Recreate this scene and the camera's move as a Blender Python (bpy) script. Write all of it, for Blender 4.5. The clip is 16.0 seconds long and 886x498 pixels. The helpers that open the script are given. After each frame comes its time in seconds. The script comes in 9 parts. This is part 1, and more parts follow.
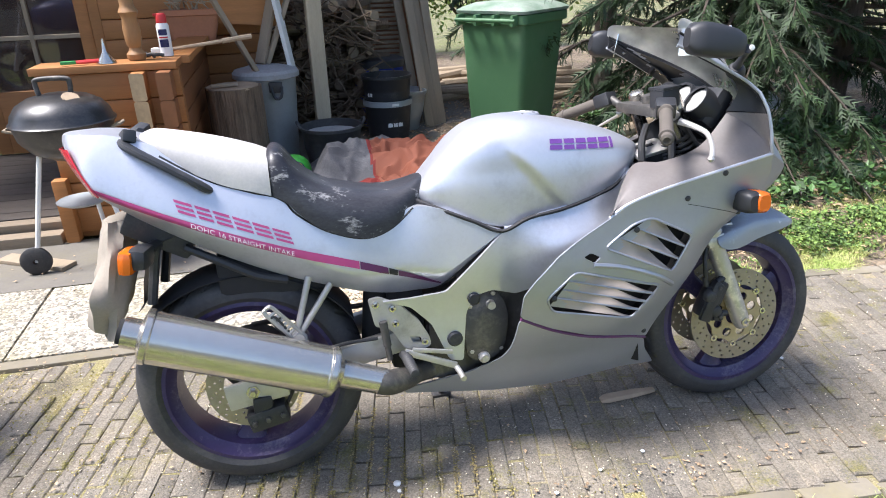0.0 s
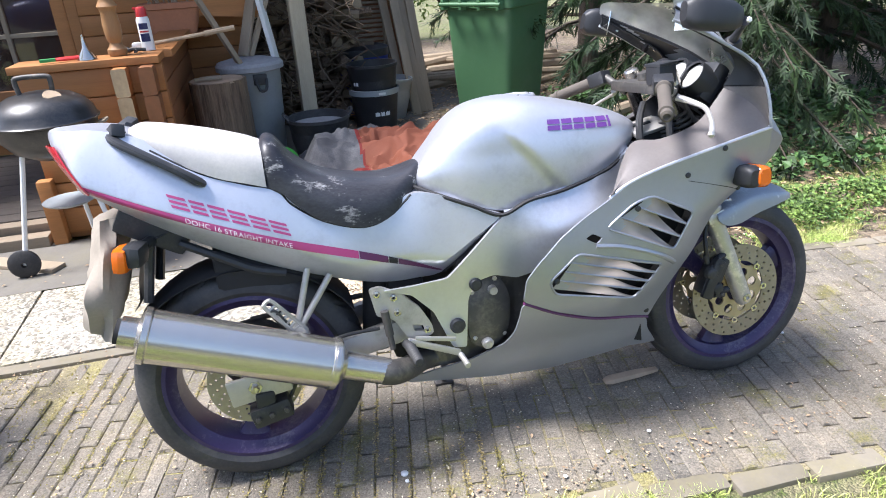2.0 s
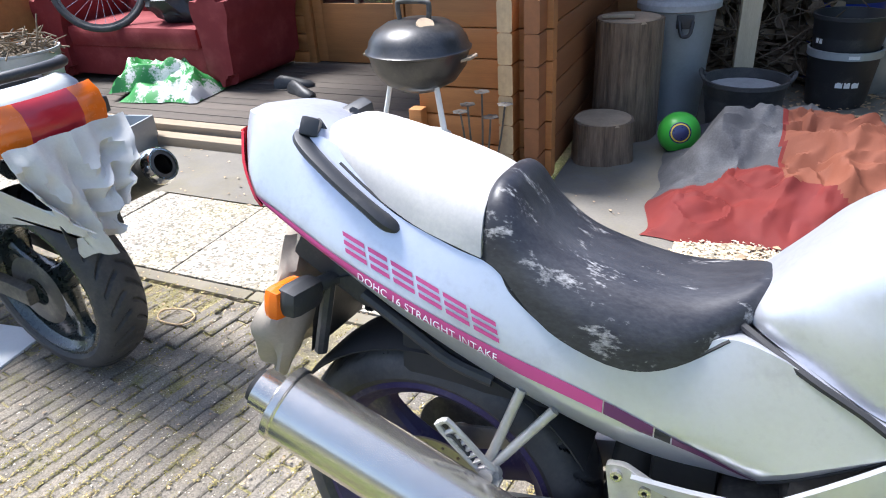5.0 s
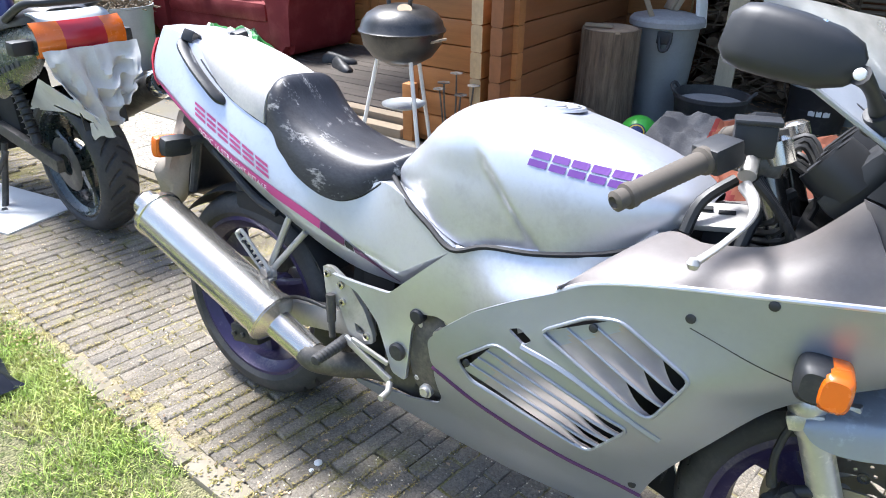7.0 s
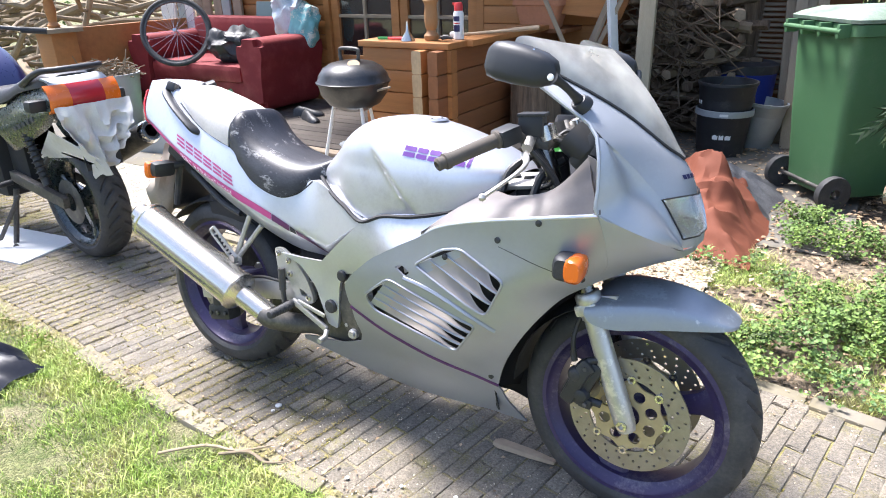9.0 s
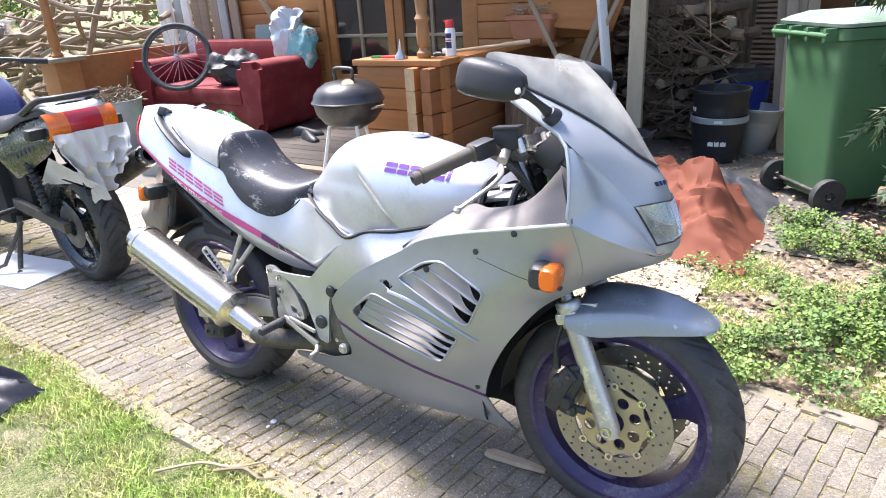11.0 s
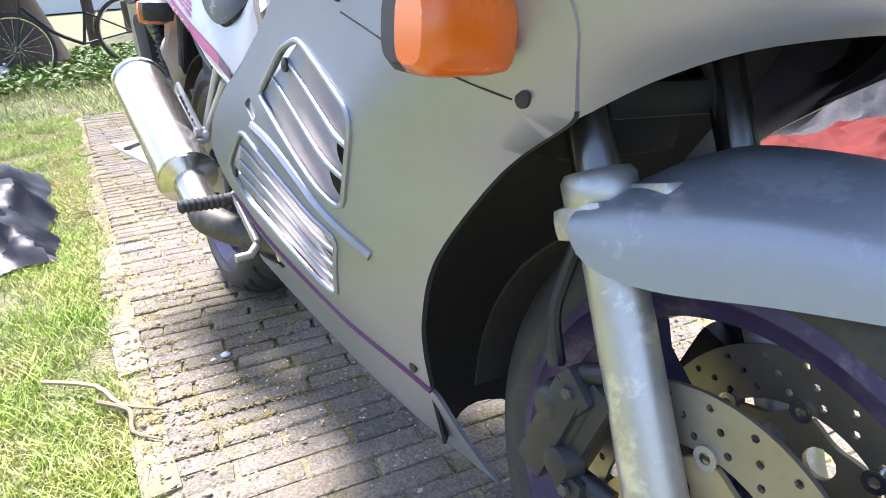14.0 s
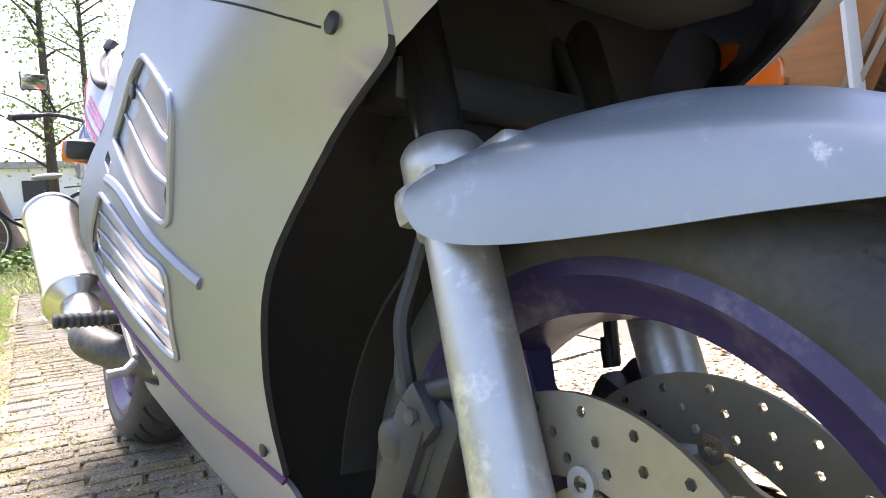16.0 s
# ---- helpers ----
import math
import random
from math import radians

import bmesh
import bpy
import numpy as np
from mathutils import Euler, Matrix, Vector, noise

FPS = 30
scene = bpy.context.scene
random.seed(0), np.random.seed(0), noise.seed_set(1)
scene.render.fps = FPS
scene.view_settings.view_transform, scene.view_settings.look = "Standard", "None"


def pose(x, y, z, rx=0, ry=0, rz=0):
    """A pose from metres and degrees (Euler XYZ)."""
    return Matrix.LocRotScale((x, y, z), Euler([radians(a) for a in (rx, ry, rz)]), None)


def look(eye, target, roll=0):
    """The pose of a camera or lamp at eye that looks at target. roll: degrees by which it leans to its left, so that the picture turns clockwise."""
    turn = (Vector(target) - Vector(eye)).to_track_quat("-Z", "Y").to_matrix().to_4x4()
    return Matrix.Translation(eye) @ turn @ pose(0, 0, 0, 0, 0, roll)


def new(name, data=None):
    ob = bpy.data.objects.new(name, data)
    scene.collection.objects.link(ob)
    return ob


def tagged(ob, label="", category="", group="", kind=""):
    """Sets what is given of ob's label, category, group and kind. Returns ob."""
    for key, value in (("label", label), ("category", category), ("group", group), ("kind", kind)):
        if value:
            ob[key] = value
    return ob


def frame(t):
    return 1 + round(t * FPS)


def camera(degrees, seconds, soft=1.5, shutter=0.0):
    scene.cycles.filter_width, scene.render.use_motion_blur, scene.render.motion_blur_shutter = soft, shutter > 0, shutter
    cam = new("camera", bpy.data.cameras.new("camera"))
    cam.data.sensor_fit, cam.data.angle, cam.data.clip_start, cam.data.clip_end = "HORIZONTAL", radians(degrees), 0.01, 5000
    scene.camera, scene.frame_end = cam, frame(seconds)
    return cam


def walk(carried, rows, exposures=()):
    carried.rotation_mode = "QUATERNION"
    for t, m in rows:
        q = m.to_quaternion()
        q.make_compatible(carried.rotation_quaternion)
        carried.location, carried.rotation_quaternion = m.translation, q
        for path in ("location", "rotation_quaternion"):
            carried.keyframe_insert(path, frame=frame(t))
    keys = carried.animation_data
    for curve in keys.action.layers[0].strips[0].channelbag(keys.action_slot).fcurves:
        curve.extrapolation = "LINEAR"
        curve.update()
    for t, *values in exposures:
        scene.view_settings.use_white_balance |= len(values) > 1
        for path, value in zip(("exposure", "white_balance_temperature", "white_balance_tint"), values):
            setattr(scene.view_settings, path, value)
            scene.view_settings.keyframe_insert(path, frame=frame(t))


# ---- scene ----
cam = camera(67.7, 16.0, soft=1.0)
PATH = [
    (0, (0.179, -1.609, 1.312), (0.576, 0.180, 0.515), -1.6),
    (0.5, (0.207, -1.638, 1.305), (0.511, 0.162, 0.494), -3.6),
    (1, (0.206, -1.643, 1.306), (0.523, 0.162, 0.510), -3.6),
    (1.5, (0.193, -1.634, 1.299), (0.541, 0.154, 0.478), -3.8),
    (2, (0.156, -1.583, 1.297), (0.581, 0.186, 0.468), -3.3),
    (2.5, (0.108, -1.513, 1.297), (0.593, 0.240, 0.471), -2.7),
    (3, (0.099, -1.364, 1.280), (0.423, 0.395, 0.390), -2.6),
    (3.5, (0.164, -1.092, 1.290), (0.127, 0.665, 0.338), -3.4),
    (4, (0.232, -0.901, 1.307), (-0.095, 0.822, 0.350), -4.7),
    (4.2, (0.266, -0.821, 1.302), (-0.162, 0.870, 0.327), -5.2),
    (6.3, (0.858, -0.865, 1.275), (-0.121, 0.600, 0.331), -0.0),
    (6.5, (0.969, -0.916, 1.276), (0.021, 0.573, 0.338), -0.4),
    (7, (1.285, -1.052, 1.269), (0.295, 0.413, 0.338), 0.7),
    (7.5, (1.462, -1.184, 1.301), (0.528, 0.373, 0.466), -0.2),
    (8, (1.582, -1.338, 1.310), (0.718, 0.259, 0.475), -0.6),
    (8.5, (1.681, -1.387, 1.313), (0.786, 0.210, 0.515), -0.7),
    (9, (1.777, -1.409, 1.311), (0.778, 0.133, 0.524), -1.7),
    (9.5, (1.817, -1.414, 1.313), (0.796, 0.131, 0.561), -2.9),
    (9.7, (1.825, -1.414, 1.315), (0.806, 0.138, 0.575), -3.2),
    (11.8, (1.852, -1.341, 1.313), (0.821, 0.188, 0.542), -3.9),
    (12, (1.844, -1.293, 1.288), (0.830, 0.219, 0.462), -3.3),
    (12.5, (1.764, -1.069, 1.240), (0.817, 0.398, 0.268), 0.6),
    (13, (1.716, -0.853, 1.203), (0.737, 0.501, 0.108), -0.1),
    (13.5, (1.728, -0.589, 1.031), (0.514, 0.503, -0.120), 0.7),
    (14, (1.677, -0.435, 0.754), (0.098, 0.512, -0.024), -4.2),
    (14.5, (1.652, -0.403, 0.599), (-0.046, 0.570, 0.193), -2.6),
    (15, (1.667, -0.370, 0.581), (0.021, 0.726, 0.296), -3.2),
    (15.5, (1.678, -0.347, 0.565), (0.056, 0.786, 0.293), -3.6),
    (16, (1.690, -0.338, 0.570), (0.066, 0.811, 0.377), -3.1),
]
walk(cam, [(t, look(eye, target, roll)) for t, eye, target, roll in PATH],
     exposures=[(0.0, 1.16, 6320, 14), (3.0, 1.25, 6120, 14), (6.5, 1.42, 6150, 11), (9.5, 1.58, 6320, 15), (12.5, 1.68, 6330, 18), (14.0, 1.82, 6300, 19), (15.0, 1.88, 6520, 20), (16.0, 1.92, 6700, 20)])
# ---- daylight ----
SUN_FROM = Vector((-0.46, 0.07, 0.88)).normalized()
world = bpy.data.worlds.new("sky")
scene.world = world
world.use_nodes = True
wn = world.node_tree
sky = wn.nodes.new("ShaderNodeTexSky")
sky.sky_type = "NISHITA"
sky.sun_disc = False
sky.sun_elevation = math.asin(SUN_FROM.z)
sky.sun_rotation = math.atan2(SUN_FROM.x, SUN_FROM.y)
sky.air_density, sky.dust_density = 1.0, 2.0
bg = wn.nodes["Background"]
bg.inputs["Strength"].default_value = 0.135
wn.links.new(sky.outputs[0], bg.inputs[0])
sun = new("sun", bpy.data.lights.new("sun", "SUN"))
sun.data.energy = 4.3
sun.data.angle = radians(19.0)
sun.data.color = (1.0, 0.985, 0.965)
sun.matrix_world = look(SUN_FROM * 20, (0, 0, 0))
scene.view_settings.exposure = 0.8

# ---- materials ----
def material(name, base, rough=0.5, metal=0.0, var=0.12, scale=8.0, fine=60.0, bump=0.15, depth=0.002,
             second=None, second_at=0.6, second_soft=0.12, second_scale=5.0, coat=0.0, rough_var=0.1, piece=0.0, stretch=None, island=False,
             across=False, cells=0.0, cell_var=0.5, third=None, third_at=0.6, third_soft=0.06, third_scale=7.0):
    """Base colour with variation at two scales, a second colour in patches, bump, and a shift of brightness from piece to piece."""
    m = bpy.data.materials.new(name)
    m.use_nodes = True
    nt = m.node_tree
    n, l = nt.nodes, nt.links
    b = n["Principled BSDF"]
    tc = n.new("ShaderNodeTexCoord")
    vec = n.new("ShaderNodeNewGeometry").outputs["Position"] if across else tc.outputs["Object"]
    if stretch:
        mp = n.new("ShaderNodeMapping")
        mp.inputs["Scale"].default_value = stretch
        l.new(vec, mp.inputs[0])
        vec = mp.outputs[0]
    def nz(s, detail=4.0, roughness=0.6):
        t = n.new("ShaderNodeTexNoise")
        t.inputs["Scale"].default_value = s
        t.inputs["Detail"].default_value = detail
        t.inputs["Roughness"].default_value = roughness
        l.new(vec, t.inputs["Vector"])
        return t.outputs["Fac"]
    def math_(op, a, c):
        t = n.new("ShaderNodeMath")
        t.operation = op
        for i, v in enumerate((a, c)):
            if isinstance(v, (int, float)):
                t.inputs[i].default_value = v
            else:
                l.new(v, t.inputs[i])
        return t.outputs[0]
    big, small = nz(scale), nz(fine)
    mixed = math_("ADD", math_("MULTIPLY", big, 0.6), math_("MULTIPLY", small, 0.4))
    gain = math_("ADD", math_("MULTIPLY", math_("SUBTRACT", mixed, 0.5), var * 4), 1.0)
    if piece:
        if island:
            g = n.new("ShaderNodeNewGeometry").outputs["Random Per Island"]
        else:
            g = n.new("ShaderNodeObjectInfo").outputs["Random"]
        gain = math_("MULTIPLY", gain, math_("ADD", math_("MULTIPLY", math_("SUBTRACT", g, 0.5), piece * 2), 1.0))
    if cells:
        vo = n.new("ShaderNodeTexVoronoi")
        vo.inputs["Scale"].default_value = cells
        l.new(vec, vo.inputs["Vector"])
        sp = n.new("ShaderNodeSeparateColor")
        l.new(vo.outputs["Color"], sp.inputs[0])
        gain = math_("MULTIPLY", gain, math_("ADD", math_("MULTIPLY", math_("SUBTRACT", sp.outputs[0], 0.5), cell_var * 2), 1.0))
        mixed = math_("ADD", math_("MULTIPLY", mixed, 0.5), math_("MULTIPLY", math_("SUBTRACT", 0.6, vo.outputs["Distance"]), 0.9))
    col = n.new("ShaderNodeRGB")
    col.outputs[0].default_value = (*base, 1)
    src = col.outputs[0]
    for second, second_at, second_soft, second_scale in [q for q in ((second, second_at, second_soft, second_scale), (third, third_at, third_soft, third_scale)) if q[0]]:
        mr = n.new("ShaderNodeMapRange")
        mr.inputs["From Min"].default_value = second_at - second_soft
        mr.inputs["From Max"].default_value = second_at + second_soft
        l.new(math_("ADD", math_("MULTIPLY", nz(second_scale, 6.0, 0.65), 0.75), math_("MULTIPLY", small, 0.25)), mr.inputs["Value"])
        mx = n.new("ShaderNodeMix")
        mx.data_type = "RGBA"
        l.new(mr.outputs[0], mx.inputs["Factor"])
        l.new(src, mx.inputs[6])
        mx.inputs[7].default_value = (*second, 1)
        src = mx.outputs[2]
    vm = n.new("ShaderNodeVectorMath")
    vm.operation = "SCALE"
    l.new(src, vm.inputs[0])
    l.new(gain, vm.inputs["Scale"])
    l.new(vm.outputs[0], b.inputs["Base Color"])
    l.new(math_("ADD", math_("MULTIPLY", math_("SUBTRACT", small, 0.5), rough_var * 2), rough), b.inputs["Roughness"])
    b.inputs["Metallic"].default_value = metal
    b.inputs["Coat Weight"].default_value = coat
    b.inputs["Coat Roughness"].default_value = 0.12
    if bump:
        bp = n.new("ShaderNodeBump")
        bp.inputs["Strength"].default_value = bump
        bp.inputs["Distance"].default_value = depth
        l.new(mixed, bp.inputs["Height"])
        l.new(bp.outputs[0], b.inputs["Normal"])
    return m


def glassy(name, colour, rough, alpha_mix, dirt=(0.5, 0.48, 0.42), dirt_amount=0.3):
    """Clear sheet: transparent with gloss, and dirt in patches."""
    m = bpy.data.materials.new(name)
    m.use_nodes = True
    nt = m.node_tree
    n, l = nt.nodes, nt.links
    out = n["Material Output"]
    n.remove(n["Principled BSDF"])
    tr = n.new("ShaderNodeBsdfTransparent")
    tr.inputs[0].default_value = (*colour, 1)
    gl = n.new("ShaderNodeBsdfGlossy")
    gl.inputs["Roughness"].default_value = rough
    df = n.new("ShaderNodeBsdfDiffuse")
    df.inputs[0].default_value = (*dirt, 1)
    nz = n.new("ShaderNodeTexNoise")
    nz.inputs["Scale"].default_value = 9.0
    nz.inputs["Detail"].default_value = 7.0
    tc = n.new("ShaderNodeTexCoord")
    l.new(tc.outputs["Object"], nz.inputs["Vector"])
    mr = n.new("ShaderNodeMapRange")
    mr.inputs["From Min"].default_value = 0.35
    mr.inputs["From Max"].default_value = 0.75
    mr.inputs["To Min"].default_value = dirt_amount * 0.6
    mr.inputs["To Max"].default_value = min(1.0, dirt_amount * 1.6)
    l.new(nz.outputs["Fac"], mr.inputs["Value"])
    a = n.new("ShaderNodeMixShader")
    a.inputs[0].default_value = alpha_mix
    l.new(tr.outputs[0], a.inputs[1])
    l.new(gl.outputs[0], a.inputs[2])
    c = n.new("ShaderNodeMixShader")
    l.new(mr.outputs[0], c.inputs[0])
    l.new(a.outputs[0], c.inputs[1])
    l.new(df.outputs[0], c.inputs[2])
    l.new(c.outputs[0], out.inputs["Surface"])
    return m


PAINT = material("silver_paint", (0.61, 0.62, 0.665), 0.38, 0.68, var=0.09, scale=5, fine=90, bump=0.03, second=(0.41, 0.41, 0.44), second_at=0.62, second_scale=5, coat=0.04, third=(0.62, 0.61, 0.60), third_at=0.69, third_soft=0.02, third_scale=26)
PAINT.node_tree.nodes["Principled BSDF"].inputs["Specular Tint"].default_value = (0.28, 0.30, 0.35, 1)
# Darker copy of the silver paint; the flanks' shade is in the colour.
PAINT_SHADED = material("silver_paint_shaded", (0.365, 0.385, 0.435), 0.42, 0.62, var=0.09, scale=5, fine=90, bump=0.03, second=(0.35, 0.35, 0.37), second_at=0.60, second_scale=4, coat=0.03, third=(0.52, 0.51, 0.50), third_at=0.70, third_soft=0.02, third_scale=26)
PAINT_SHADED.node_tree.nodes["Principled BSDF"].inputs["Specular Tint"].default_value = (0.28, 0.30, 0.35, 1)
PAINT_DUSTY = material("dusty_dark_panel", (0.145, 0.127, 0.118), 0.5, 0.1, var=0.16, scale=6, fine=120, bump=0.05, second=(0.16, 0.145, 0.14), second_at=0.58, second_scale=5)
PAINT_DUSTY.node_tree.nodes["Principled BSDF"].inputs["Sheen Weight"].default_value = 0.55
PAINT_DUSTY.node_tree.nodes["Principled BSDF"].inputs["Sheen Roughness"].default_value = 0.45
PAINT_DUSTY.node_tree.nodes["Principled BSDF"].inputs["Sheen Tint"].default_value = (0.85, 0.76, 0.70, 1)
# Silver paint tinted blue-grey for the sky the nose reflects.
PAINT_SKY = material("silver_paint_sky_tint", (0.385, 0.405, 0.435), 0.50, 0.5, var=0.07, scale=6, fine=110, bump=0.04, second=(0.42, 0.44, 0.47), second_at=0.64, second_scale=9, coat=0.2)
MUDGUARD = material("scuffed_mudguard_paint", (0.31, 0.34, 0.38), 0.46, 0.42, var=0.1, scale=6, fine=110, bump=0.05, second=(0.39, 0.43, 0.48), second_at=0.56, second_soft=0.03, second_scale=7, coat=0.15, third=(0.56, 0.57, 0.58), third_at=0.67, third_soft=0.02, third_scale=24)
SEAM = material("black_seam", (0.02, 0.02, 0.022), 0.7, bump=0)
MAGENTA = material("magenta_decal", (0.40, 0.05, 0.17), 0.4, var=0.1)
PURPLE = material("purple_decal", (0.13, 0.045, 0.24), 0.4, var=0.1)
PLUM = material("plum_decal", (0.10, 0.02, 0.08), 0.4, var=0.1)
WHITE_DECAL = material("white_decal", (0.8, 0.78, 0.8), 0.4, var=0.05)
LEATHER = material("worn_black_leather", (0.014, 0.014, 0.019), 0.44, var=0.25, scale=7, fine=140, bump=0.35, depth=0.0015, second=(0.050, 0.050, 0.055), second_at=0.56, second_soft=0.13, second_scale=5, third=(0.36, 0.35, 0.34), third_at=0.625, third_soft=0.05, third_scale=13, stretch=(0.7, 2.0, 1.4))
LEATHER_GREY = material("grey_seat_vinyl", (0.46, 0.44, 0.42), 0.7, var=0.08, scale=6, fine=160, bump=0.2, depth=0.001, second=(0.56, 0.53, 0.50), second_at=0.6, second_scale=6)
RUBBER = material("tyre_rubber", (0.036, 0.036, 0.038), 0.68, var=0.25, scale=14, fine=120, bump=0.25, second=(0.075, 0.071, 0.064), second_at=0.58, second_scale=10)
PLASTIC = material("black_plastic", (0.022, 0.023, 0.026), 0.5, var=0.2, scale=10, fine=150, bump=0.12, second=(0.08, 0.075, 0.07), second_at=0.66, second_scale=9)
DARKMETAL = material("dirty_dark_metal", (0.09, 0.085, 0.08), 0.55, 0.5, var=0.25, scale=14, fine=90, bump=0.2, second=(0.2, 0.18, 0.15), second_at=0.62, second_scale=14)
ALU = material("cast_aluminium", (0.50, 0.48, 0.45), 0.48, 0.6, var=0.12, scale=18, fine=140, bump=0.2, second=(0.32, 0.30, 0.26), second_at=0.63, second_scale=16)
STEEL = material("brushed_steel", (0.60, 0.575, 0.53), 0.23, 0.9, var=0.05, scale=4, fine=14, bump=0, rough_var=0.05, second=(0.46, 0.42, 0.36), second_at=0.56, second_soft=0.2, second_scale=3)
CHROME = material("chrome", (0.8, 0.8, 0.8), 0.12, 1.0, var=0.04, bump=0)
FORK = material("fork_silver", (0.49, 0.49, 0.48), 0.38, 0.7, var=0.12, scale=20, fine=120, bump=0.1, second=(0.70, 0.68, 0.64), second_at=0.57, second_soft=0.05, second_scale=28)
RIM = material("purple_rim_paint", (0.042, 0.030, 0.090), 0.38, 0.1, var=0.25, scale=12, fine=120, bump=0.08, second=(0.15, 0.135, 0.165), second_at=0.64, second_scale=15)
DISC = material("brake_disc_steel", (0.33, 0.30, 0.24), 0.45, 0.7, var=0.14, scale=16, fine=140, bump=0.08, second=(0.27, 0.23, 0.17), second_at=0.6, second_scale=18)
DISC_CARRIER = material("gold_disc_carrier", (0.46, 0.38, 0.22), 0.5, 0.5, var=0.15, scale=20, bump=0.1)
AMBER = material("amber_lens", (0.72, 0.14, 0.006), 0.25, var=0.08, coat=0.5)
RED_LENS = material("red_lens", (0.45, 0.02, 0.03), 0.2, var=0.08, coat=0.5)
LENS = material("silvered_reflector", (0.74, 0.76, 0.78), 0.16, 1.0, var=0.10, scale=30, bump=0.0, coat=1.0, second=(0.34, 0.37, 0.40), second_at=0.55, second_scale=12, stretch=(1, 6, 1))
DIAL = material("dusty_dial", (0.42, 0.41, 0.38), 0.3, var=0.1, scale=20, bump=0, coat=0.6)
TUBE_STEEL = material("dark_chromed_tube", (0.16, 0.155, 0.15), 0.22, 0.9, var=0.2, scale=20, fine=120, bump=0.05)
CABLE = material("black_cable", (0.02, 0.02, 0.02), 0.5, bump=0)
GRIP = material("dusty_grip_rubber", (0.10, 0.085, 0.07), 0.85, var=0.15, scale=20, fine=200, bump=0.3)
FINWHITE = material("dusty_fin_plastic", (0.40, 0.345, 0.30), 0.75, 0.0, var=0.1, scale=14, bump=0.05)
# Black for plastic linings; also stands in for shade in hollows.
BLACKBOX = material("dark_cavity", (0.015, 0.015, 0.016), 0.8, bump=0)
SCREEN = glassy("dusty_windscreen", (0.82, 0.82, 0.79), 0.12, 0.10, (0.66, 0.63, 0.56), 0.46)
LAMP_GLASS = glassy("fluted_lamp_glass", (0.88, 0.90, 0.92), 0.06, 0.16, (0.66, 0.68, 0.70), 0.09)
WINDOW = glassy("window_pane", (0.40, 0.42, 0.44), 0.03, 0.10, (0.3, 0.3, 0.3), 0.05)

BRICK = material("concrete_paver", (0.155, 0.138, 0.113), 0.9, var=0.30, scale=14, fine=150, bump=0.6, depth=0.003, second=(0.235, 0.198, 0.145), second_at=0.54, second_soft=0.12, second_scale=3.2, third=(0.155, 0.138, 0.050), third_at=0.59, third_soft=0.05, third_scale=6, across=True, piece=0.12, cells=230, cell_var=0.28)
BRICK_FAR = material("concrete_paver_far", (0.155, 0.138, 0.113), 0.9, var=0.30, scale=14, fine=150, bump=0.6, depth=0.003, second=(0.235, 0.198, 0.145), second_at=0.54, second_soft=0.12, second_scale=3.2, third=(0.155, 0.138, 0.050), third_at=0.59, third_soft=0.05, third_scale=6, across=True, piece=0.12, cells=230, cell_var=0.28, island=True)
JOINT = material("mossy_joint_sand", (0.27, 0.225, 0.15), 0.95, var=0.3, scale=9, fine=150, bump=0.6, depth=0.004, second=(0.17, 0.155, 0.035), second_at=0.52, second_scale=4.5, third=(0.10, 0.085, 0.06), third_at=0.58, third_scale=3, across=True, cells=260, cell_var=0.35)
KERB = material("concrete_kerb", (0.215, 0.188, 0.145), 0.9, var=0.25, scale=6, fine=90, bump=0.5, depth=0.003, second=(0.19, 0.165, 0.10), second_at=0.52, second_scale=4, across=True, piece=0.12)
SLAB = material("exposed_aggregate_slab", (0.33, 0.30, 0.245), 0.9, var=0.25, scale=5, fine=120, bump=0.8, depth=0.004, second=(0.26, 0.225, 0.13), second_at=0.57, second_scale=2.5, across=True, cells=95, cell_var=0.6)
CONCRETE = material("weathered_concrete", (0.155, 0.142, 0.120), 0.92, var=0.25, scale=4, fine=80, bump=0.5, depth=0.003, second=(0.16, 0.14, 0.09), second_at=0.58, second_scale=3)
SOIL = material("leaf_strewn_soil", (0.18, 0.14, 0.095), 0.95, var=0.4, scale=7, fine=60, bump=0.9, depth=0.012, second=(0.10, 0.072, 0.05), second_at=0.55, second_scale=2.5, third=(0.15, 0.145, 0.05), third_at=0.6, third_scale=4, across=True, cells=55, cell_var=0.5)
TURF = material("turf_ground", (0.17, 0.18, 0.07), 0.95, var=0.35, scale=5, fine=70, bump=0.9, depth=0.012, second=(0.25, 0.21, 0.135), second_at=0.52, second_scale=3, third=(0.09, 0.12, 0.03), third_at=0.55, third_scale=14, cells=160, cell_var=0.3)
GRASS = material("grass_blades", (0.36, 0.48, 0.11), 0.65, var=0.2, scale=2, fine=30, bump=0, piece=0.45, second=(0.55, 0.48, 0.22), second_at=0.54, second_scale=3, across=True, island=True)
IVY = material("bed_leaves", (0.145, 0.215, 0.035), 0.66, var=0.25, scale=4, fine=40, bump=0, piece=0.6, second=(0.09, 0.17, 0.045), second_at=0.51, second_scale=4.5, across=True, island=True)
MOSS = material("joint_moss", (0.18, 0.165, 0.045), 0.95, var=0.3, scale=5, bump=0, piece=0.5, second=(0.33, 0.25, 0.12), second_at=0.52, second_scale=5, across=True, island=True)
DRYLEAF = material("dry_leaves", (0.36, 0.25, 0.15), 0.85, var=0.3, scale=4, bump=0, piece=0.6, island=True)
# Darker copy of the bed leaves; the conifers' shade is in the colour.
SHADED_LEAF = material("shaded_leaves", (0.055, 0.115, 0.03), 0.5, var=0.25, scale=4, fine=40, bump=0, piece=0.6, island=True)
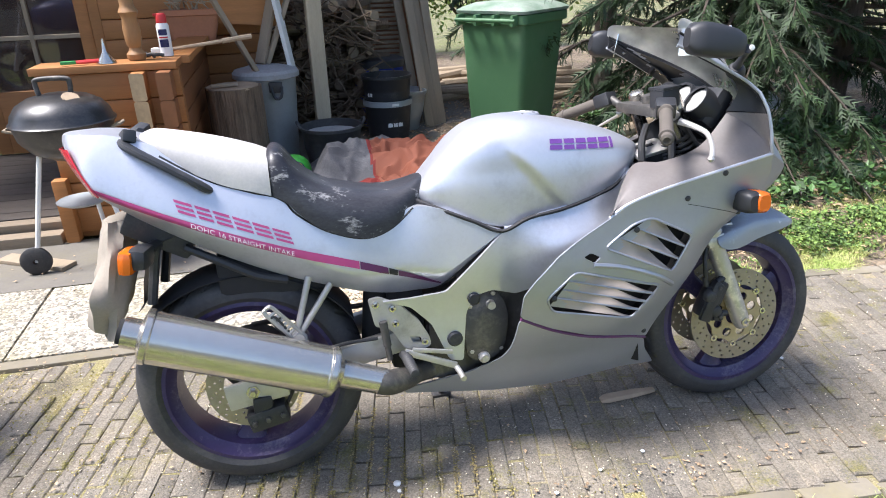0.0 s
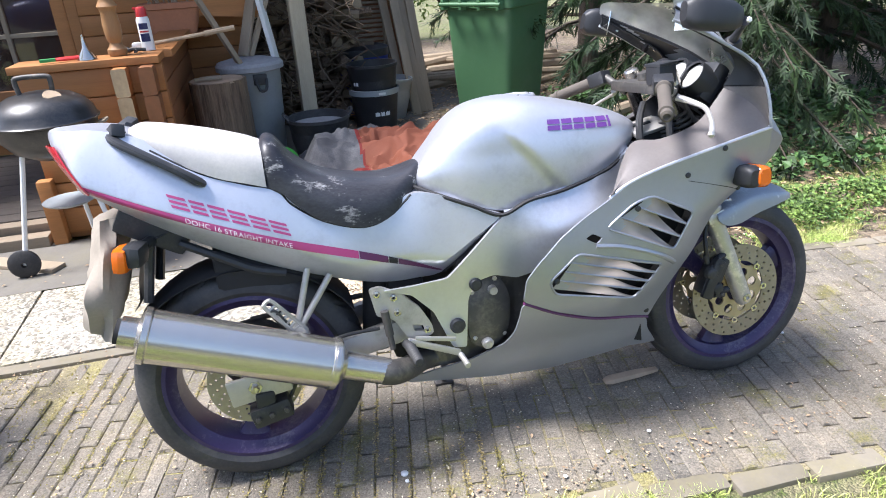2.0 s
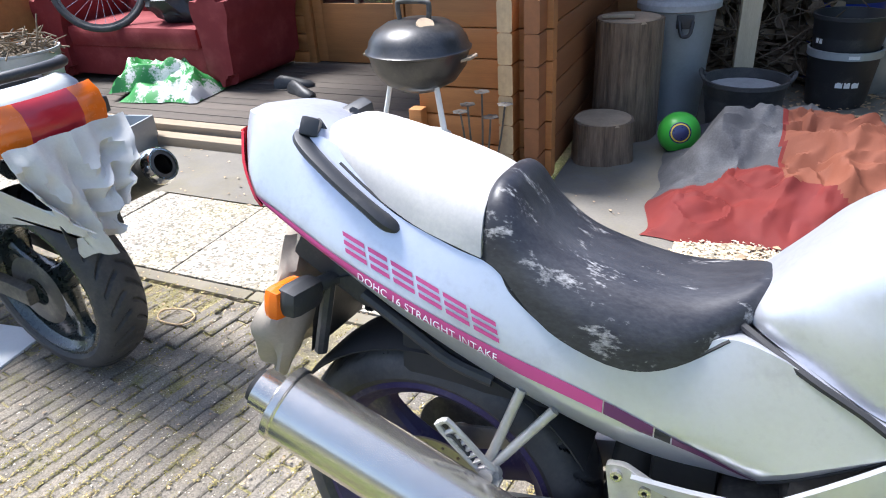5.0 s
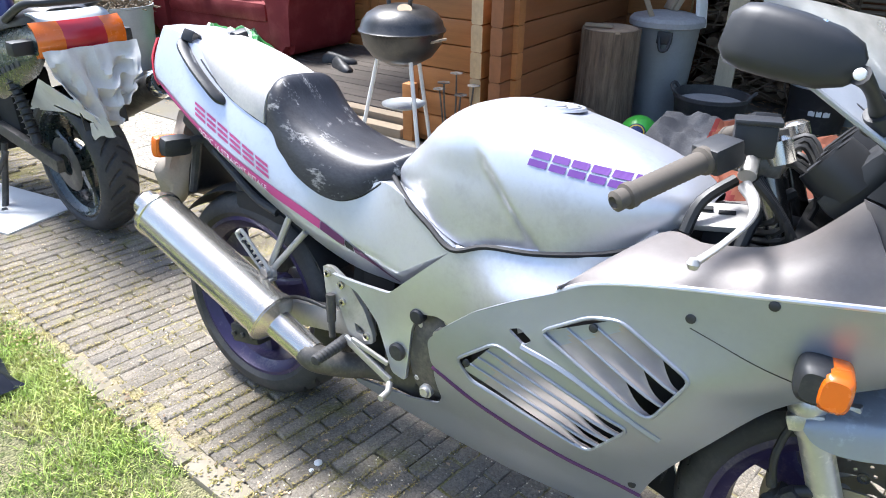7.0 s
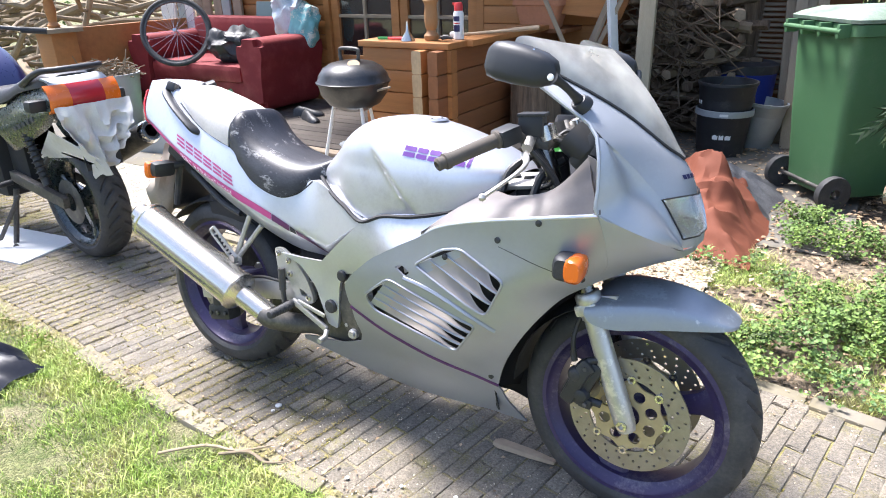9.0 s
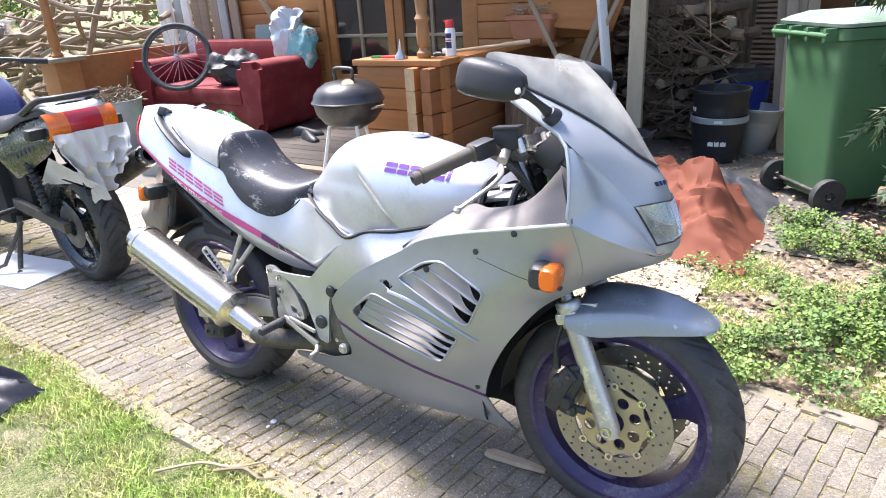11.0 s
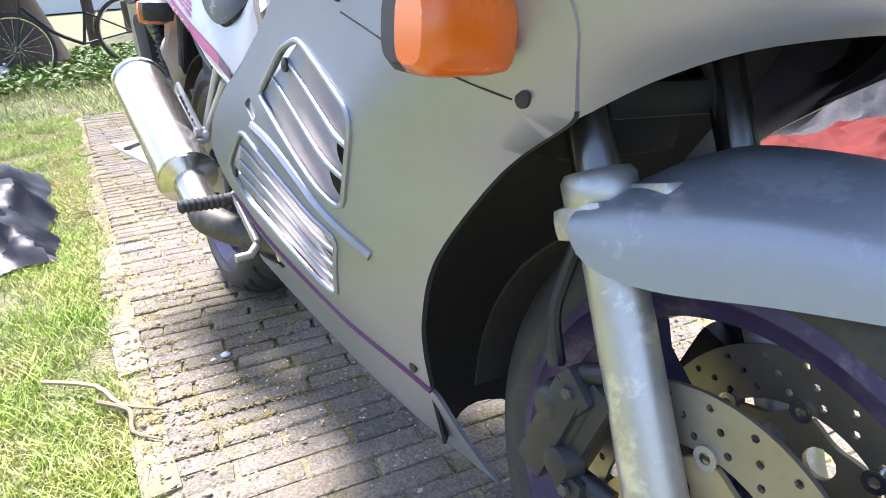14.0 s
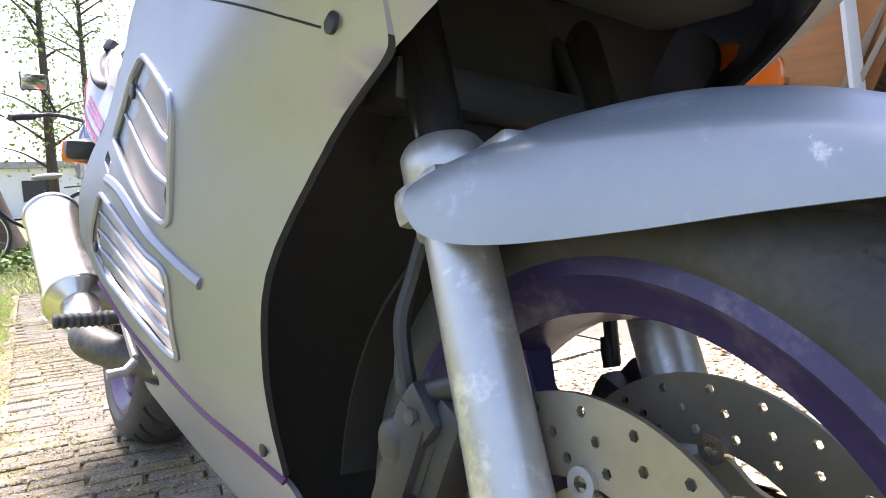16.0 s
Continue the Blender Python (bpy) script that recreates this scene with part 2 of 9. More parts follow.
NEEDLES = material("conifer_needles", (0.024, 0.048, 0.014), 0.65, var=0.25, scale=3, bump=0, piece=0.5, island=True)
BLOSSOM = material("spring_leaves", (0.20, 0.30, 0.06), 0.6, var=0.25, scale=3, bump=0, piece=0.4, island=True)
BARK = material("tree_bark", (0.085, 0.066, 0.05), 0.95, var=0.4, scale=6, fine=30, bump=1.0, depth=0.02, stretch=(6, 6, 1))
STUMP_BARK = material("stump_bark", (0.17, 0.12, 0.08), 0.95, var=0.9, scale=5, fine=22, bump=1.0, depth=0.03, stretch=(5, 5, 0.5))
KINDLING = material("brown_kindling", (0.12, 0.085, 0.055), 0.9, var=0.3, scale=8, fine=60, bump=0.6)
CUTWOOD = material("cut_log_face", (0.36, 0.27, 0.18), 0.85, var=0.3, scale=12, fine=60, bump=0.4)
BRANCH = material("dry_branch", (0.27, 0.21, 0.14), 0.9, var=0.3, scale=8, fine=60, bump=0.6, piece=0.3)
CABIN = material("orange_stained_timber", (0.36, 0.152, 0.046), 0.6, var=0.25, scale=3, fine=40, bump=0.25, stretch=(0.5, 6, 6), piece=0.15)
# Brown copy of the cabin timber, with the side wall's shade in it.
CABIN_SHADED = material("shaded_cabin_timber", (0.22, 0.085, 0.03), 0.6, var=0.25, scale=3, fine=40, bump=0.25, stretch=(6, 0.5, 6))
RAWWOOD = material("weathered_grey_wood", (0.30, 0.24, 0.17), 0.85, var=0.25, scale=3, fine=50, bump=0.35, stretch=(5, 5, 0.6), piece=0.12)
# Paler copy of the grey wood; light on the post is in the colour.
SUNLIT_POSTWOOD = material("sunlit_post_timber", (0.44, 0.37, 0.26), 0.85, var=0.25, scale=3, fine=50, bump=0.35, stretch=(5, 5, 0.6))
ENDGRAIN = material("pale_end_grain", (0.48, 0.34, 0.19), 0.8, var=0.25, scale=14, fine=60, bump=0.2)
DECK = material("weathered_deck_boards", (0.088, 0.073, 0.060), 0.9, var=0.3, scale=3, fine=50, bump=0.4, stretch=(0.6, 6, 6), piece=0.15)
STEPWOOD = material("pale_step_timber", (0.27, 0.215, 0.15), 0.85, var=0.25, scale=3, fine=50, bump=0.3, stretch=(0.6, 6, 6), piece=0.1)
GREEN_BIN = material("green_bin_plastic", (0.062, 0.150, 0.064), 0.52, var=0.12, scale=3, fine=120, bump=0.1, second=(0.095, 0.16, 0.09), second_at=0.62, second_scale=3)
BIN_LID = material("dusty_green_lid", (0.12, 0.20, 0.13), 0.6, var=0.2, scale=5, fine=120, bump=0.1, second=(0.27, 0.31, 0.26), second_at=0.5, second_scale=5)
GALV = material("galvanised_steel", (0.37, 0.40, 0.42), 0.5, 0.5, var=0.15, scale=8, fine=70, bump=0.1)
BLUE = material("blue_plastic", (0.012, 0.035, 0.30), 0.45, var=0.12)
SOFA = material("red_upholstery", (0.18, 0.014, 0.017), 0.8, var=0.15, scale=4, fine=150, bump=0.3, second=(0.26, 0.05, 0.05), second_at=0.6, second_scale=4)
TARP_RED = material("red_tarp", (0.15, 0.022, 0.018), 0.75, var=0.18, scale=6, fine=120, bump=0.2, second=(0.13, 0.022, 0.022), second_at=0.55, second_scale=4, across=True)
TARP_GREY = material("grey_tarp", (0.075, 0.075, 0.08), 0.7, var=0.2, scale=5, fine=120, bump=0.2, second=(0.13, 0.13, 0.135), second_at=0.58, second_scale=5, across=True)
TARP_ORANGE = material("faded_orange_tarp", (0.185, 0.062, 0.036), 0.75, var=0.15, scale=6, fine=120, bump=0.2, across=True)
for m_ in (TARP_RED, TARP_ORANGE, TARP_GREY):
    m_.node_tree.nodes["Principled BSDF"].inputs["Specular IOR Level"].default_value = 0.2
CHIPS = material("pale_wood_chips", (0.50, 0.40, 0.27), 0.95, var=0.3, scale=6, fine=90, bump=0.9, depth=0.01, second=(0.33, 0.24, 0.15), second_at=0.56, second_scale=5, across=True, cells=70, cell_var=0.5)
CRUMB = material("pale_crumbs", (0.48, 0.43, 0.32), 0.9, var=0.2, bump=0, piece=0.6, island=True)
SHEETING = material("dark_plastic_sheeting", (0.006, 0.008, 0.016), 0.42, var=0.3, scale=5, fine=90, bump=0.2, second=(0.015, 0.017, 0.022), second_at=0.62, second_scale=6)
SHEETING.node_tree.nodes["Principled BSDF"].inputs["Specular IOR Level"].default_value = 0.28
PLASTER = material("grey_wall", (0.20, 0.195, 0.19), 0.9, var=0.08, scale=2, fine=40, bump=0.2)
ENAMEL = material("black_enamel", (0.014, 0.015, 0.017), 0.38, var=0.2, scale=6, fine=100, bump=0.06, second=(0.055, 0.05, 0.044), second_at=0.6, second_scale=7, coat=0.3)
CLOTH = material("dirty_white_cloth", (0.62, 0.60, 0.56), 0.95, var=0.15, scale=6, fine=150, bump=0.3, second=(0.48, 0.45, 0.40), second_at=0.6, second_scale=7)
SACK = material("beige_sack_cloth", (0.30, 0.26, 0.21), 0.95, var=0.2, scale=6, fine=150, bump=0.3)
TERRACOTTA = material("terracotta", (0.40, 0.17, 0.09), 0.85, var=0.2, scale=5, bump=0.2)
NAVY = material("dark_blue_bike_paint", (0.02, 0.025, 0.10), 0.3, 0.2, var=0.1, coat=0.6, bump=0)
BIKE_BLACK = material("black_bike_paint", (0.02, 0.03, 0.03), 0.28, 0.1, var=0.1, coat=0.6, bump=0)
RED = material("red_plastic", (0.5, 0.03, 0.03), 0.4, var=0.1)
WHITE = material("white_plastic", (0.72, 0.72, 0.70), 0.45, var=0.08)
GREEN = material("green_plastic", (0.05, 0.30, 0.08), 0.5, var=0.1)
BALL_GREEN = material("green_ball", (0.06, 0.42, 0.05), 0.35, var=0.1)
YELLOW = material("yellow_plastic", (0.65, 0.45, 0.04), 0.5, var=0.1)
STONE = material("grey_stone", (0.30, 0.30, 0.30), 0.85, var=0.3, scale=6, fine=60, bump=0.5)
FARWALL = material("far_white_wall", (0.7, 0.7, 0.68), 0.9, var=0.08)
ORANGE = material("orange_plastic", (0.65, 0.16, 0.02), 0.5, var=0.1)

# ---- building tools ----
from mathutils.geometry import delaunay_2d_cdt


def finish(name, bm, mat, smooth=True, sharp=38):
    bmesh.ops.recalc_face_normals(bm, faces=bm.faces)
    me = bpy.data.meshes.new(name)
    bm.to_mesh(me)
    bm.free()
    for m in (mat if isinstance(mat, (list, tuple)) else [mat]):
        me.materials.append(m)
    if smooth:
        me.polygons.foreach_set("use_smooth", [True] * len(me.polygons))
        me.set_sharp_from_angle(angle=radians(sharp))
    return me


def part(name, bm, mat, parent=None, label="", smooth=True, sharp=38):
    """Links a bmesh as one mesh object under a thing or a part."""
    ob = new(name, finish(name, bm, mat, smooth, sharp))
    if parent:
        ob.parent = parent
    if label:
        ob["label"] = label
    return ob


def thing(name, label, category, m=None, group="", kind=""):
    """An Empty at the base of a thing, to parent its parts."""
    ob = new(name)
    ob.empty_display_size = 0.05
    if m is not None:
        ob.matrix_world = m
    return tagged(ob, label, category, group, kind)


def solo(name, bm, mat, label, category, m=None, group="", kind="", smooth=True, sharp=38):
    """A thing of one mesh."""
    ob = new(name, finish(name, bm, mat, smooth, sharp))
    if m is not None:
        ob.matrix_world = m
    return tagged(ob, label, category, group, kind)


def B():
    return bmesh.new()


def add(bm, verts, faces, mi=0):
    vs = [bm.verts.new(v) for v in verts]
    for f in faces:
        try:
            bm.faces.new([vs[i] for i in f]).material_index = mi
        except ValueError:
            pass
    return vs


def box(bm, c, s, m=None, bevel=0.0, mi=0, taper=1.0):
    """A box of size s centred at c, turned by m, with bevelled edges."""
    hx, hy, hz = s[0] / 2, s[1] / 2, s[2] / 2
    vs = []
    for z in (-hz, hz):
        k = taper if z > 0 else 1.0
        for x, y in ((-hx, -hy), (hx, -hy), (hx, hy), (-hx, hy)):
            p = Vector((x * k, y * k, z))
            if m is not None:
                p = m.to_3x3() @ p
            vs.append(p + Vector(c))
    vv = add(bm, vs, [(0, 3, 2, 1), (4, 5, 6, 7), (0, 1, 5, 4), (1, 2, 6, 5), (2, 3, 7, 6), (3, 0, 4, 7)], mi)
    if bevel:
        es = {e for v in vv for e in v.link_edges}
        bmesh.ops.bevel(bm, geom=list(es), offset=bevel, segments=2, affect="EDGES", profile=0.6)
    return vv


def frames_along(pts):
    """Tangent frames carried along a line of points."""
    pts = [Vector(p) for p in pts]
    out, side = [], None
    for i, p in enumerate(pts):
        t = (pts[min(i + 1, len(pts) - 1)] - pts[max(i - 1, 0)]).normalized()
        if side is None:
            side = t.orthogonal().normalized()
        side = (side - t * side.dot(t)).normalized()
        out.append((p, side, t.cross(side)))
    return out


def spline(pts, n=6, closed=False):
    """Points of a Catmull-Rom curve through pts."""
    pts = [Vector(p) for p in pts]
    k = len(pts)
    out = []
    for i in range(k if closed else k - 1):
        if closed:
            a, b, c, d = pts[i - 1], pts[i], pts[(i + 1) % k], pts[(i + 2) % k]
        else:
            a, b, c, d = pts[max(i - 1, 0)], pts[i], pts[i + 1], pts[min(i + 2, k - 1)]
        for j in range(n):
            t = j / n
            out.append(0.5 * ((2 * b) + (c - a) * t + (2 * a - 5 * b + 4 * c - d) * t * t + (3 * b - a - 3 * c + d) * t ** 3))
    if not closed:
        out.append(pts[-1])
    return out


def tube(bm, pts, r, seg=10, n=0, mi=0, flat=1.0, caps=True):
    """A round bar along pts; r is a radius or one for each point."""
    if n:
        if isinstance(r, (list, tuple)):
            r = [v.x for v in spline([(q, 0, 0) for q in r], n)]
        pts = spline(pts, n)
    rows = []
    for i, (p, a, b) in enumerate(frames_along(pts)):
        rr = r[i] if isinstance(r, (list, tuple)) else r
        rows.append([bm.verts.new(p + (a * math.cos(2 * math.pi * k / seg) + b * math.sin(2 * math.pi * k / seg) * flat) * rr) for k in range(seg)])
    for u, v in zip(rows, rows[1:]):
        for k in range(seg):
            bm.faces.new((u[k], u[(k + 1) % seg], v[(k + 1) % seg], v[k])).material_index = mi
    if caps:
        bm.faces.new(rows[0][::-1]).material_index = mi
        bm.faces.new(rows[-1]).material_index = mi


def lathe(bm, profile, m=None, seg=32, mi=0, closed=False):
    """Turns a profile of (radius, height) about z, then places it by m."""
    m = m or Matrix()
    rows = []
    for r, h in profile:
        if r < 1e-6:
            rows.append([bm.verts.new(m @ Vector((0, 0, h)))])
        else:
            rows.append([bm.verts.new(m @ Vector((r * math.cos(2 * math.pi * k / seg), r * math.sin(2 * math.pi * k / seg), h))) for k in range(seg)])
    for u, v in list(zip(rows, rows[1:])) + ([(rows[-1], rows[0])] if closed else []):
        for k in range(seg):
            q = [u[k % len(u)], u[(k + 1) % len(u)], v[(k + 1) % len(v)], v[k % len(v)]]
            q = list(dict.fromkeys(q))
            if len(q) > 2:
                bm.faces.new(q).material_index = mi


def loft(bm, rows, closed=False, mi=0, caps=False):
    """A skin over rows of points; closed joins the ends of each row."""
    vr = [[bm.verts.new(p) for p in r] for r in rows]
    for u, v in zip(vr, vr[1:]):
        k = len(u)
        for i in range(k if closed else k - 1):
            q = list(dict.fromkeys((u[i], u[(i + 1) % k], v[(i + 1) % k], v[i])))
            bm.faces.new(q).material_index = mi
    if caps:
        for r in (vr[0][::-1], vr[-1]):
            bm.faces.new(r).material_index = mi
    return vr


def thicken(bm, t):
    """Gives an open skin a thickness t, inwards."""
    bmesh.ops.recalc_face_normals(bm, faces=bm.faces)
    geom = list(bm.faces)
    bmesh.ops.solidify(bm, geom=geom, thickness=t)


def inside(p, poly):
    x, y = p
    r = False
    for (x0, y0), (x1, y1) in zip(poly, poly[1:] + poly[:1]):
        if (y0 > y) != (y1 > y) and x < (x1 - x0) * (y - y0) / (y1 - y0) + x0:
            r = not r
    return r


def dense(poly, step):
    out = []
    for a, b in zip(poly, poly[1:] + poly[:1]):
        k = max(1, int(math.dist(a, b) / step))
        out += [(a[0] + (b[0] - a[0]) * i / k, a[1] + (b[1] - a[1]) * i / k) for i in range(k)]
    return out


def rounded(poly, r=0.01, n=3):
    """Rounds the corners of a polygon."""
    out = []
    k = len(poly)
    for i in range(k):
        a, b, c = Vector(poly[i - 1]), Vector(poly[i]), Vector(poly[(i + 1) % k])
        ra = min(r, (a - b).length * 0.45, (c - b).length * 0.45)
        p, q = b + (a - b).normalized() * ra, b + (c - b).normalized() * ra
        for j in range(n + 1):
            t = j / n
            v = p * (1 - t) ** 2 + b * 2 * t * (1 - t) + q * t * t
            out.append((v.x, v.y))
    return out


def panel(bm, outline, depth, thick=0.004, holes=(), step=0.02, side=-1, mi=0, lip=0.0):
    """A shell whose outline (with holes) is given in x, z; depth(x, z) is its half-width."""
    edge = [dense(list(p), step) for p in (outline, *holes)]
    pts, lines = [], []
    for e in edge:
        k = len(pts)
        pts += e
        lines += [(k + i, k + (i + 1) % len(e)) for i in range(len(e))]
    xs, zs = [p[0] for p in outline], [p[1] for p in outline]
    x = min(xs)
    while x < max(xs):
        z = min(zs)
        while z < max(zs):
            if inside((x, z), edge[0]) and not any(inside((x, z), h) for h in edge[1:]):
                if min((x - q[0]) ** 2 + (z - q[1]) ** 2 for q in pts[:sum(len(e) for e in edge)]) > (step * 0.55) ** 2:
                    pts.append((x + 1e-5, z))
            z += step
        x += step
    v, _, f, *_ = delaunay_2d_cdt([Vector(p) for p in pts], lines, [], 0, 1e-5)
    keep = []
    for t in f:
        c = (sum(v[i].x for i in t) / 3, sum(v[i].y for i in t) / 3)
        if inside(c, edge[0]) and not any(inside(c, h) for h in edge[1:]):
            keep.append(t)
    used = sorted({i for t in keep for i in t})
    front = {i: bm.verts.new((v[i].x, side * depth(v[i].x, v[i].y), v[i].y)) for i in used}
    back = {i: bm.verts.new((v[i].x, side * (depth(v[i].x, v[i].y) - thick), v[i].y)) for i in used}
    count = {}
    for t in keep:
        bm.faces.new([front[i] for i in t]).material_index = mi
        bm.faces.new([back[i] for i in reversed(t)]).material_index = mi
        for a, b in zip(t, t[1:] + t[:1]):
            count.setdefault(frozenset((a, b)), []).append((a, b))
    for e in count.values():
        if len(e) == 1:
            a, b = e[0]
            bm.faces.new((front[b], front[a], back[a], back[b])).material_index = mi


def lerp_table(rows, x):
    """Looks x up in rows of (x, value, ...), smoothly."""
    if x <= rows[0][0]:
        return rows[0][1:]
    for a, b in zip(rows, rows[1:]):
        if x <= b[0]:
            t = (x - a[0]) / (b[0] - a[0])
            return tuple(p + (q - p) * t for p, q in zip(a[1:], b[1:]))
    return rows[-1][1:]


def smooth_table(rows, n=6):
    """Rows of numbers made denser along a smooth curve."""
    rows = [tuple(float(q) for q in r) for r in rows]
    out = []
    for i in range(len(rows) - 1):
        a, b, c, d = rows[max(i - 1, 0)], rows[i], rows[i + 1], rows[min(i + 2, len(rows) - 1)]
        for j in range(n):
            t = j / n
            out.append(tuple(0.5 * (2 * q + (r - p) * t + (2 * p - 5 * q + 4 * r - s) * t * t + (3 * q - p - 3 * r + s) * t ** 3) for p, q, r, s in zip(a, b, c, d)))
    out.append(rows[-1])
    return out


def step01(a, b, x):
    t = min(1.0, max(0.0, (x - a) / (b - a)))
    return t * t * (3 - 2 * t)


def axis_m(p, d):
    """A pose at p whose z axis points along d."""
    return Matrix.Translation(p) @ Vector(d).to_track_quat("Z", "Y").to_matrix().to_4x4()


def disc_bolt(bm, p, d, r=0.006, h=0.004, seg=8):
    lathe(bm, [(0, 0), (r, 0), (r, h * 0.7), (r * 0.7, h), (0, h)], axis_m(p, d), seg)

# ---- ground and setting ----
def structure(name, bm, mat, label, category, smooth=True, sharp=38):
    return solo(name, bm, mat, label, category, kind="structure", smooth=smooth, sharp=sharp)


def lawn_edge(x):
    return -0.375 - 0.060 * x - 0.080 * max(0.0, x - 0.6)


def bed_edge(x):
    return 0.735 - 0.13 * max(0.0, x - 1.3)


def sheet(x0, x1, y0, y1, z, nx, ny, bumpy=0.0, low=None, top=None):
    bm = B()
    rows = []
    for j in range(ny + 1):
        row = []
        for i in range(nx + 1):
            x = x0 + (x1 - x0) * i / nx
            ya, yb = (low(x) if low else y0), (top(x) if top else y1)
            y = ya + (yb - ya) * j / ny
            k = min(1.0, min(i, nx - i, j, ny - j) / 2.0)
            row.append((x, y, z + bumpy * k * (noise.noise((x * 1.7, y * 1.7, 2.0)) + 0.4 * noise.noise((x * 6, y * 6, 5.0)))))
        rows.append(row)
    loft(bm, rows)
    return bm


bm = sheet(-500, 500, -500, 500, -0.07, 2, 2)
ground = structure("ground", bm, TURF, "short green turf reaching to the horizon", "ground")
bm = sheet(-16, 8, -9, -0.45, -0.016, 120, 60, 0.02, top=lambda x: lawn_edge(max(-3.5, min(3.4, x))) - 0.02)
lawn = structure("lawn", bm, TURF, "patchy sunlit lawn beside the paved drive", "lawn")
bm = sheet(-16, -3.4, -0.19, 1.9, -0.024, 50, 10, 0.02)
verge = structure("verge", bm, TURF, "sunlit grass verge at the end of the drive", "lawn")
bm = B()
rows = []
for j in range(25):
    row = []
    for i in range(135):
        x = -3.42 + 6.72 * i / 134
        y = lawn_edge(x) + (bed_edge(x) - lawn_edge(x)) * j / 24
        deep = 0.008 * step01(-0.5, -0.9, x) * step01(0.15, 0.4, y)
        row.append((x, y, -0.0022 - deep + 0.0032 * noise.noise((x * 2.3, y * 2.3, 4.0)) + 0.0022 * noise.noise((x * 9, y * 9, 1.0))))
    rows.append(row)
loft(bm, rows)
paving = structure("paving", bm, JOINT, "driveway of narrow grey pavers with mossy joints", "paving")
bm = sheet(0.2, 8.0, 0.66, 9.0, -0.012, 90, 90, 0.035, low=lambda x: bed_edge(min(x, 3.3)) - 0.02)
bed = structure("garden_bed", bm, SOIL, "brown soil strewn with dry leaves and twigs", "soil")
bm = sheet(3.3, 8.0, -0.58, 0.46, -0.022, 10, 4, 0.02)
bed2 = structure("rough_ground", bm, SOIL, "rough leaf-strewn ground past the pavers", "soil")
bm = sheet(0.26, 1.34, 0.76, 1.75, 0.006, 24, 24, 0.012)
chips = structure("chip_path", bm, CHIPS, "pale wood chips and grit beside the slabs", "wood chips")
bm = B()
box(bm, (-1.9, 1.10, -0.045), (4.6, 0.66, 0.06))
slab_bed = structure("slab_bed", bm, JOINT, "sand bed below the aggregate slabs", "paving")
bm = sheet(-6.0, 0.32, 1.41, 2.0, 0.002, 40, 8, 0.006)
concrete_strip = structure("concrete_strip", bm, CONCRETE, "weathered concrete strip before the porch step", "concrete")
bm = sheet(-0.35, 1.85, 1.95, 5.3, 0.003, 30, 40, 0.008)
yard = structure("yard_slab", bm, CONCRETE, "dusty concrete floor before the wood store", "concrete")
bm = B()
box(bm, (-3.3, 2.96, 0.03), (5.5, 1.58, 0.06))
deck = structure("deck", bm, DECK, "weathered grey boarded porch deck", "deck")

# Added wall behind the camera; its grey tones the bike's reflections.
bm = B()
box(bm, (-2.0, -6.6, 0.6), (22.0, 0.2, 1.3))
structure("wall_south", bm, PLASTER, "added unseen grey wall that the bike's paint reflects", "wall")

# cabin: log wall with a glazed door, porch half walls, ceiling
WALL_Y = 3.72
bm = B()
for x0, x1, z0, z1 in ((-4.25, -2.77, 0.0, 2.4), (-1.09, 0.06, 0.0, 2.4), (-2.77, -1.09, 2.05, 2.4)):
    box(bm, ((x0 + x1) / 2, WALL_Y + 0.05, (z0 + z1) / 2), (x1 - x0, 0.06, z1 - z0))
cabin_wall = structure("wall_north", bm, CABIN_SHADED, "orange stained log cabin wall", "wall")
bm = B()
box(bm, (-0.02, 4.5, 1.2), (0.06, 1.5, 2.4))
structure("wall_cabin_side", bm, CABIN_SHADED, "brown timber side wall of the cabin", "wall")
# Out of view; its reach is set by the light wanted on the porch.
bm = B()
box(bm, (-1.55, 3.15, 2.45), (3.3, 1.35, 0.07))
structure("ceiling", bm, CABIN_SHADED, "brown timber porch ceiling", "ceiling")
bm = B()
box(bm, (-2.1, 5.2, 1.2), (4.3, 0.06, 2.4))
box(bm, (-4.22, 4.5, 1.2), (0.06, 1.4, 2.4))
structure("wall_cabin_back", bm, CABIN_SHADED, "dark inner back wall of the cabin", "wall")
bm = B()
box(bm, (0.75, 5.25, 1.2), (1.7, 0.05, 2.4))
structure("wall_store", bm, CABIN_SHADED, "dark board back wall of the wood store", "wall")
# Out of view; cut short to let light into the store.
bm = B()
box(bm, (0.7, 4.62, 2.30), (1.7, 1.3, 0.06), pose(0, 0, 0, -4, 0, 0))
structure("ceiling_store", bm, CABIN_SHADED, "dark boarded roof of the wood store", "ceiling")
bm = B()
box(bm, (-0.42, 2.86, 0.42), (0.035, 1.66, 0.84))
porch_side = structure("wall_porch_side", bm, CABIN_SHADED, "log half wall of the porch, brown for its shaded side", "wall")
bm = B()
box(bm, (-0.74, 2.07, 0.42), (0.56, 0.035, 0.84))
porch_front = structure("wall_porch_front", bm, CABIN, "orange log half wall of the porch", "wall")

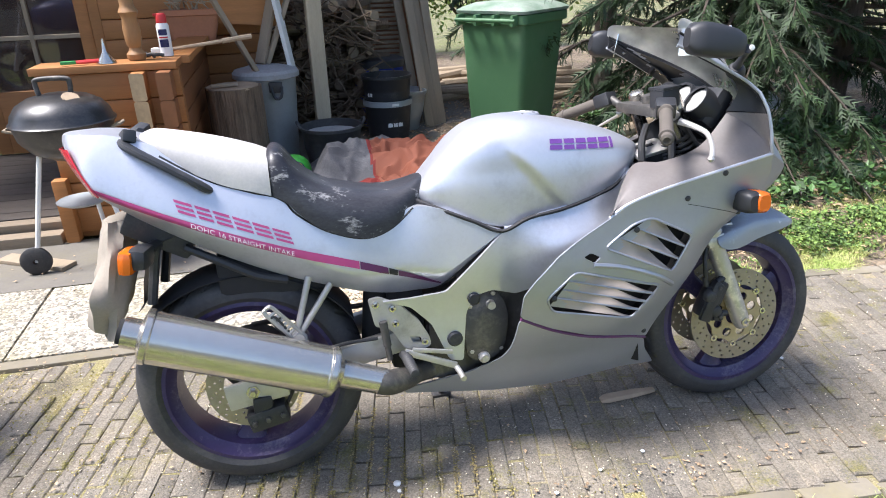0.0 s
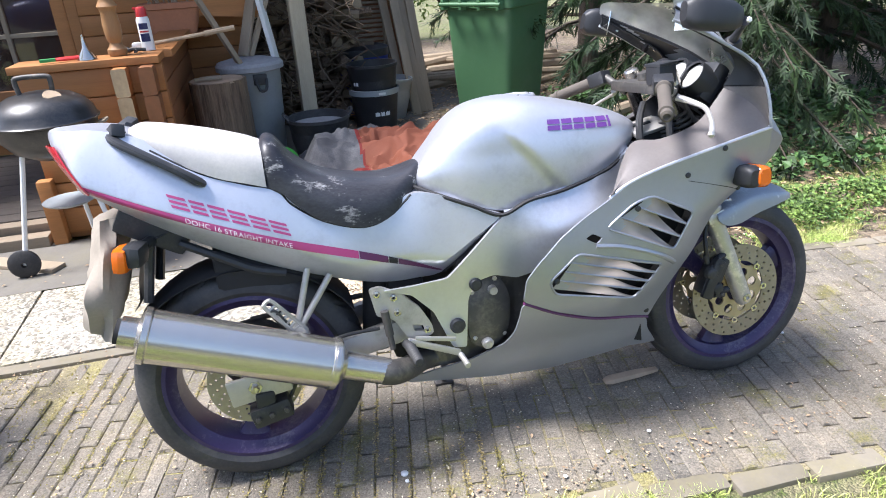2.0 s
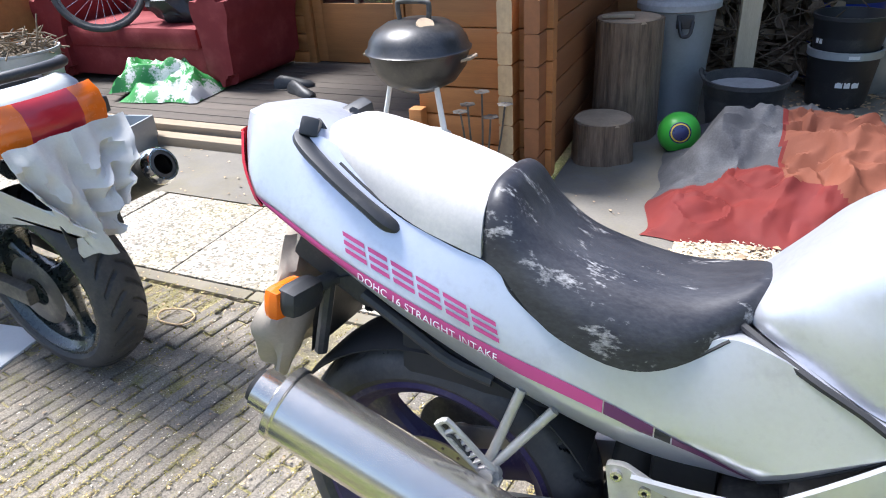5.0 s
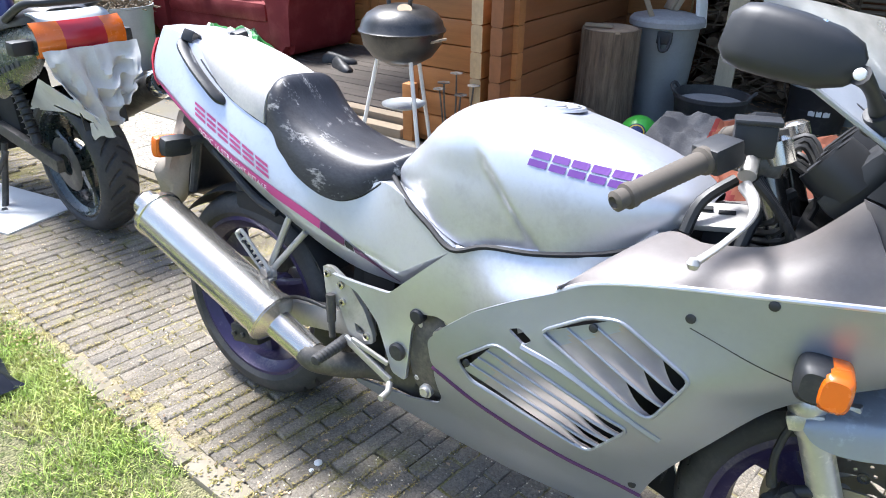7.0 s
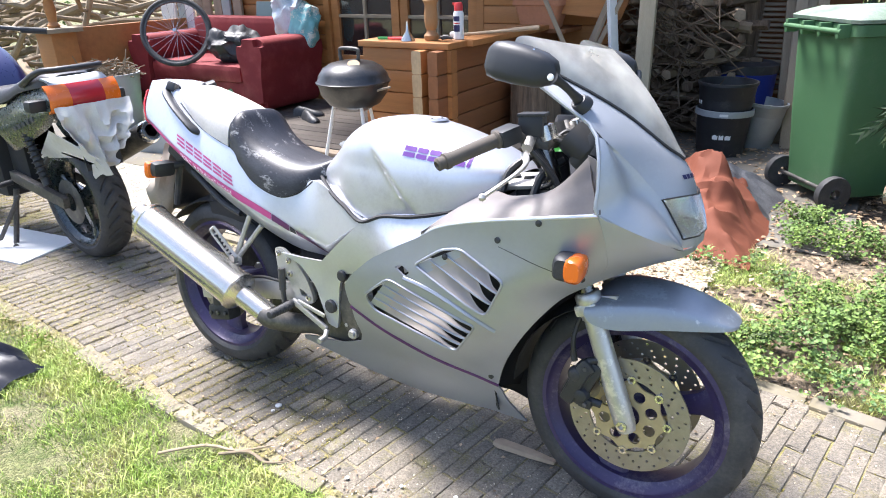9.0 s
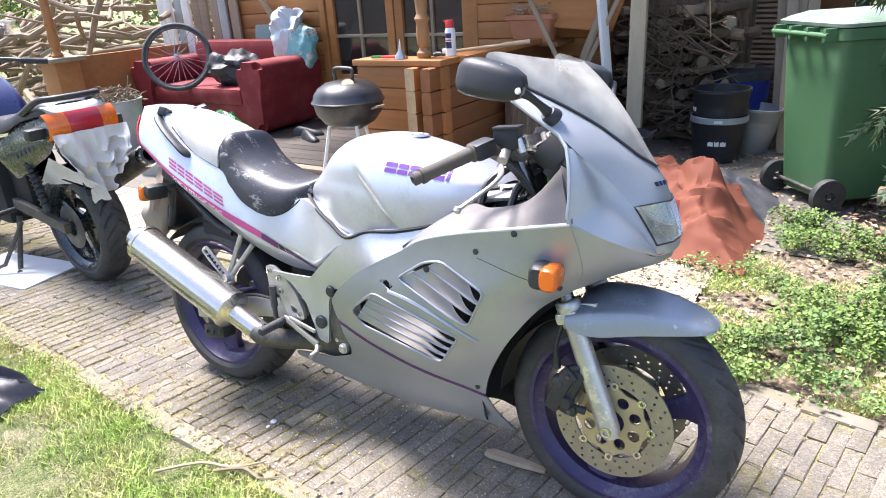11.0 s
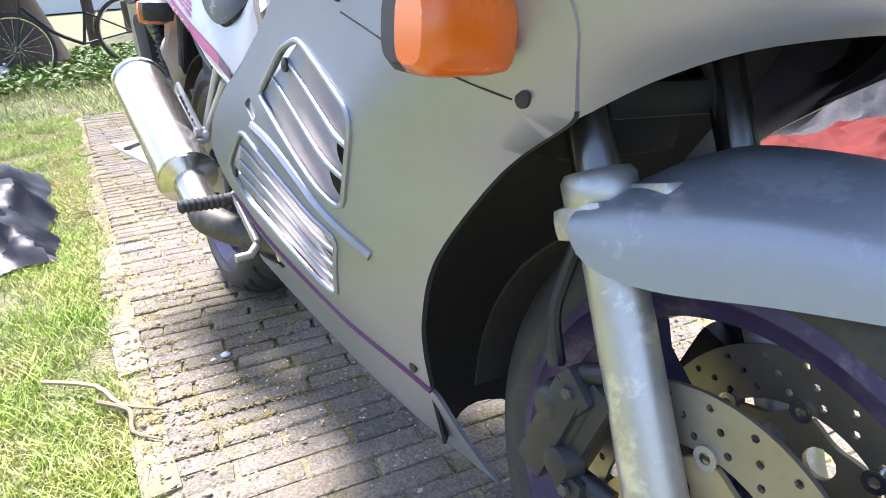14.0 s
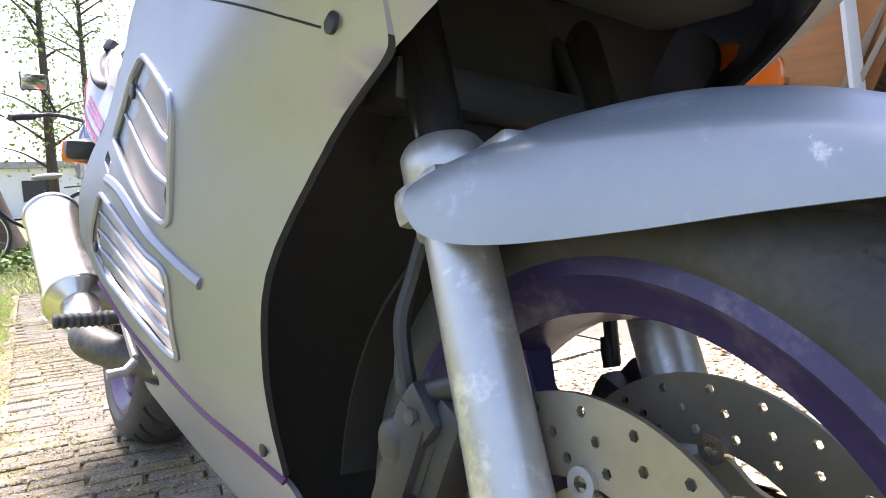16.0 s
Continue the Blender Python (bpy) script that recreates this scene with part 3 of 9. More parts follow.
# glazed double door
door = thing("door_1", "orange timber double door with small dark panes", "door", pose(-1.93, WALL_Y + 0.03, 0.10), kind="structure")
for s in (-1, 1):
    cx = s * 0.405
    for x, w, z0, z1 in ((cx - 0.355, 0.085, 0, 1.95), (cx + 0.355, 0.085, 0, 1.95)):
        bm = B()
        box(bm, (x, -0.02, (z0 + z1) / 2), (w, 0.05, z1 - z0), bevel=0.004)
        part("stile", bm, CABIN, door)
    for z, h in ((0.22, 0.44), (1.92, 0.07)):
        bm = B()
        box(bm, (cx, -0.02, z), (0.625, 0.048, h), bevel=0.004)
        part("rail", bm, CABIN, door)
    for z in (0.80, 1.17, 1.54):
        bm = B()
        box(bm, (cx, -0.024, z), (0.625, 0.03, 0.028), bevel=0.003)
        part("glazing_bar", bm, RAWWOOD, door)
    bm = B()
    box(bm, (cx, -0.026, 1.17), (0.028, 0.03, 1.46), bevel=0.003)
    part("glazing_bar", bm, RAWWOOD, door)
    bm = B()
    box(bm, (cx, -0.012, 1.17), (0.625, 0.006, 1.46))
    pane = part("pane", bm, WINDOW, door, "dark reflecting glass")
    pane.visible_shadow = False
for x in (-0.845, 0.845):
    bm = B()
    box(bm, (x, -0.03, 1.0), (0.07, 0.08, 2.04), bevel=0.004)
    part("door_frame", bm, CABIN, door)
bm = B()
box(bm, (0, -0.03, 2.03), (1.76, 0.08, 0.07), bevel=0.004)
part("door_frame", bm, CABIN, door)
# ---- the silver motorcycle ----
LEAN_DEG = 7.0
bike = thing("motorcycle", "dusty silver sports motorcycle leaning on its side stand on the pavers", "motorcycle", pose(0, -0.04, 0, -LEAN_DEG, 0, 0))
RW, FW = (0.0, 0.30), (1.43, 0.29)      # wheel centres, x and z
RAKE = Vector((-0.388, 0.0, 0.922)).normalized()   # the way the fork leans back


def wheel(name, centre, ro, rim_r, w, spokes, parent):
    m = Matrix.Translation((centre[0], 0, centre[1])) @ pose(0, 0, 0, 90, 0, 0)
    base = new(name)
    base.parent = parent
    base.matrix_local = m
    bm = B()
    # slanted grooves cut into the shoulders
    seg, rows = 500, []
    for k in range(seg):
        q = 2 * math.pi * k / seg
        row = [(rim_r - 0.004, -w * 0.36), (rim_r, -w * 0.41)]
        for i in range(1, 44):
            a = math.pi * i / 44
            r = rim_r + (ro - rim_r) * math.sin(a) ** 0.55
            t = (abs(a - math.pi / 2) - 0.04) / 0.90
            if 0 < t < 1:
                ph = q - 0.22 * t ** 1.4 - (0.12 if a > math.pi / 2 else 0.0)
                off = abs((ph * 30 / (2 * math.pi)) % 1 - 0.5) * 2 * math.pi / 30
                r -= 0.0075 * step01(0.024, 0.014, off) * step01(0.0, 0.12, t) * step01(1.0, 0.85, t)
            row.append((r, -w / 2 * math.cos(a)))
        row += [(rim_r, w * 0.41), (rim_r - 0.004, w * 0.36)]
        rows.append([(r * math.cos(q), r * math.sin(q), y) for r, y in row])
    loft(bm, rows + rows[:1], closed=True)
    bmesh.ops.remove_doubles(bm, verts=bm.verts, dist=1e-6)
    part("tyre", bm, RUBBER, base, "black worn road tyre with slanted grooves")
    bm = B()
    rw = w * 0.40
    lathe(bm, [(rim_r + 0.004, -rw), (rim_r + 0.008, -rw - 0.006), (rim_r - 0.004, -rw - 0.008), (rim_r - 0.012, -rw + 0.004), (rim_r - 0.028, -rw * 0.75), (rim_r - 0.034, 0),
               (rim_r - 0.028, rw * 0.75), (rim_r - 0.012, rw - 0.004), (rim_r - 0.004, rw + 0.008), (rim_r + 0.008, rw + 0.006), (rim_r + 0.004, rw)], seg=96, closed=True)
    part("rim", bm, RIM, base, "purple painted rim")
    for k in range(spokes):
        a = 2 * math.pi * k / spokes + 0.35
        bm = B()
        rows = []
        for r, hw, hy in ((0.035, 0.030, 0.030), (0.07, 0.026, 0.026), (0.12, 0.024, 0.020), (0.16, 0.028, 0.018), (rim_r - 0.03, 0.045, 0.024)):
            rows.append([Matrix.Rotation(a, 3, "Z") @ Vector((r, hw * c, hy * s)) for c, s in ((-1, -0.6), (-0.7, -1), (0.7, -1), (1, -0.6), (1, 0.6), (0.7, 1), (-0.7, 1), (-1, 0.6))])
        loft(bm, rows, closed=True, caps=True)
        part("spoke", bm, RIM, base)
    bm = B()
    lathe(bm, [(0.012, -0.055), (0.034, -0.055), (0.042, -0.03), (0.045, 0), (0.042, 0.03), (0.034, 0.055), (0.012, 0.055)], seg=32, closed=True)
    part("hub", bm, RIM, base)
    return base


def brake_disc(parent, ro, ri, offset, holes=True, carrier=True, bobbins=8):
    """A drilled disc with its carrier, in wheel coordinates (axis z)."""
    out = [(ro * math.cos(2 * math.pi * k / 72), ro * math.sin(2 * math.pi * k / 72)) for k in range(72)]
    hl = [[(ri * math.cos(2 * math.pi * k / 48), ri * math.sin(2 * math.pi * k / 48)) for k in range(48)]]
    n = 22
    for k in range(n):
        for j, rr in enumerate((0.955, 0.80, 0.875)):
            a = 2 * math.pi * (k + (0.33 * j)) / n
            c = (ri + (ro - ri) * (rr - 0.62) / 0.38 * 1.0)
            if j == k % 3 or holes:
                c = ri + (ro - ri) * (0.22 + 0.29 * j)
                hl.append([(c * math.cos(a) + 0.0037 * math.cos(q), c * math.sin(a) + 0.0037 * math.sin(q)) for q in [2 * math.pi * i / 6 for i in range(6)]])
    bm = B()
    v = [Vector(p) for ring in (out, *hl) for p in ring]
    lines, k = [], 0
    for ring in (out, *hl):
        lines += [(k + i, k + (i + 1) % len(ring)) for i in range(len(ring))]
        k += len(ring)
    vv, _, ff, *_ = delaunay_2d_cdt(v, lines, [], 0, 1e-6)
    keep = []
    for t in ff:
        c = ((vv[t[0]].x + vv[t[1]].x + vv[t[2]].x) / 3, (vv[t[0]].y + vv[t[1]].y + vv[t[2]].y) / 3)
        if math.hypot(*c) < ri or any(math.dist(c, (sum(p[0] for p in h) / 6, sum(p[1] for p in h) / 6)) < 0.0034 for h in hl[1:]):
            continue
        keep.append(t)
    top = {i: bm.verts.new((vv[i].x, vv[i].y, offset + 0.0025)) for t in keep for i in t}
    bot = {i: bm.verts.new((vv[i].x, vv[i].y, offset - 0.0025)) for t in keep for i in t}
    cnt = {}
    for t in keep:
        bm.faces.new([top[i] for i in t])
        bm.faces.new([bot[i] for i in reversed(t)])
        for a, b in zip(t, t[1:] + t[:1]):
            cnt.setdefault(frozenset((a, b)), []).append((a, b))
    for e in cnt.values():
        if len(e) == 1:
            a, b = e[0]
            bm.faces.new((top[b], top[a], bot[a], bot[b]))
    disc = part("brake_disc", bm, DISC, parent, "drilled steel brake disc", smooth=False)
    if carrier:
        bm = B()
        sgn = 1 if offset > 0 else -1
        lobe = [(ri - 0.003) * (0.945 + 0.055 * math.cos(bobbins * 2 * math.pi * k / 96)) for k in range(96)]
        ring_o = [(lobe[k] * math.cos(2 * math.pi * k / 96), lobe[k] * math.sin(2 * math.pi * k / 96)) for k in range(96)]
        hs = [[(0.030 * math.cos(2 * math.pi * k / 24), 0.030 * math.sin(2 * math.pi * k / 24)) for k in range(24)]]
        for k in range(bobbins):
            a = 2 * math.pi * (k + 0.5) / bobbins
            c = ri * 0.62
            hs.append([(c * math.cos(a) + ri * 0.155 * math.cos(q), c * math.sin(a) + ri * 0.155 * math.sin(q)) for q in [2 * math.pi * i / 12 for i in range(12)]])
        tmp = B()
        panel(tmp, ring_o, lambda x, z: offset * sgn + 0.004, 0.006, holes=hs, step=0.02, side=sgn)
        bmesh.ops.transform(tmp, matrix=Matrix(((1, 0, 0, 0), (0, 0, 1, 0), (0, 1, 0, 0), (0, 0, 0, 1))), verts=tmp.verts)
        part("disc_carrier", tmp, DISC_CARRIER, disc, "gold coloured disc carrier")
        for k in range(bobbins):
            a = 2 * math.pi * k / bobbins
            bm = B()
            lathe(bm, [(0.005, -0.007), (0.0105, -0.007), (0.0105, 0.007), (0.005, 0.007)], Matrix.Translation((ri * math.cos(a), ri * math.sin(a), offset)), 14, closed=True)
            part("bobbin", bm, STEEL, disc)
    return disc


rear_wheel = wheel("rear_wheel", RW, 0.300, 0.222, 0.160, 3, bike)
front_wheel = wheel("front_wheel", FW, 0.290, 0.222, 0.120, 3, bike)
for off in (0.066, -0.066):
    brake_disc(front_wheel, 0.147, 0.096, off)
brake_disc(rear_wheel, 0.120, 0.075, 0.075, carrier=False)

# ---- bodywork ----
TAIL = smooth_table([  # x, z_low, w_low, w_mid, z_up, w_up
    (-0.346, 0.955, 0.022, 0.026, 0.970, 0.018),
    (-0.332, 0.932, 0.058, 0.062, 0.974, 0.048),
    (-0.306, 0.886, 0.094, 0.101, 0.975, 0.074),
    (-0.282, 0.842, 0.116, 0.126, 0.974, 0.084),
    (-0.214, 0.784, 0.115, 0.135, 0.965, 0.085),
    (-0.113, 0.717, 0.118, 0.148, 0.925, 0.090),
    (-0.006, 0.653, 0.115, 0.150, 0.842, 0.108),
    (0.111, 0.594, 0.110, 0.143, 0.800, 0.112),
    (0.220, 0.550, 0.105, 0.135, 0.715, 0.116),
    (0.300, 0.522, 0.100, 0.128, 0.680, 0.118),
    (0.371, 0.507, 0.098, 0.124, 0.690, 0.112),
    (0.440, 0.504, 0.096, 0.122, 0.735, 0.100),
    (0.517, 0.514, 0.098, 0.125, 0.728, 0.118),
    (0.600, 0.592, 0.125, 0.140, 0.690, 0.136),
    (0.668, 0.654, 0.143, 0.146, 0.664, 0.145)], 4)


STRIPE_V = [(-0.35, 0.14), (-0.275, 0.15), (-0.104, 0.27), (0.0, 0.35), (0.121, 0.39), (0.379, 0.40), (0.45, 0.30), (0.52, 0.20), (0.67, 0.20)]   # the stripe runs along the widest line


def tail_half(x, v):
    """Half-width and height on the tail's flank, v from 0 (low edge) to 1 (upper edge)."""
    zl, wl, wm, zu, wu = lerp_table(TAIL, x)
    wl -= 0.022 * step01(0.60, 0.45, x) * step01(-0.33, -0.24, x)
    vs = lerp_table(STRIPE_V, x)[0]
    if v < vs:
        w = wm - (wm - wl) * (1 - v / vs) ** 1.15
    else:
        w = wm - (wm - wu) * ((v - vs) / (1 - vs)) ** 1.45
    return w, zl + (zu - zl) * v


def tail_w(x, z):
    zl, wl, wm, zu, wu = lerp_table(TAIL, x)
    return tail_half(x, min(1, max(0, (z - zl) / max(1e-4, zu - zl))))[0]


bm = B()
rows = []
for r in TAIL:
    half = [tail_half(r[0], v / 20) for v in range(21)]
    row = [(r[0], -w, z) for w, z in half] + [(r[0], 0, r[4] + 0.004)] + [(r[0], w, z) for w, z in reversed(half)]
    rows.append(row)
loft(bm, rows)
k = len(rows[0])
bm.faces.new([bm.verts.new(p) for p in rows[0]])
tail = part("tail_cowl", bm, PAINT, bike, "silver painted tail cowl with magenta stripe")

TANK = smooth_table([  # x, z_low, w_low, z_top
    (0.462, 0.752, 0.050, 0.762), (0.490, 0.742, 0.085, 0.800), (0.535, 0.722, 0.115, 0.850), (0.580, 0.702, 0.135, 0.895), (0.630, 0.680, 0.146, 0.926),
    (0.690, 0.668, 0.150, 0.940), (0.760, 0.692, 0.152, 0.942), (0.840, 0.706, 0.150, 0.930), (0.920, 0.724, 0.142, 0.912), (1.000, 0.755, 0.125, 0.888),
    (1.060, 0.795, 0.095, 0.862), (1.095, 0.822, 0.050, 0.840)], 14)
bm = B()
rows = []
for x, zl, wl, zt in TANK:
    half = []
    for i in range(45):
        a = math.pi / 2 * (i / 44) ** 0.9
        y, z = wl * (1.0 + 0.10 * math.sin(2 * a)) * math.cos(a) ** 0.55, zl + (zt - zl) * math.sin(a) ** 0.85
        crease = x + (z - 0.80) * 0.9 - 0.755
        y -= 0.016 * step01(0.018, -0.018, crease) * step01(0.90, 0.80, z) * step01(0.47, 0.56, x)
        half.append((max(0.0, y), z))
    rows.append([(x, -y, z) for y, z in half] + [(x, y, z) for y, z in reversed(half[:-1])])
loft(bm, rows)
tank = part("fuel_tank", bm, PAINT, bike, "silver painted fuel tank")

SEAT = smooth_table([  # x, z_low, w, z_top
    (0.098, 0.802, 0.095, 0.880), (0.112, 0.798, 0.112, 0.908), (0.138, 0.785, 0.118, 0.905), (0.175, 0.745, 0.124, 0.858), (0.232, 0.703, 0.130, 0.815), (0.320, 0.676, 0.130, 0.788),
    (0.390, 0.690, 0.118, 0.780), (0.445, 0.732, 0.092, 0.788), (0.480, 0.755, 0.062, 0.800), (0.500, 0.775, 0.035, 0.800)], 4)
bm = B()
rows = []
for x, zl, w, zt in SEAT:
    half = []
    for i in range(11):
        a = math.pi / 2 * i / 10
        half.append((w * math.cos(a) ** 0.5, zl + (zt - zl) * math.sin(a) ** 0.75))
    rows.append([(x, -y, z) for y, z in half] + [(x, y, z) for y, z in reversed(half[:-1])])
loft(bm, rows, closed=True, caps=True)
part("rider_seat", bm, LEATHER, bike, "worn black leather rider seat")
PAD = smooth_table([(-0.175, 0.945, 0.050, 0.962), (-0.150, 0.928, 0.085, 0.968), (-0.080, 0.880, 0.104, 0.955), (0.000, 0.838, 0.114, 0.935), (0.070, 0.815, 0.118, 0.912), (0.108, 0.802, 0.116, 0.895)], 4)
bm = B()
rows = []
for x, zl, w, zt in PAD:
    half = [(w * math.cos(math.pi / 2 * i / 10) ** 0.45, zl + (zt - zl) * math.sin(math.pi / 2 * i / 10) ** 0.8) for i in range(11)]
    rows.append([(x, -y, z) for y, z in half] + [(x, y, z) for y, z in reversed(half[:-1])])
loft(bm, rows, closed=True, caps=True)
part("pillion_seat", bm, LEATHER_GREY, bike, "sun-bleached grey pillion seat")

# fairing flank: half-width by height, drawn in towards the wheel arch
FLANK = smooth_table([(0.10, 0.030), (0.15, 0.060), (0.20, 0.088), (0.27, 0.122), (0.33, 0.160), (0.40, 0.203), (0.48, 0.230), (0.56, 0.243), (0.65, 0.241), (0.72, 0.243), (0.80, 0.254), (0.90, 0.26)], 4)
ARCH = smooth_table([(0.15, 1.16, 0.045), (0.20, 1.13, 0.075), (0.287, 1.105, 0.116), (0.35, 1.122, 0.140), (0.41, 1.150, 0.160), (0.49, 1.200, 0.176), (0.58, 1.265, 0.166), (0.64, 1.345, 0.160), (0.70, 1.378, 0.200), (0.76, 1.376, 0.236), (0.815, 1.364, 0.257)], 4)


def flank(x, z):
    w = lerp_table(FLANK, z)[0]
    w += 0.010 * step01(0.85, 0.72, x) * step01(0.42, 0.52, z)
    xa, wa = lerp_table(ARCH, z)
    k = min(1.0, max(0.0, (x - xa + 0.17) / 0.175)) ** 1.8
    return w + (wa - w) * k


UPPER_VENT = rounded([(0.910, 0.612), (0.988, 0.666), (1.038, 0.678), (1.158, 0.620), (1.110, 0.521)], 0.016)
LOWER_VENT = rounded([(0.753, 0.494), (0.831, 0.558), (1.082, 0.485), (1.015, 0.389), (0.776, 0.450)], 0.016)
HOLE = rounded([(0.852, 0.594), (0.872, 0.604), (0.899, 0.589), (0.884, 0.575)], 0.006)
WHEEL_CURVE = [(p.x, p.y) for p in spline([(1.335, 0.632, 0), (1.270, 0.584, 0), (1.205, 0.500, 0), (1.152, 0.412, 0), (1.121, 0.345, 0), (1.104, 0.290, 0)], 4)]
UPPER_FAIRING = rounded([(0.689, 0.445), (0.691, 0.511), (0.722, 0.550), (0.784, 0.605), (0.860, 0.651), (0.917, 0.682), (0.977, 0.719), (1.070, 0.748), (1.228, 0.784), (1.364, 0.815),
                         (1.378, 0.762), (1.380, 0.700), (1.345, 0.640), *WHEEL_CURVE, (1.033, 0.312), (0.901, 0.343), (0.788, 0.390)], 0.012)
LOWER_FAIRING = rounded([(0.689, 0.436), (0.788, 0.381), (0.901, 0.334), (1.033, 0.303), (1.103, 0.281), (1.118, 0.235), (1.170, 0.165), (1.060, 0.178), (0.957, 0.165), (0.817, 0.150), (0.650, 0.165),
                         (0.393, 0.214), (0.400, 0.232), (0.572, 0.258), (0.660, 0.295), (0.682, 0.335)], 0.015)


def seat_line(bm, pts, side, out, r, depth=flank, n=8, seg=8, flat=1.0):
    """A bead or groove line laid along the flank through points in x, z."""
    line = [(p.x, side * (depth(p.x, p.y) + out), p.y) for p in spline([(*p, 0) for p in pts], n)]
    tube(bm, line, r, seg, flat=flat)


def louvres(parent, lo, up, count, side):
    """Ramps and fin ridges of a vent between its low line and its upper line, each given by its rear and front end."""
    def at(k, s):
        f = k / count
        a = Vector(lo[0]).lerp(Vector(up[0]), f)
        b = Vector(lo[1]).lerp(Vector(up[1]), f)
        return a.lerp(b, s)
    for k in range(count):
        bm = B()
        rows = []
        for i in range(25):
            s = i / 24
            wide = 1.0 - 0.88 * step01(0.36, 1.0, s)
            row = []
            for j in range(8):
                t = wide * j / 7
                p = at(k + t, s)
                sink = 0.003 + 0.032 * t * step01(0.02, 0.75, s) + 0.004 * math.sin(math.pi * j / 7) * step01(0.3, 0.6, s)
                row.append((p.x, side * (flank(p.x, p.y) - sink), p.y))
            rows.append(row)
        loft(bm, rows)
        for n_, face in enumerate(bm.faces):
            i, j = divmod(n_, 7)
            if i > 3 + 2 * math.sin(math.pi * j / 7) - 0.6 * j:
                face.material_index = 1
        part("louvre", bm, [PAINT_SHADED, FINWHITE], parent, "silver louvre, pale with dust at its front", sharp=60)
    for k in range(1, count):
        bm = B()
        pts = []
        for i in range(13):
            p = at(k, i / 12)
            pts.append((p.x, side * (flank(p.x, p.y) - 0.002), p.y))
        tube(bm, pts, [0.0020 + 0.0012 * (i / 12) for i in range(13)], 8)
        part("fin", bm, PAINT_SHADED, parent)


for side in (-1, 1):
    bm = B()
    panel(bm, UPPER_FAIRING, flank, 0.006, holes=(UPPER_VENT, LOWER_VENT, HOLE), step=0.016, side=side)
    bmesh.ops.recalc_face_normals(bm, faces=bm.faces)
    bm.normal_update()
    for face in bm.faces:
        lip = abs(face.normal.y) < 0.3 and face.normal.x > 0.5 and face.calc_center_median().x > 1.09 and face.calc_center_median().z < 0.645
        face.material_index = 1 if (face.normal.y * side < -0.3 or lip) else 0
    uf = part("side_fairing", bm, [PAINT_SHADED, PLASTIC], bike, "silver side fairing with two louvred vents")
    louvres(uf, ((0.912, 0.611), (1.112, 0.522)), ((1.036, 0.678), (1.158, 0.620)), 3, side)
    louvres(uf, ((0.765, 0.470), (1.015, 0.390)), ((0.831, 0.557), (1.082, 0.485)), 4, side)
    for poly in (UPPER_VENT, LOWER_VENT):
        bm = B()
        ring = [(p[0], side * (flank(*p) + 0.0005), p[1]) for p in dense(list(poly), 0.02)]
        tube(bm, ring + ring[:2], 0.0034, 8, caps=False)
        part("vent_rim", bm, PAINT_SHADED, uf)
    bm = B()
    seat_line(bm, [(1.138, 0.703), (1.200, 0.687), (1.265, 0.668), (1.315, 0.650)], side, -0.0003, 0.0009, seg=6)
    part("panel_seam", bm, SEAM, uf)
    # ridge that trails from the upper vent
    bm = B()
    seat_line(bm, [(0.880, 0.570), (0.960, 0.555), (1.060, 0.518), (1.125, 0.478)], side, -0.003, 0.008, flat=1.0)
    part("ridge", bm, PAINT_SHADED, uf)
    # Black sheet stands in for the dark space behind the louvres.
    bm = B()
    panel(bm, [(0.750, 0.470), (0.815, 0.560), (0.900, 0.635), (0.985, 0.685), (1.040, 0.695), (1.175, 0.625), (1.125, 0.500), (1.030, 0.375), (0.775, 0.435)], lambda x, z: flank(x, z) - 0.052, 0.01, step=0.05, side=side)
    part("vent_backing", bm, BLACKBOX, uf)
    for p in ((1.136, 0.718), (0.998, 0.650), (0.775, 0.492), (1.323, 0.652), (1.088, 0.315), (1.235, 0.776)):
        bm = B()
        disc_bolt(bm, (p[0], side * (flank(*p) - 0.001), p[1]), (0, side, 0), 0.0075, 0.004, 12)
        part("bolt", bm, PLASTIC, uf)
    bm = B()
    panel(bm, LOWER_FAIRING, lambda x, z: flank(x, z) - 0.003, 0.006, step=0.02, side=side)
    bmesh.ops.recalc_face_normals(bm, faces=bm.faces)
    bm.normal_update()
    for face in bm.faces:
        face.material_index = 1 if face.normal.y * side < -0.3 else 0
    lf = part("lower_fairing", bm, [PAINT_SHADED, PLASTIC], bike, "silver lower fairing")
    bm = B()
    seat_line(bm, [(0.690, 0.4405), (0.788, 0.3855), (0.901, 0.3385), (1.033, 0.3075), (1.103, 0.2855)], side, 0.0, 0.0045, flat=0.6)
    part("trim_strip", bm, PLUM, lf, "dark plum trim strip")
    # dusty inner panel between the crease and the cockpit
    crease = spline([(0.925, 0.235, 0.688), (0.977, 0.240, 0.720), (1.070, 0.244, 0.750), (1.228, 0.250, 0.786), (1.364, 0.256, 0.816)], 6)
    inner = spline([(0.935, 0.225, 0.692), (1.040, 0.125, 0.792), (1.120, 0.140, 0.800), (1.220, 0.150, 0.832), (1.296, 0.152, 0.915)], 6)
    bm = B()
    rows = []
    for c, i in zip(crease, inner):
        row = []
        for j in range(9):
            t = j / 8
            q = c.lerp(i, t)
            row.append((q.x, side * (q.y + 0.012 * math.sin(math.pi * t)), q.z + 0.010 * math.sin(math.pi * t)))
        rows.append(row)
    loft(bm, rows)
    thicken(bm, 0.004)
    part("inner_panel", bm, PAINT_DUSTY, bike, "dusty inner fairing panel")
    bm = B()
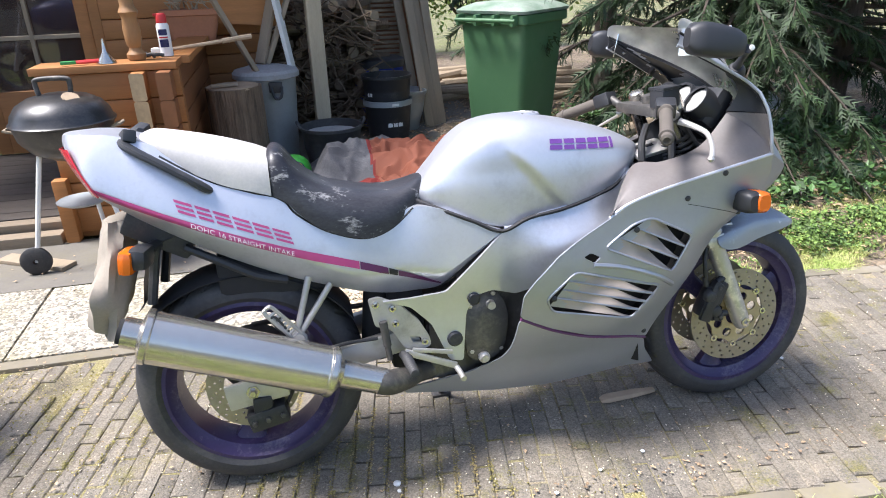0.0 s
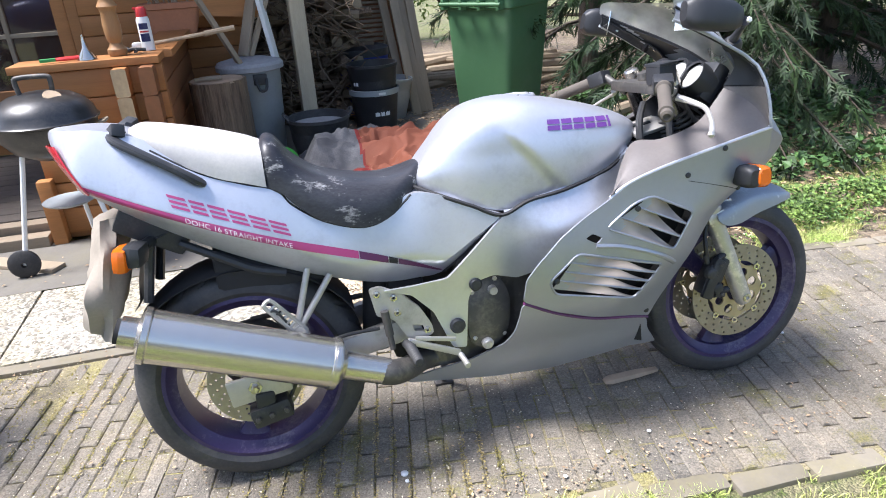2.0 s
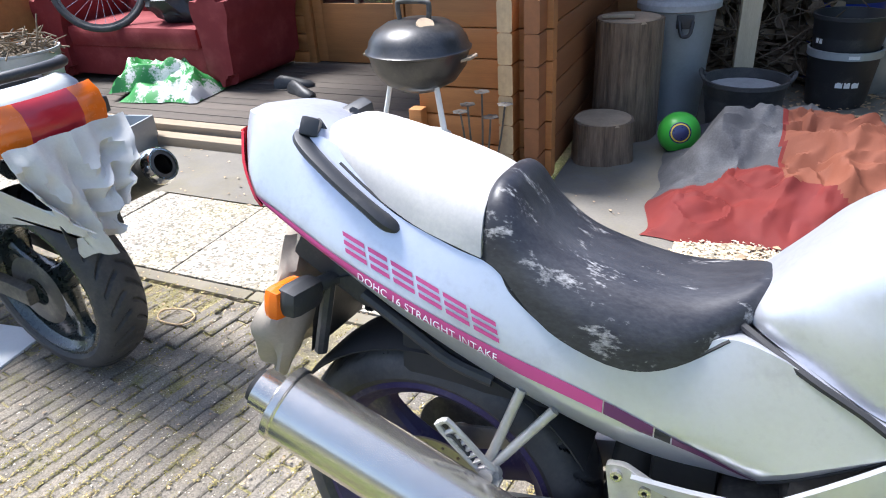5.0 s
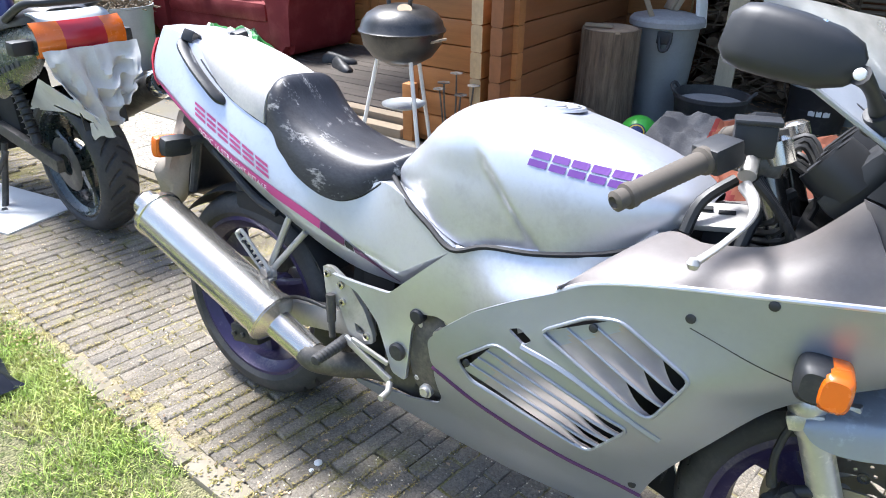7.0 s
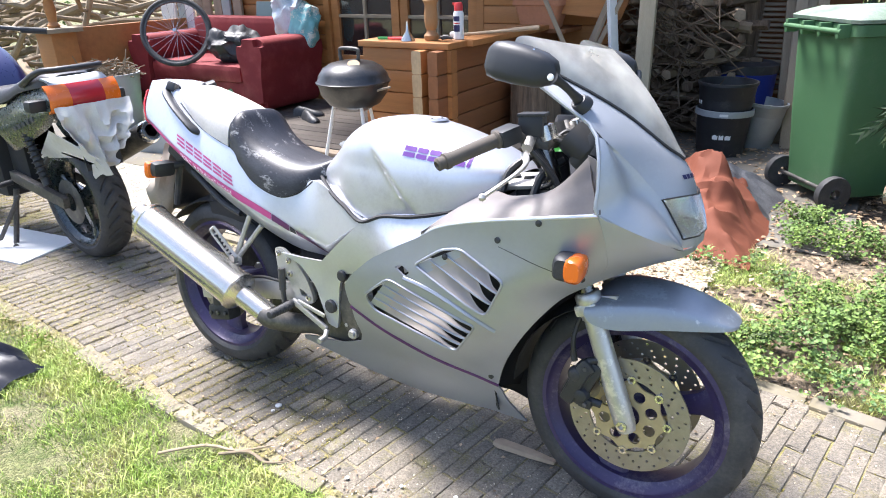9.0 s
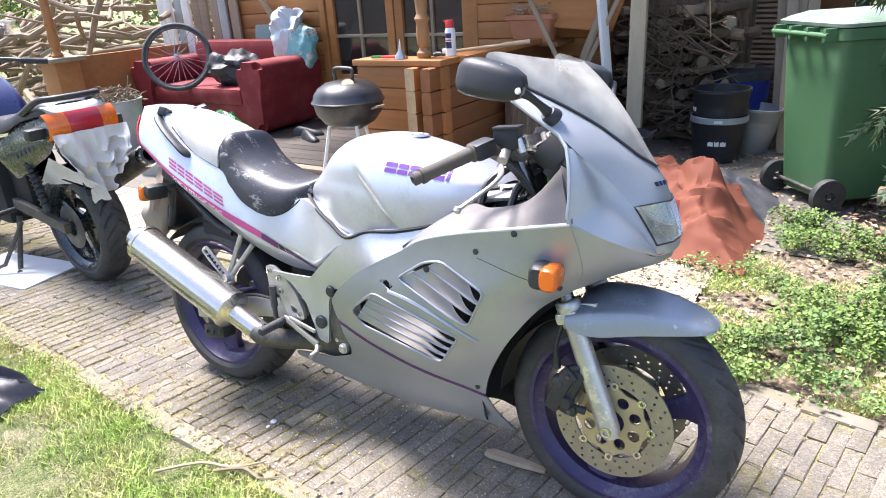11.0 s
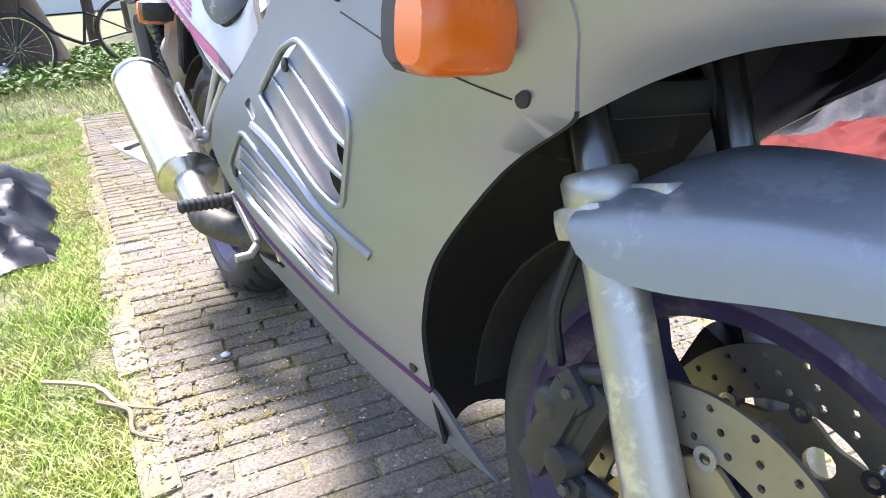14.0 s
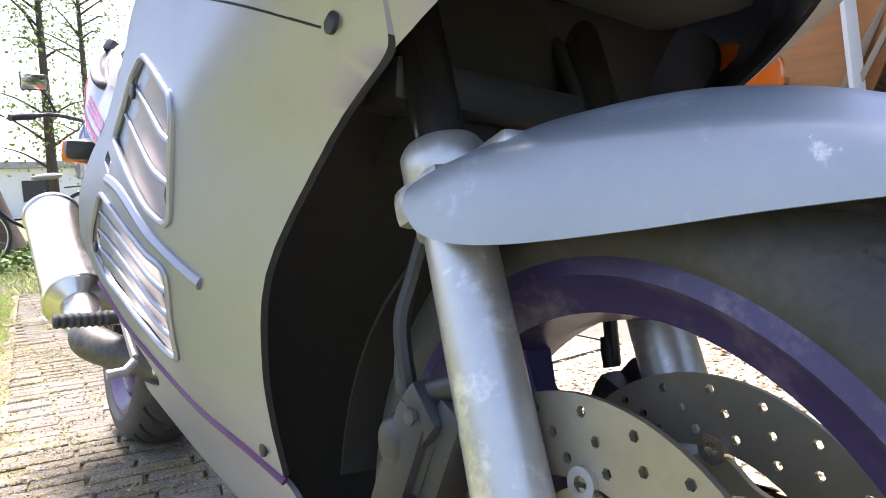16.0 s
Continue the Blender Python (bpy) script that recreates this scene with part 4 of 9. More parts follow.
    tube(bm, [(q.x, side * (q.y - 0.001), q.z - 0.001) for q in crease], 0.0045, 8)
    part("fairing_edge", bm, PAINT, bike)
    # front part of the dusty panel, up to the cockpit edge, and the black lining above it
    edge = spline([(1.362, 0.255, 0.818), (1.356, 0.250, 0.868), (1.350, 0.243, 0.915)], 5)
    deep = spline([(1.360, 0.252, 0.8185), (1.330, 0.205, 0.868), (1.296, 0.152, 0.917)], 5)
    bm = B()
    loft(bm, [[(c.lerp(i, j / 6).x + 0.008 * math.sin(math.pi * j / 6), side * c.lerp(i, j / 6).y, c.lerp(i, j / 6).z) for j in range(7)] for c, i in zip(edge, deep)])
    thicken(bm, 0.003)
    part("front_inner_panel", bm, PAINT_DUSTY, bike, "dusty inner fairing panel")
    edge = spline([(1.350, 0.243, 0.916), (1.336, 0.228, 0.961), (1.300, 0.215, 0.993), (1.226, 0.209, 1.036), (1.124, 0.188, 1.092)], 5)
    deep = spline([(1.298, 0.150, 0.919), (1.318, 0.165, 0.965), (1.300, 0.165, 1.005), (1.232, 0.182, 1.055), (1.126, 0.178, 1.112)], 5)
    bm = B()
    loft(bm, [[(c.lerp(i, j / 6).x + 0.014 * math.sin(math.pi * j / 6), side * (c.lerp(i, j / 6).y - 0.004), c.lerp(i, j / 6).z) for j in range(7)] for c, i in zip(edge, deep)])
    thicken(bm, 0.003)
    part("upper_inner_panel", bm, PLASTIC, bike, "black inner fairing lining")

# nose: centre line and screen gasket, then the ridge that runs up to the screen's rear corner, then the cockpit edge
INNER = smooth_table([(1.516, 0.0, 0.722), (1.514, 0.0, 0.748), (1.510, 0.0, 0.790), (1.497, 0.0, 0.838), (1.484, 0.0, 0.876), (1.460, 0.004, 0.910), (1.430, 0.034, 0.934), (1.392, 0.060, 0.966), (1.345, 0.088, 1.003),
                      (1.280, 0.134, 1.045), (1.200, 0.170, 1.085), (1.122, 0.188, 1.122)], 4)
RIDGE = smooth_table([(1.500, 0.086, 0.732), (1.498, 0.090, 0.754), (1.476, 0.104, 0.796), (1.450, 0.117, 0.838), (1.426, 0.134, 0.868), (1.402, 0.155, 0.898), (1.376, 0.180, 0.928), (1.350, 0.204, 0.956), (1.312, 0.2165, 0.990),
                      (1.256, 0.2155, 1.023), (1.190, 0.206, 1.060), (1.118, 0.190, 1.094)], 4)
OUTER = smooth_table([(1.503, 0.092, 0.729), (1.485, 0.146, 0.748), (1.456, 0.190, 0.768), (1.411, 0.226, 0.791), (1.362, 0.257, 0.818), (1.357, 0.253, 0.870), (1.349, 0.243, 0.925), (1.334, 0.227, 0.968)], 4)
TOP_EDGE = smooth_table([(1.264, 0.0, 1.136), (1.258, 0.030, 1.138), (1.240, 0.068, 1.141), (1.206, 0.116, 1.146), (1.165, 0.158, 1.153), (1.135, 0.180, 1.157), (1.119, 0.188, 1.150), (1.116, 0.189, 1.128)], 4)
LAMP_LOW, LAMP_TOP = 4, 12


def bulge_row(p, q, amount, n=12):
    """Points from p to q, bowed forwards and upwards."""
    p, q = Vector(p), Vector(q)
    out = []
    for i in range(n + 1):
        t = i / n
        out.append(p.lerp(q, t) + Vector((0.85, 0.15, 0.30)) * amount * math.sin(math.pi * t) * (1 - 0.25 * t))
    return out


def bulb_row(k):
    a = INNER[k]
    swell = 0.010 * step01(24, 6, k) + 0.006
    return bulge_row(a, RIDGE[k], swell)


def mirrored(rows, side):
    return [[(p[0], side * p[1], p[2]) for p in r] for r in rows]


def nose_point(z, y, out=0.0):
    """A point on the front of the nose at a height and a distance from the centre."""
    k = min(range(24), key=lambda i: abs(INNER[i][2] - z))
    row = bulb_row(k)
    q = min(row, key=lambda p: abs(p.y - abs(y)))
    t = (abs(y) - q.y)
    return Vector((q.x - 0.35 * t + out, y, z))


nose = None
for side in (1, -1):
    bm = B()
    rows = [bulb_row(k) for k in range(len(INNER))]
    loft(bm, mirrored(rows[:LAMP_LOW + 1], side))
    loft(bm, mirrored(rows[LAMP_TOP:], side))
    flat = []
    for k in range(len(OUTER)):
        row = []
        for i in range(9):
            t = i / 8
            q = Vector(RIDGE[k]).lerp(Vector(OUTER[k]), t)
            dip = -0.010 * math.sin(math.pi * min(1.0, t * 2.2)) * step01(0, 5, k) * (1 if t < 0.4545 else 0) + 0.008 * math.sin(math.pi * t)
            row.append(q + Vector((0.75, 0.55, 0.2)) * dip)
        flat.append(row)
    loft(bm, mirrored(flat, side))
    under = smooth_table([(1.350, 0.2535, 0.815, 1.364, 0.2335, 0.758, 1.366, 0.198, 0.698, 1.333, 0.159, 0.637), (1.362, 0.256, 0.818, 1.377, 0.235, 0.760, 1.380, 0.199, 0.700, 1.345, 0.159, 0.640), (1.411, 0.226, 0.791, 1.417, 0.206, 0.745, 1.412, 0.178, 0.698, 1.395, 0.150, 0.668),
                          (1.456, 0.190, 0.768, 1.458, 0.173, 0.737, 1.452, 0.150, 0.706, 1.440, 0.125, 0.689), (1.485, 0.146, 0.748, 1.486, 0.132, 0.727, 1.486, 0.112, 0.710, 1.478, 0.085, 0.699),
                          (1.503, 0.092, 0.729, 1.503, 0.081, 0.716, 1.500, 0.066, 0.706, 1.492, 0.045, 0.701), (1.516, 0.0, 0.722, 1.515, 0.0, 0.714, 1.511, 0.0, 0.707, 1.504, 0.0, 0.703)], 4)
    loft(bm, mirrored([[(u.x, u.y, u.z) for u in spline([r[0:3], r[3:6], r[6:9], r[9:12]], 4)] for r in under], side), mi=2)
    thicken(bm, 0.004)
    bmesh.ops.recalc_face_normals(bm, faces=bm.faces)
    bm.normal_update()
    for face in bm.faces:
        c = face.calc_center_median()
        if face.normal.y * side < -0.45 or (c.x < 1.33 and face.normal.x < -0.5) or face.normal.x < -0.75:
            face.material_index = 1
    half = part("nose_fairing", bm, [PAINT_SKY, PLASTIC, PAINT_SHADED], bike, "nose fairing with a ridge beside the headlamp, blue-grey for reflected sky", sharp=50)
    nose = nose or half
    bm = B()
    tube(bm, [(p[0], side * p[1], p[2]) for p in OUTER[16:] + RIDGE[32:]], 0.0042, 8)
    part("fairing_edge", bm, PAINT_SKY, half)
    bm = B()
    tube(bm, [(p[0] + 0.001, side * p[1], p[2] + 0.002) for p in INNER[20:]], 0.0036, 6)
    part("screen_gasket", bm, SEAM, half)
    for k in (24, 34, 41):
        bm = B()
        p = Vector(RIDGE[k]).lerp(Vector(INNER[k]), 0.3)
        disc_bolt(bm, (p.x, side * (p.y - 0.006), p.z), (0, -side, 0.3), 0.006, 0.004, 10)
        part("screw", bm, STEEL, half)

# windscreen, swept back to two rounded rear corners
bm = B()
low = INNER[20:]
n_ = len(low) - 1
rows = []
for i in range(-24, 25):
    f = abs(i) / 24
    j = f * n_
    g = Vector(low[min(n_ - 1, int(j))]).lerp(Vector(low[min(n_, int(j) + 1)]), j - min(n_ - 1, int(j)))
    g.y = max(0.0, g.y - 0.004 * (1 - f))
    j = f * (len(TOP_EDGE) - 1)
    e = Vector(TOP_EDGE[min(len(TOP_EDGE) - 2, int(j))]).lerp(Vector(TOP_EDGE[min(len(TOP_EDGE) - 1, int(j) + 1)]), j - min(len(TOP_EDGE) - 2, int(j)))
    row = []
    for k in range(13):
        t = k / 12
        p = g.lerp(e, t) + Vector((0.66, 0.25 * f, 0.62)) * 0.068 * t * (1 - t) * (1 - f ** 2)
        row.append((p.x + 0.002, math.copysign(p.y, i) if i else 0.0, p.z))
    rows.append(row)
loft(bm, rows)
screen = part("windscreen", bm, SCREEN, bike, "dusty scuffed clear windscreen")
screen.visible_shadow = False
# Added sheet keeps sun that passes the screen off the mudguard.
bm = B()
loft(bm, [[(x, w * (i / 6 - 1), z + 0.015 * math.cos(math.pi * (i / 12 - 0.5))) for i in range(13)] for x, z, w in ((1.225, 0.840, 0.135), (1.290, 0.812, 0.175), (1.360, 0.775, 0.205), (1.430, 0.738, 0.150), (1.490, 0.718, 0.080))])
thicken(bm, 0.004)
part("nose_tray", bm, BLACKBOX, bike, "black plastic sheet added inside the nose to block the sun")

# headlamp: clear fluted glass before a bright reflector
def lamp_rows(out, sink=0.0):
    rows = []
    for k in range(LAMP_LOW, LAMP_TOP + 1):
        r = bulb_row(k)
        full = [Vector((p.x, -p.y, p.z)) for p in r[:0:-1]] + r
        rows.append([p + Vector((out - sink * math.sin(math.pi * i / (len(full) - 1)) * math.sin(math.pi * (k - LAMP_LOW) / (LAMP_TOP - LAMP_LOW)), 0, 0)) for i, p in enumerate(full)])
    return rows


bm = B()
dense_rows = []
for r in lamp_rows(0.003):
    line = spline(r, 5)
    dense_rows.append([p + Vector((0.0016 * (i % 2), 0, 0)) for i, p in enumerate(line)])
loft(bm, dense_rows)
headlamp = part("headlamp", bm, LAMP_GLASS, bike, "wide clear headlamp with fluted glass", sharp=10)
headlamp.visible_shadow = False
bm = B()
loft(bm, lamp_rows(-0.0030, 0.034))
part("reflector", bm, LENS, headlamp, "bright silvered reflector")
bm = B()
rows = lamp_rows(0.003)
ring = rows[0] + [r[-1] for r in rows[1:]] + rows[-1][::-1][1:] + [r[0] for r in rows[::-1][1:]]
tube(bm, ring, 0.0019, 6, caps=False)
part("headlamp_gasket", bm, SEAM, headlamp)
# front indicators
def blinker(bm, cx, cz, side, depth, high, ys):
    """A rounded lamp body that sticks out sideways; ys gives distance and size."""
    rows = []
    for y, k in ys:
        row = []
        for i in range(20):
            a = 2 * math.pi * i / 20
            cc, ss = math.cos(a), math.sin(a)
            row.append((cx + depth * k * math.copysign(abs(cc) ** 0.6, cc) + 0.10 * (y - 0.2), side * y, cz + high * k * math.copysign(abs(ss) ** 0.6, ss)))
        rows.append(row)
    loft(bm, rows, closed=True, caps=True)


for side in (-1, 1):
    bm = B()
    lathe(bm, [(0, 0), (0.034, 0.0), (0.032, 0.012), (0.022, 0.020), (0, 0.020)], axis_m((1.306, side * 0.180, 0.697), (0.05, side, 0)), 24)
    blinker(bm, 1.300, 0.695, side, 0.026, 0.029, ((0.190, 0.75), (0.205, 0.85), (0.235, 0.98), (0.262, 1.0), (0.276, 0.92), (0.283, 0.7)))
    ind = part("front_indicator", bm, PLASTIC, bike, "black indicator with amber lens")
    bm = B()
    blinker(bm, 1.322, 0.695, side, 0.021, 0.0275, ((0.212, 0.7), (0.218, 0.95), (0.235, 1.02), (0.268, 1.03), (0.281, 0.96), (0.287, 0.75)))
    part("lens", bm, AMBER, ind, "amber lens")

# front mudguard
bm = B()
MUD = smooth_table([  # x, z_top, z_low, w
    (1.314, 0.574, 0.546, 0.131), (1.332, 0.596, 0.530, 0.132), (1.362, 0.612, 0.523, 0.129), (1.405, 0.620, 0.524, 0.118), (1.470, 0.622, 0.534, 0.094), (1.535, 0.612, 0.545, 0.082), (1.590, 0.592, 0.553, 0.068), (1.622, 0.572, 0.556, 0.048), (1.634, 0.562, 0.556, 0.020)], 4)
rows = []
for x, zt, zl, w in MUD:
    half = [(1.0, 0.0), (0.995, 0.20), (0.975, 0.40), (0.935, 0.56), (0.905, 0.605), (0.84, 0.655), (0.70, 0.75), (0.52, 0.86), (0.30, 0.95), (0.0, 1.0)]
    row = [(x, -w * a, zl + (zt - zl) * h) for a, h in half] + [(x, w * a, zl + (zt - zl) * h) for a, h in reversed(half[:-1])]
    rows.append(row)
loft(bm, rows)
thicken(bm, 0.003)
part("front_mudguard", bm, MUDGUARD, bike, "blue-grey scuffed front mudguard")
bm = B()
rows = []
for k in range(9):   # rear half of the mudguard, behind the fork
    a = radians(118 + 62 * k / 8)
    rows.append([(1.43 + 0.305 * math.cos(a) * 1.0, -0.068 * math.cos(math.pi * i / 8), 0.29 + (0.305 - 0.03 * abs(math.cos(math.pi * i / 8)) ** 3) * math.sin(a)) for i in range(9)])
loft(bm, rows)
thicken(bm, 0.003)
part("rear_flap", bm, BLACKBOX, bike, "black plastic mudguard flap")

# fork
for side in (-1, 1):
    foot = Vector((1.432, side * 0.094, 0.285))
    bm = B()
    tube(bm, [foot - RAKE * 0.022, foot, foot + RAKE * 0.06, foot + RAKE * 0.12, foot + RAKE * 0.29], [0.021, 0.026, 0.0262, 0.0255, 0.0245], 22)
    lathe(bm, [(0.022, 0), (0.0285, 0.004), (0.0285, 0.040), (0.031, 0.044), (0.031, 0.062), (0.027, 0.068), (0.0, 0.068)], axis_m(foot + RAKE * 0.262, RAKE), 22)
    box(bm, foot + RAKE * 0.318 + Vector((0.042, -side * 0.010, 0.004)), (0.062, 0.020, 0.014), pose(0, 0, 0, 0, -14, side * 10), bevel=0.004)
    box(bm, foot + RAKE * 0.290 + Vector((-0.004, side * 0.002, 0.0)), (0.058, 0.056, 0.030), pose(0, 0, 0, 0, -22, 0), bevel=0.010)
    leg = part("fork_leg", bm, FORK, bike, "scuffed silver fork leg")
    bm = B()
    tube(bm, [foot + RAKE * 0.32, foot + RAKE * 0.69], 0.0195, 16)
    part("fork_tube", bm, TUBE_STEEL, leg, "dark chromed fork tube")
    bm = B()
    lathe(bm, [(0, 0), (0.013, 0), (0.013, 0.010), (0.006, 0.011), (0.006, 0.006), (0, 0.006)], axis_m(foot + Vector((0, side * 0.018, 0)), (0, side, 0)), 12)
    part("axle_nut", bm, STEEL, leg)
    # caliper and hose
    bm = B()
    c = Vector((1.312, side * 0.100, 0.362))
    box(bm, c, (0.050, 0.046, 0.100), pose(0, 0, 0, 0, 22, 0), bevel=0.014)
    for dz, rr in ((-0.027, 0.9), (0.022, 1.0)):
        lathe(bm, [(0, 0.007), (0.010, 0.007), (0.015, 0.005), (0.019 * rr, 0.0), (0.021, -0.012)], axis_m(c + Vector((0.004 - dz * 0.4, side * 0.024, dz)), (0, side, 0)), 18)
    box(bm, c + Vector((-0.002, side * 0.020, -0.002)), (0.036, 0.018, 0.112), pose(0, 0, 0, 0, 22, 0), bevel=0.008)
    box(bm, c + Vector((0.020, side * 0.014, 0.046)), (0.040, 0.026, 0.030), pose(0, 0, 0, 0, 40, 0), bevel=0.008)
    box(bm, c + Vector((0.026, side * 0.012, -0.046)), (0.034, 0.026, 0.026), pose(0, 0, 0, 0, 5, 0), bevel=0.007)
    box(bm, c + Vector((0.024, side * 0.004, 0.0)), (0.030, 0.030, 0.125), pose(0, 0, 0, 0, 22, 0), bevel=0.010)
    lathe(bm, [(0.0, 0.028), (0.006, 0.028), (0.008, 0.016), (0.008, 0.0)], axis_m(c + Vector((-0.014, side * 0.010, 0.052)), (-0.3, 0, 1)), 10)
    tube(bm, [c + Vector((0.02, side * 0.01, 0.06)), c + Vector((0.055, side * 0.004, 0.075))], 0.010, 10)
    tube(bm, [c + Vector((0.03, side * 0.01, -0.04)), c + Vector((0.062, side * 0.004, -0.045))], 0.010, 10)
    cal = part("brake_caliper", bm, PLASTIC, bike, "dirty black brake caliper")
    for dz, dx in ((0.046, 0.020), (-0.046, 0.028)):
        bm = B()
        disc_bolt(bm, c + Vector((dx, side * 0.026, dz)), (0, side, 0), 0.006, 0.006, 6)
        part("caliper_bolt", bm, DARKMETAL, cal)
    bm = B()
    tube(bm, [c + Vector((-0.012, side * 0.01, 0.055)), c + Vector((-0.022, side * 0.012, 0.10)), (1.292, side * 0.104, 0.50), (1.300, side * 0.095, 0.560), (1.27, side * 0.075, 0.66), (1.20, side * 0.06, 0.80)], 0.0065, 8, n=6)
    part("brake_hose", bm, CABLE, bike)

# exhaust
bm = B()
a, b = Vector((-0.215, -0.200, 0.525)), Vector((0.215, -0.185, 0.352))
d = (b - a).normalized()
L = (b - a).length
lathe(bm, [(0.030, -0.04), (0.036, -0.04), (0.036, -0.005), (0.050, 0), (0.062, 0.006), (0.064, 0.02), (0.062, 0.022), (0.062, L - 0.03), (0.064, L - 0.028), (0.062, L - 0.008), (0.036, L + 0.01), (0.034, L + 0.125), (0, L + 0.125)], axis_m(a, d), 36)
muffler = part("muffler", bm, STEEL, bike, "brushed steel silencer")
for h in (0.012, L - 0.018):
    bm = B()
    lathe(bm, [(0.0625, h - 0.008), (0.0655, h - 0.006), (0.0655, h + 0.006), (0.0625, h + 0.008)], axis_m(a, d), 36)
    part("band", bm, STEEL, muffler)
bm = B()
lathe(bm, [(0.0, 0.0), (0.029, 0.0), (0.029, -0.03)], axis_m(a - d * 0.02, d), 24)
part("outlet", bm, BLACKBOX, muffler)
bm = B()
tube(bm, [b + d * 0.105, b + d * 0.140, (0.395, -0.135, 0.282), (0.440, -0.085, 0.270), (0.52, -0.05, 0.258)], [0.0335, 0.033, 0.031, 0.029, 0.028], 18, n=5)
part("exhaust_pipe", bm, DARKMETAL, bike, "sooty steel exhaust pipe")

# frame cover below the tank
COVER = rounded([(0.668, 0.658), (0.742, 0.684), (0.839, 0.700), (0.971, 0.733), (1.045, 0.786), (1.040, 0.720), (0.980, 0.650), (0.880, 0.585), (0.764, 0.500), (0.706, 0.480), (0.640, 0.500), (0.590, 0.488), (0.570, 0.440), (0.558, 0.300), (0.520, 0.308),
                 (0.475, 0.420), (0.420, 0.480), (0.345, 0.506), (0.423, 0.506), (0.515, 0.512)], 0.01)


COVER_W = smooth_table([(0.28, 0.120), (0.40, 0.124), (0.47, 0.131), (0.53, 0.146), (0.60, 0.154), (0.66, 0.153), (0.72, 0.146), (0.80, 0.130)], 4)


def cover_w(x, z):
    w = lerp_table(COVER_W, z)[0]
    return w + 0.040 * step01(0.68, 0.86, x) * step01(0.70, 0.60, z) - 0.012 * step01(0.92, 1.04, x)


for side in (-1, 1):
    bm = B()
    panel(bm, COVER, cover_w, 0.01, step=0.018, side=side)
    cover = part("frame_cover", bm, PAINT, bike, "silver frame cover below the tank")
    for p, r in (((0.536, 0.370), 0.021), ((0.590, 0.482), 0.017)):
        bm = B()
        lathe(bm, [(0, 0.010), (r * 0.8, 0.009), (r, 0.005), (r, -0.01), (0, -0.01)], axis_m((p[0], side * (cover_w(*p) + 0.002), p[1]), (0, side, 0)), 24)
        part("frame_plug", bm, PLASTIC, cover, "round black plug")
    bm = B()
    rows = []
    for i in range(22):
        x = 0.675 + 0.365 * i / 21
        zc = lerp_table([(0.66, 0.655), (0.742, 0.682), (0.839, 0.698), (0.971, 0.731), (1.045, 0.782)], x)[0]
        zl, wl, zt = lerp_table(TANK, x)
        a = Vector((x, side * (cover_w(x, zc) - 0.001), zc - 0.002))
        b = Vector((x, side * (wl - 0.004), zl + 0.004))
        rows.append([a, a.lerp(b, 0.2) + Vector((0, 0, 0.005)), a.lerp(b, 0.6) + Vector((0, 0, 0.004)), b])
    loft(bm, rows)
    part("cover_lip", bm, PAINT, cover)
    bm = B()
    tube(bm, [(p.x, side * (p.y + 0.001), p.z) for p in spline([(0.462, 0.075, 0.748), (0.535, 0.118, 0.718), (0.600, 0.136, 0.690), (0.668, 0.150, 0.661), (0.742, 0.150, 0.688), (0.839, 0.150, 0.703), (0.940, 0.138, 0.728), (1.000, 0.126, 0.752), (1.060, 0.096, 0.793)], 6)], 0.0058, 6)
    part("tank_seam", bm, SEAM, tank)
    bm = B()
    tube(bm, [(p.x, side * (tail_w(p.x, p.z) + 0.001), p.z) for p in spline([(0.517, 0, 0.514), (0.600, 0, 0.592), (0.668, 0, 0.655)], 6)], 0.003, 6)
    part("panel_seam", bm, SEAM, tail)
    bm = B()
    tube(bm, [(p.x, side * (tail_w(p.x, p.z) - 0.002), p.z - 0.001) for p in spline([(-0.13, 0, 0.915), (-0.03, 0, 0.850), (0.06, 0, 0.815), (0.128, 0, 0.792), (0.16, 0, 0.752), (0.23, 0, 0.702), (0.32, 0, 0.674), (0.39, 0, 0.690), (0.45, 0, 0.735)], 6)], 0.0035, 6)
    part("seat_seam", bm, SEAM, tail)

# engine and dark inner parts
bm = B()
box(bm, (0.76, 0, 0.42), (0.42, 0.19, 0.36), bevel=0.02)
box(bm, (0.60, 0, 0.36), (0.26, 0.19, 0.24), bevel=0.02)
engine = part("engine", bm, DARKMETAL, bike, "dirty dark engine block")
bm = B()
ENG = rounded([(0.575, 0.465), (0.640, 0.500), (0.675, 0.470), (0.690, 0.420), (0.680, 0.330), (0.660, 0.295), (0.610, 0.282), (0.575, 0.300), (0.562, 0.380)], 0.02)
panel(bm, ENG, lambda x, z: 0.108 + 0.014 * step01(0.11, 0.04, math.hypot(x - 0.63, z - 0.385)), 0.03, step=0.014)
clutch = part("engine_cover", bm, DARKMETAL, engine, "dark brown engine side cover")
for p in ((0.585, 0.450), (0.650, 0.480), (0.680, 0.400), (0.668, 0.318), (0.585, 0.318), (0.570, 0.385)):
    bm = B()
    disc_bolt(bm, (p[0], -0.109, p[1]), (0, -1, 0), 0.007, 0.007, 6)
    part("cover_bolt", bm, ALU, clutch)
bm = B()
lathe(bm, [(0, 0.02), (0.010, 0.02), (0.012, 0.014), (0.016, 0.012), (0.016, 0), (0, 0)], axis_m((0.617, -0.112, 0.300), (0, -1, 0)), 16)
part("filler_cap", bm, ALU, clutch)
bm = B()
lathe(bm, [(0, 0.018), (0.011, 0.018), (0.013, 0.0), (0, 0)], axis_m((0.640, -0.114, 0.452), (0, -1, 0)), 16)
part("oil_plug", bm, ALU, clutch)
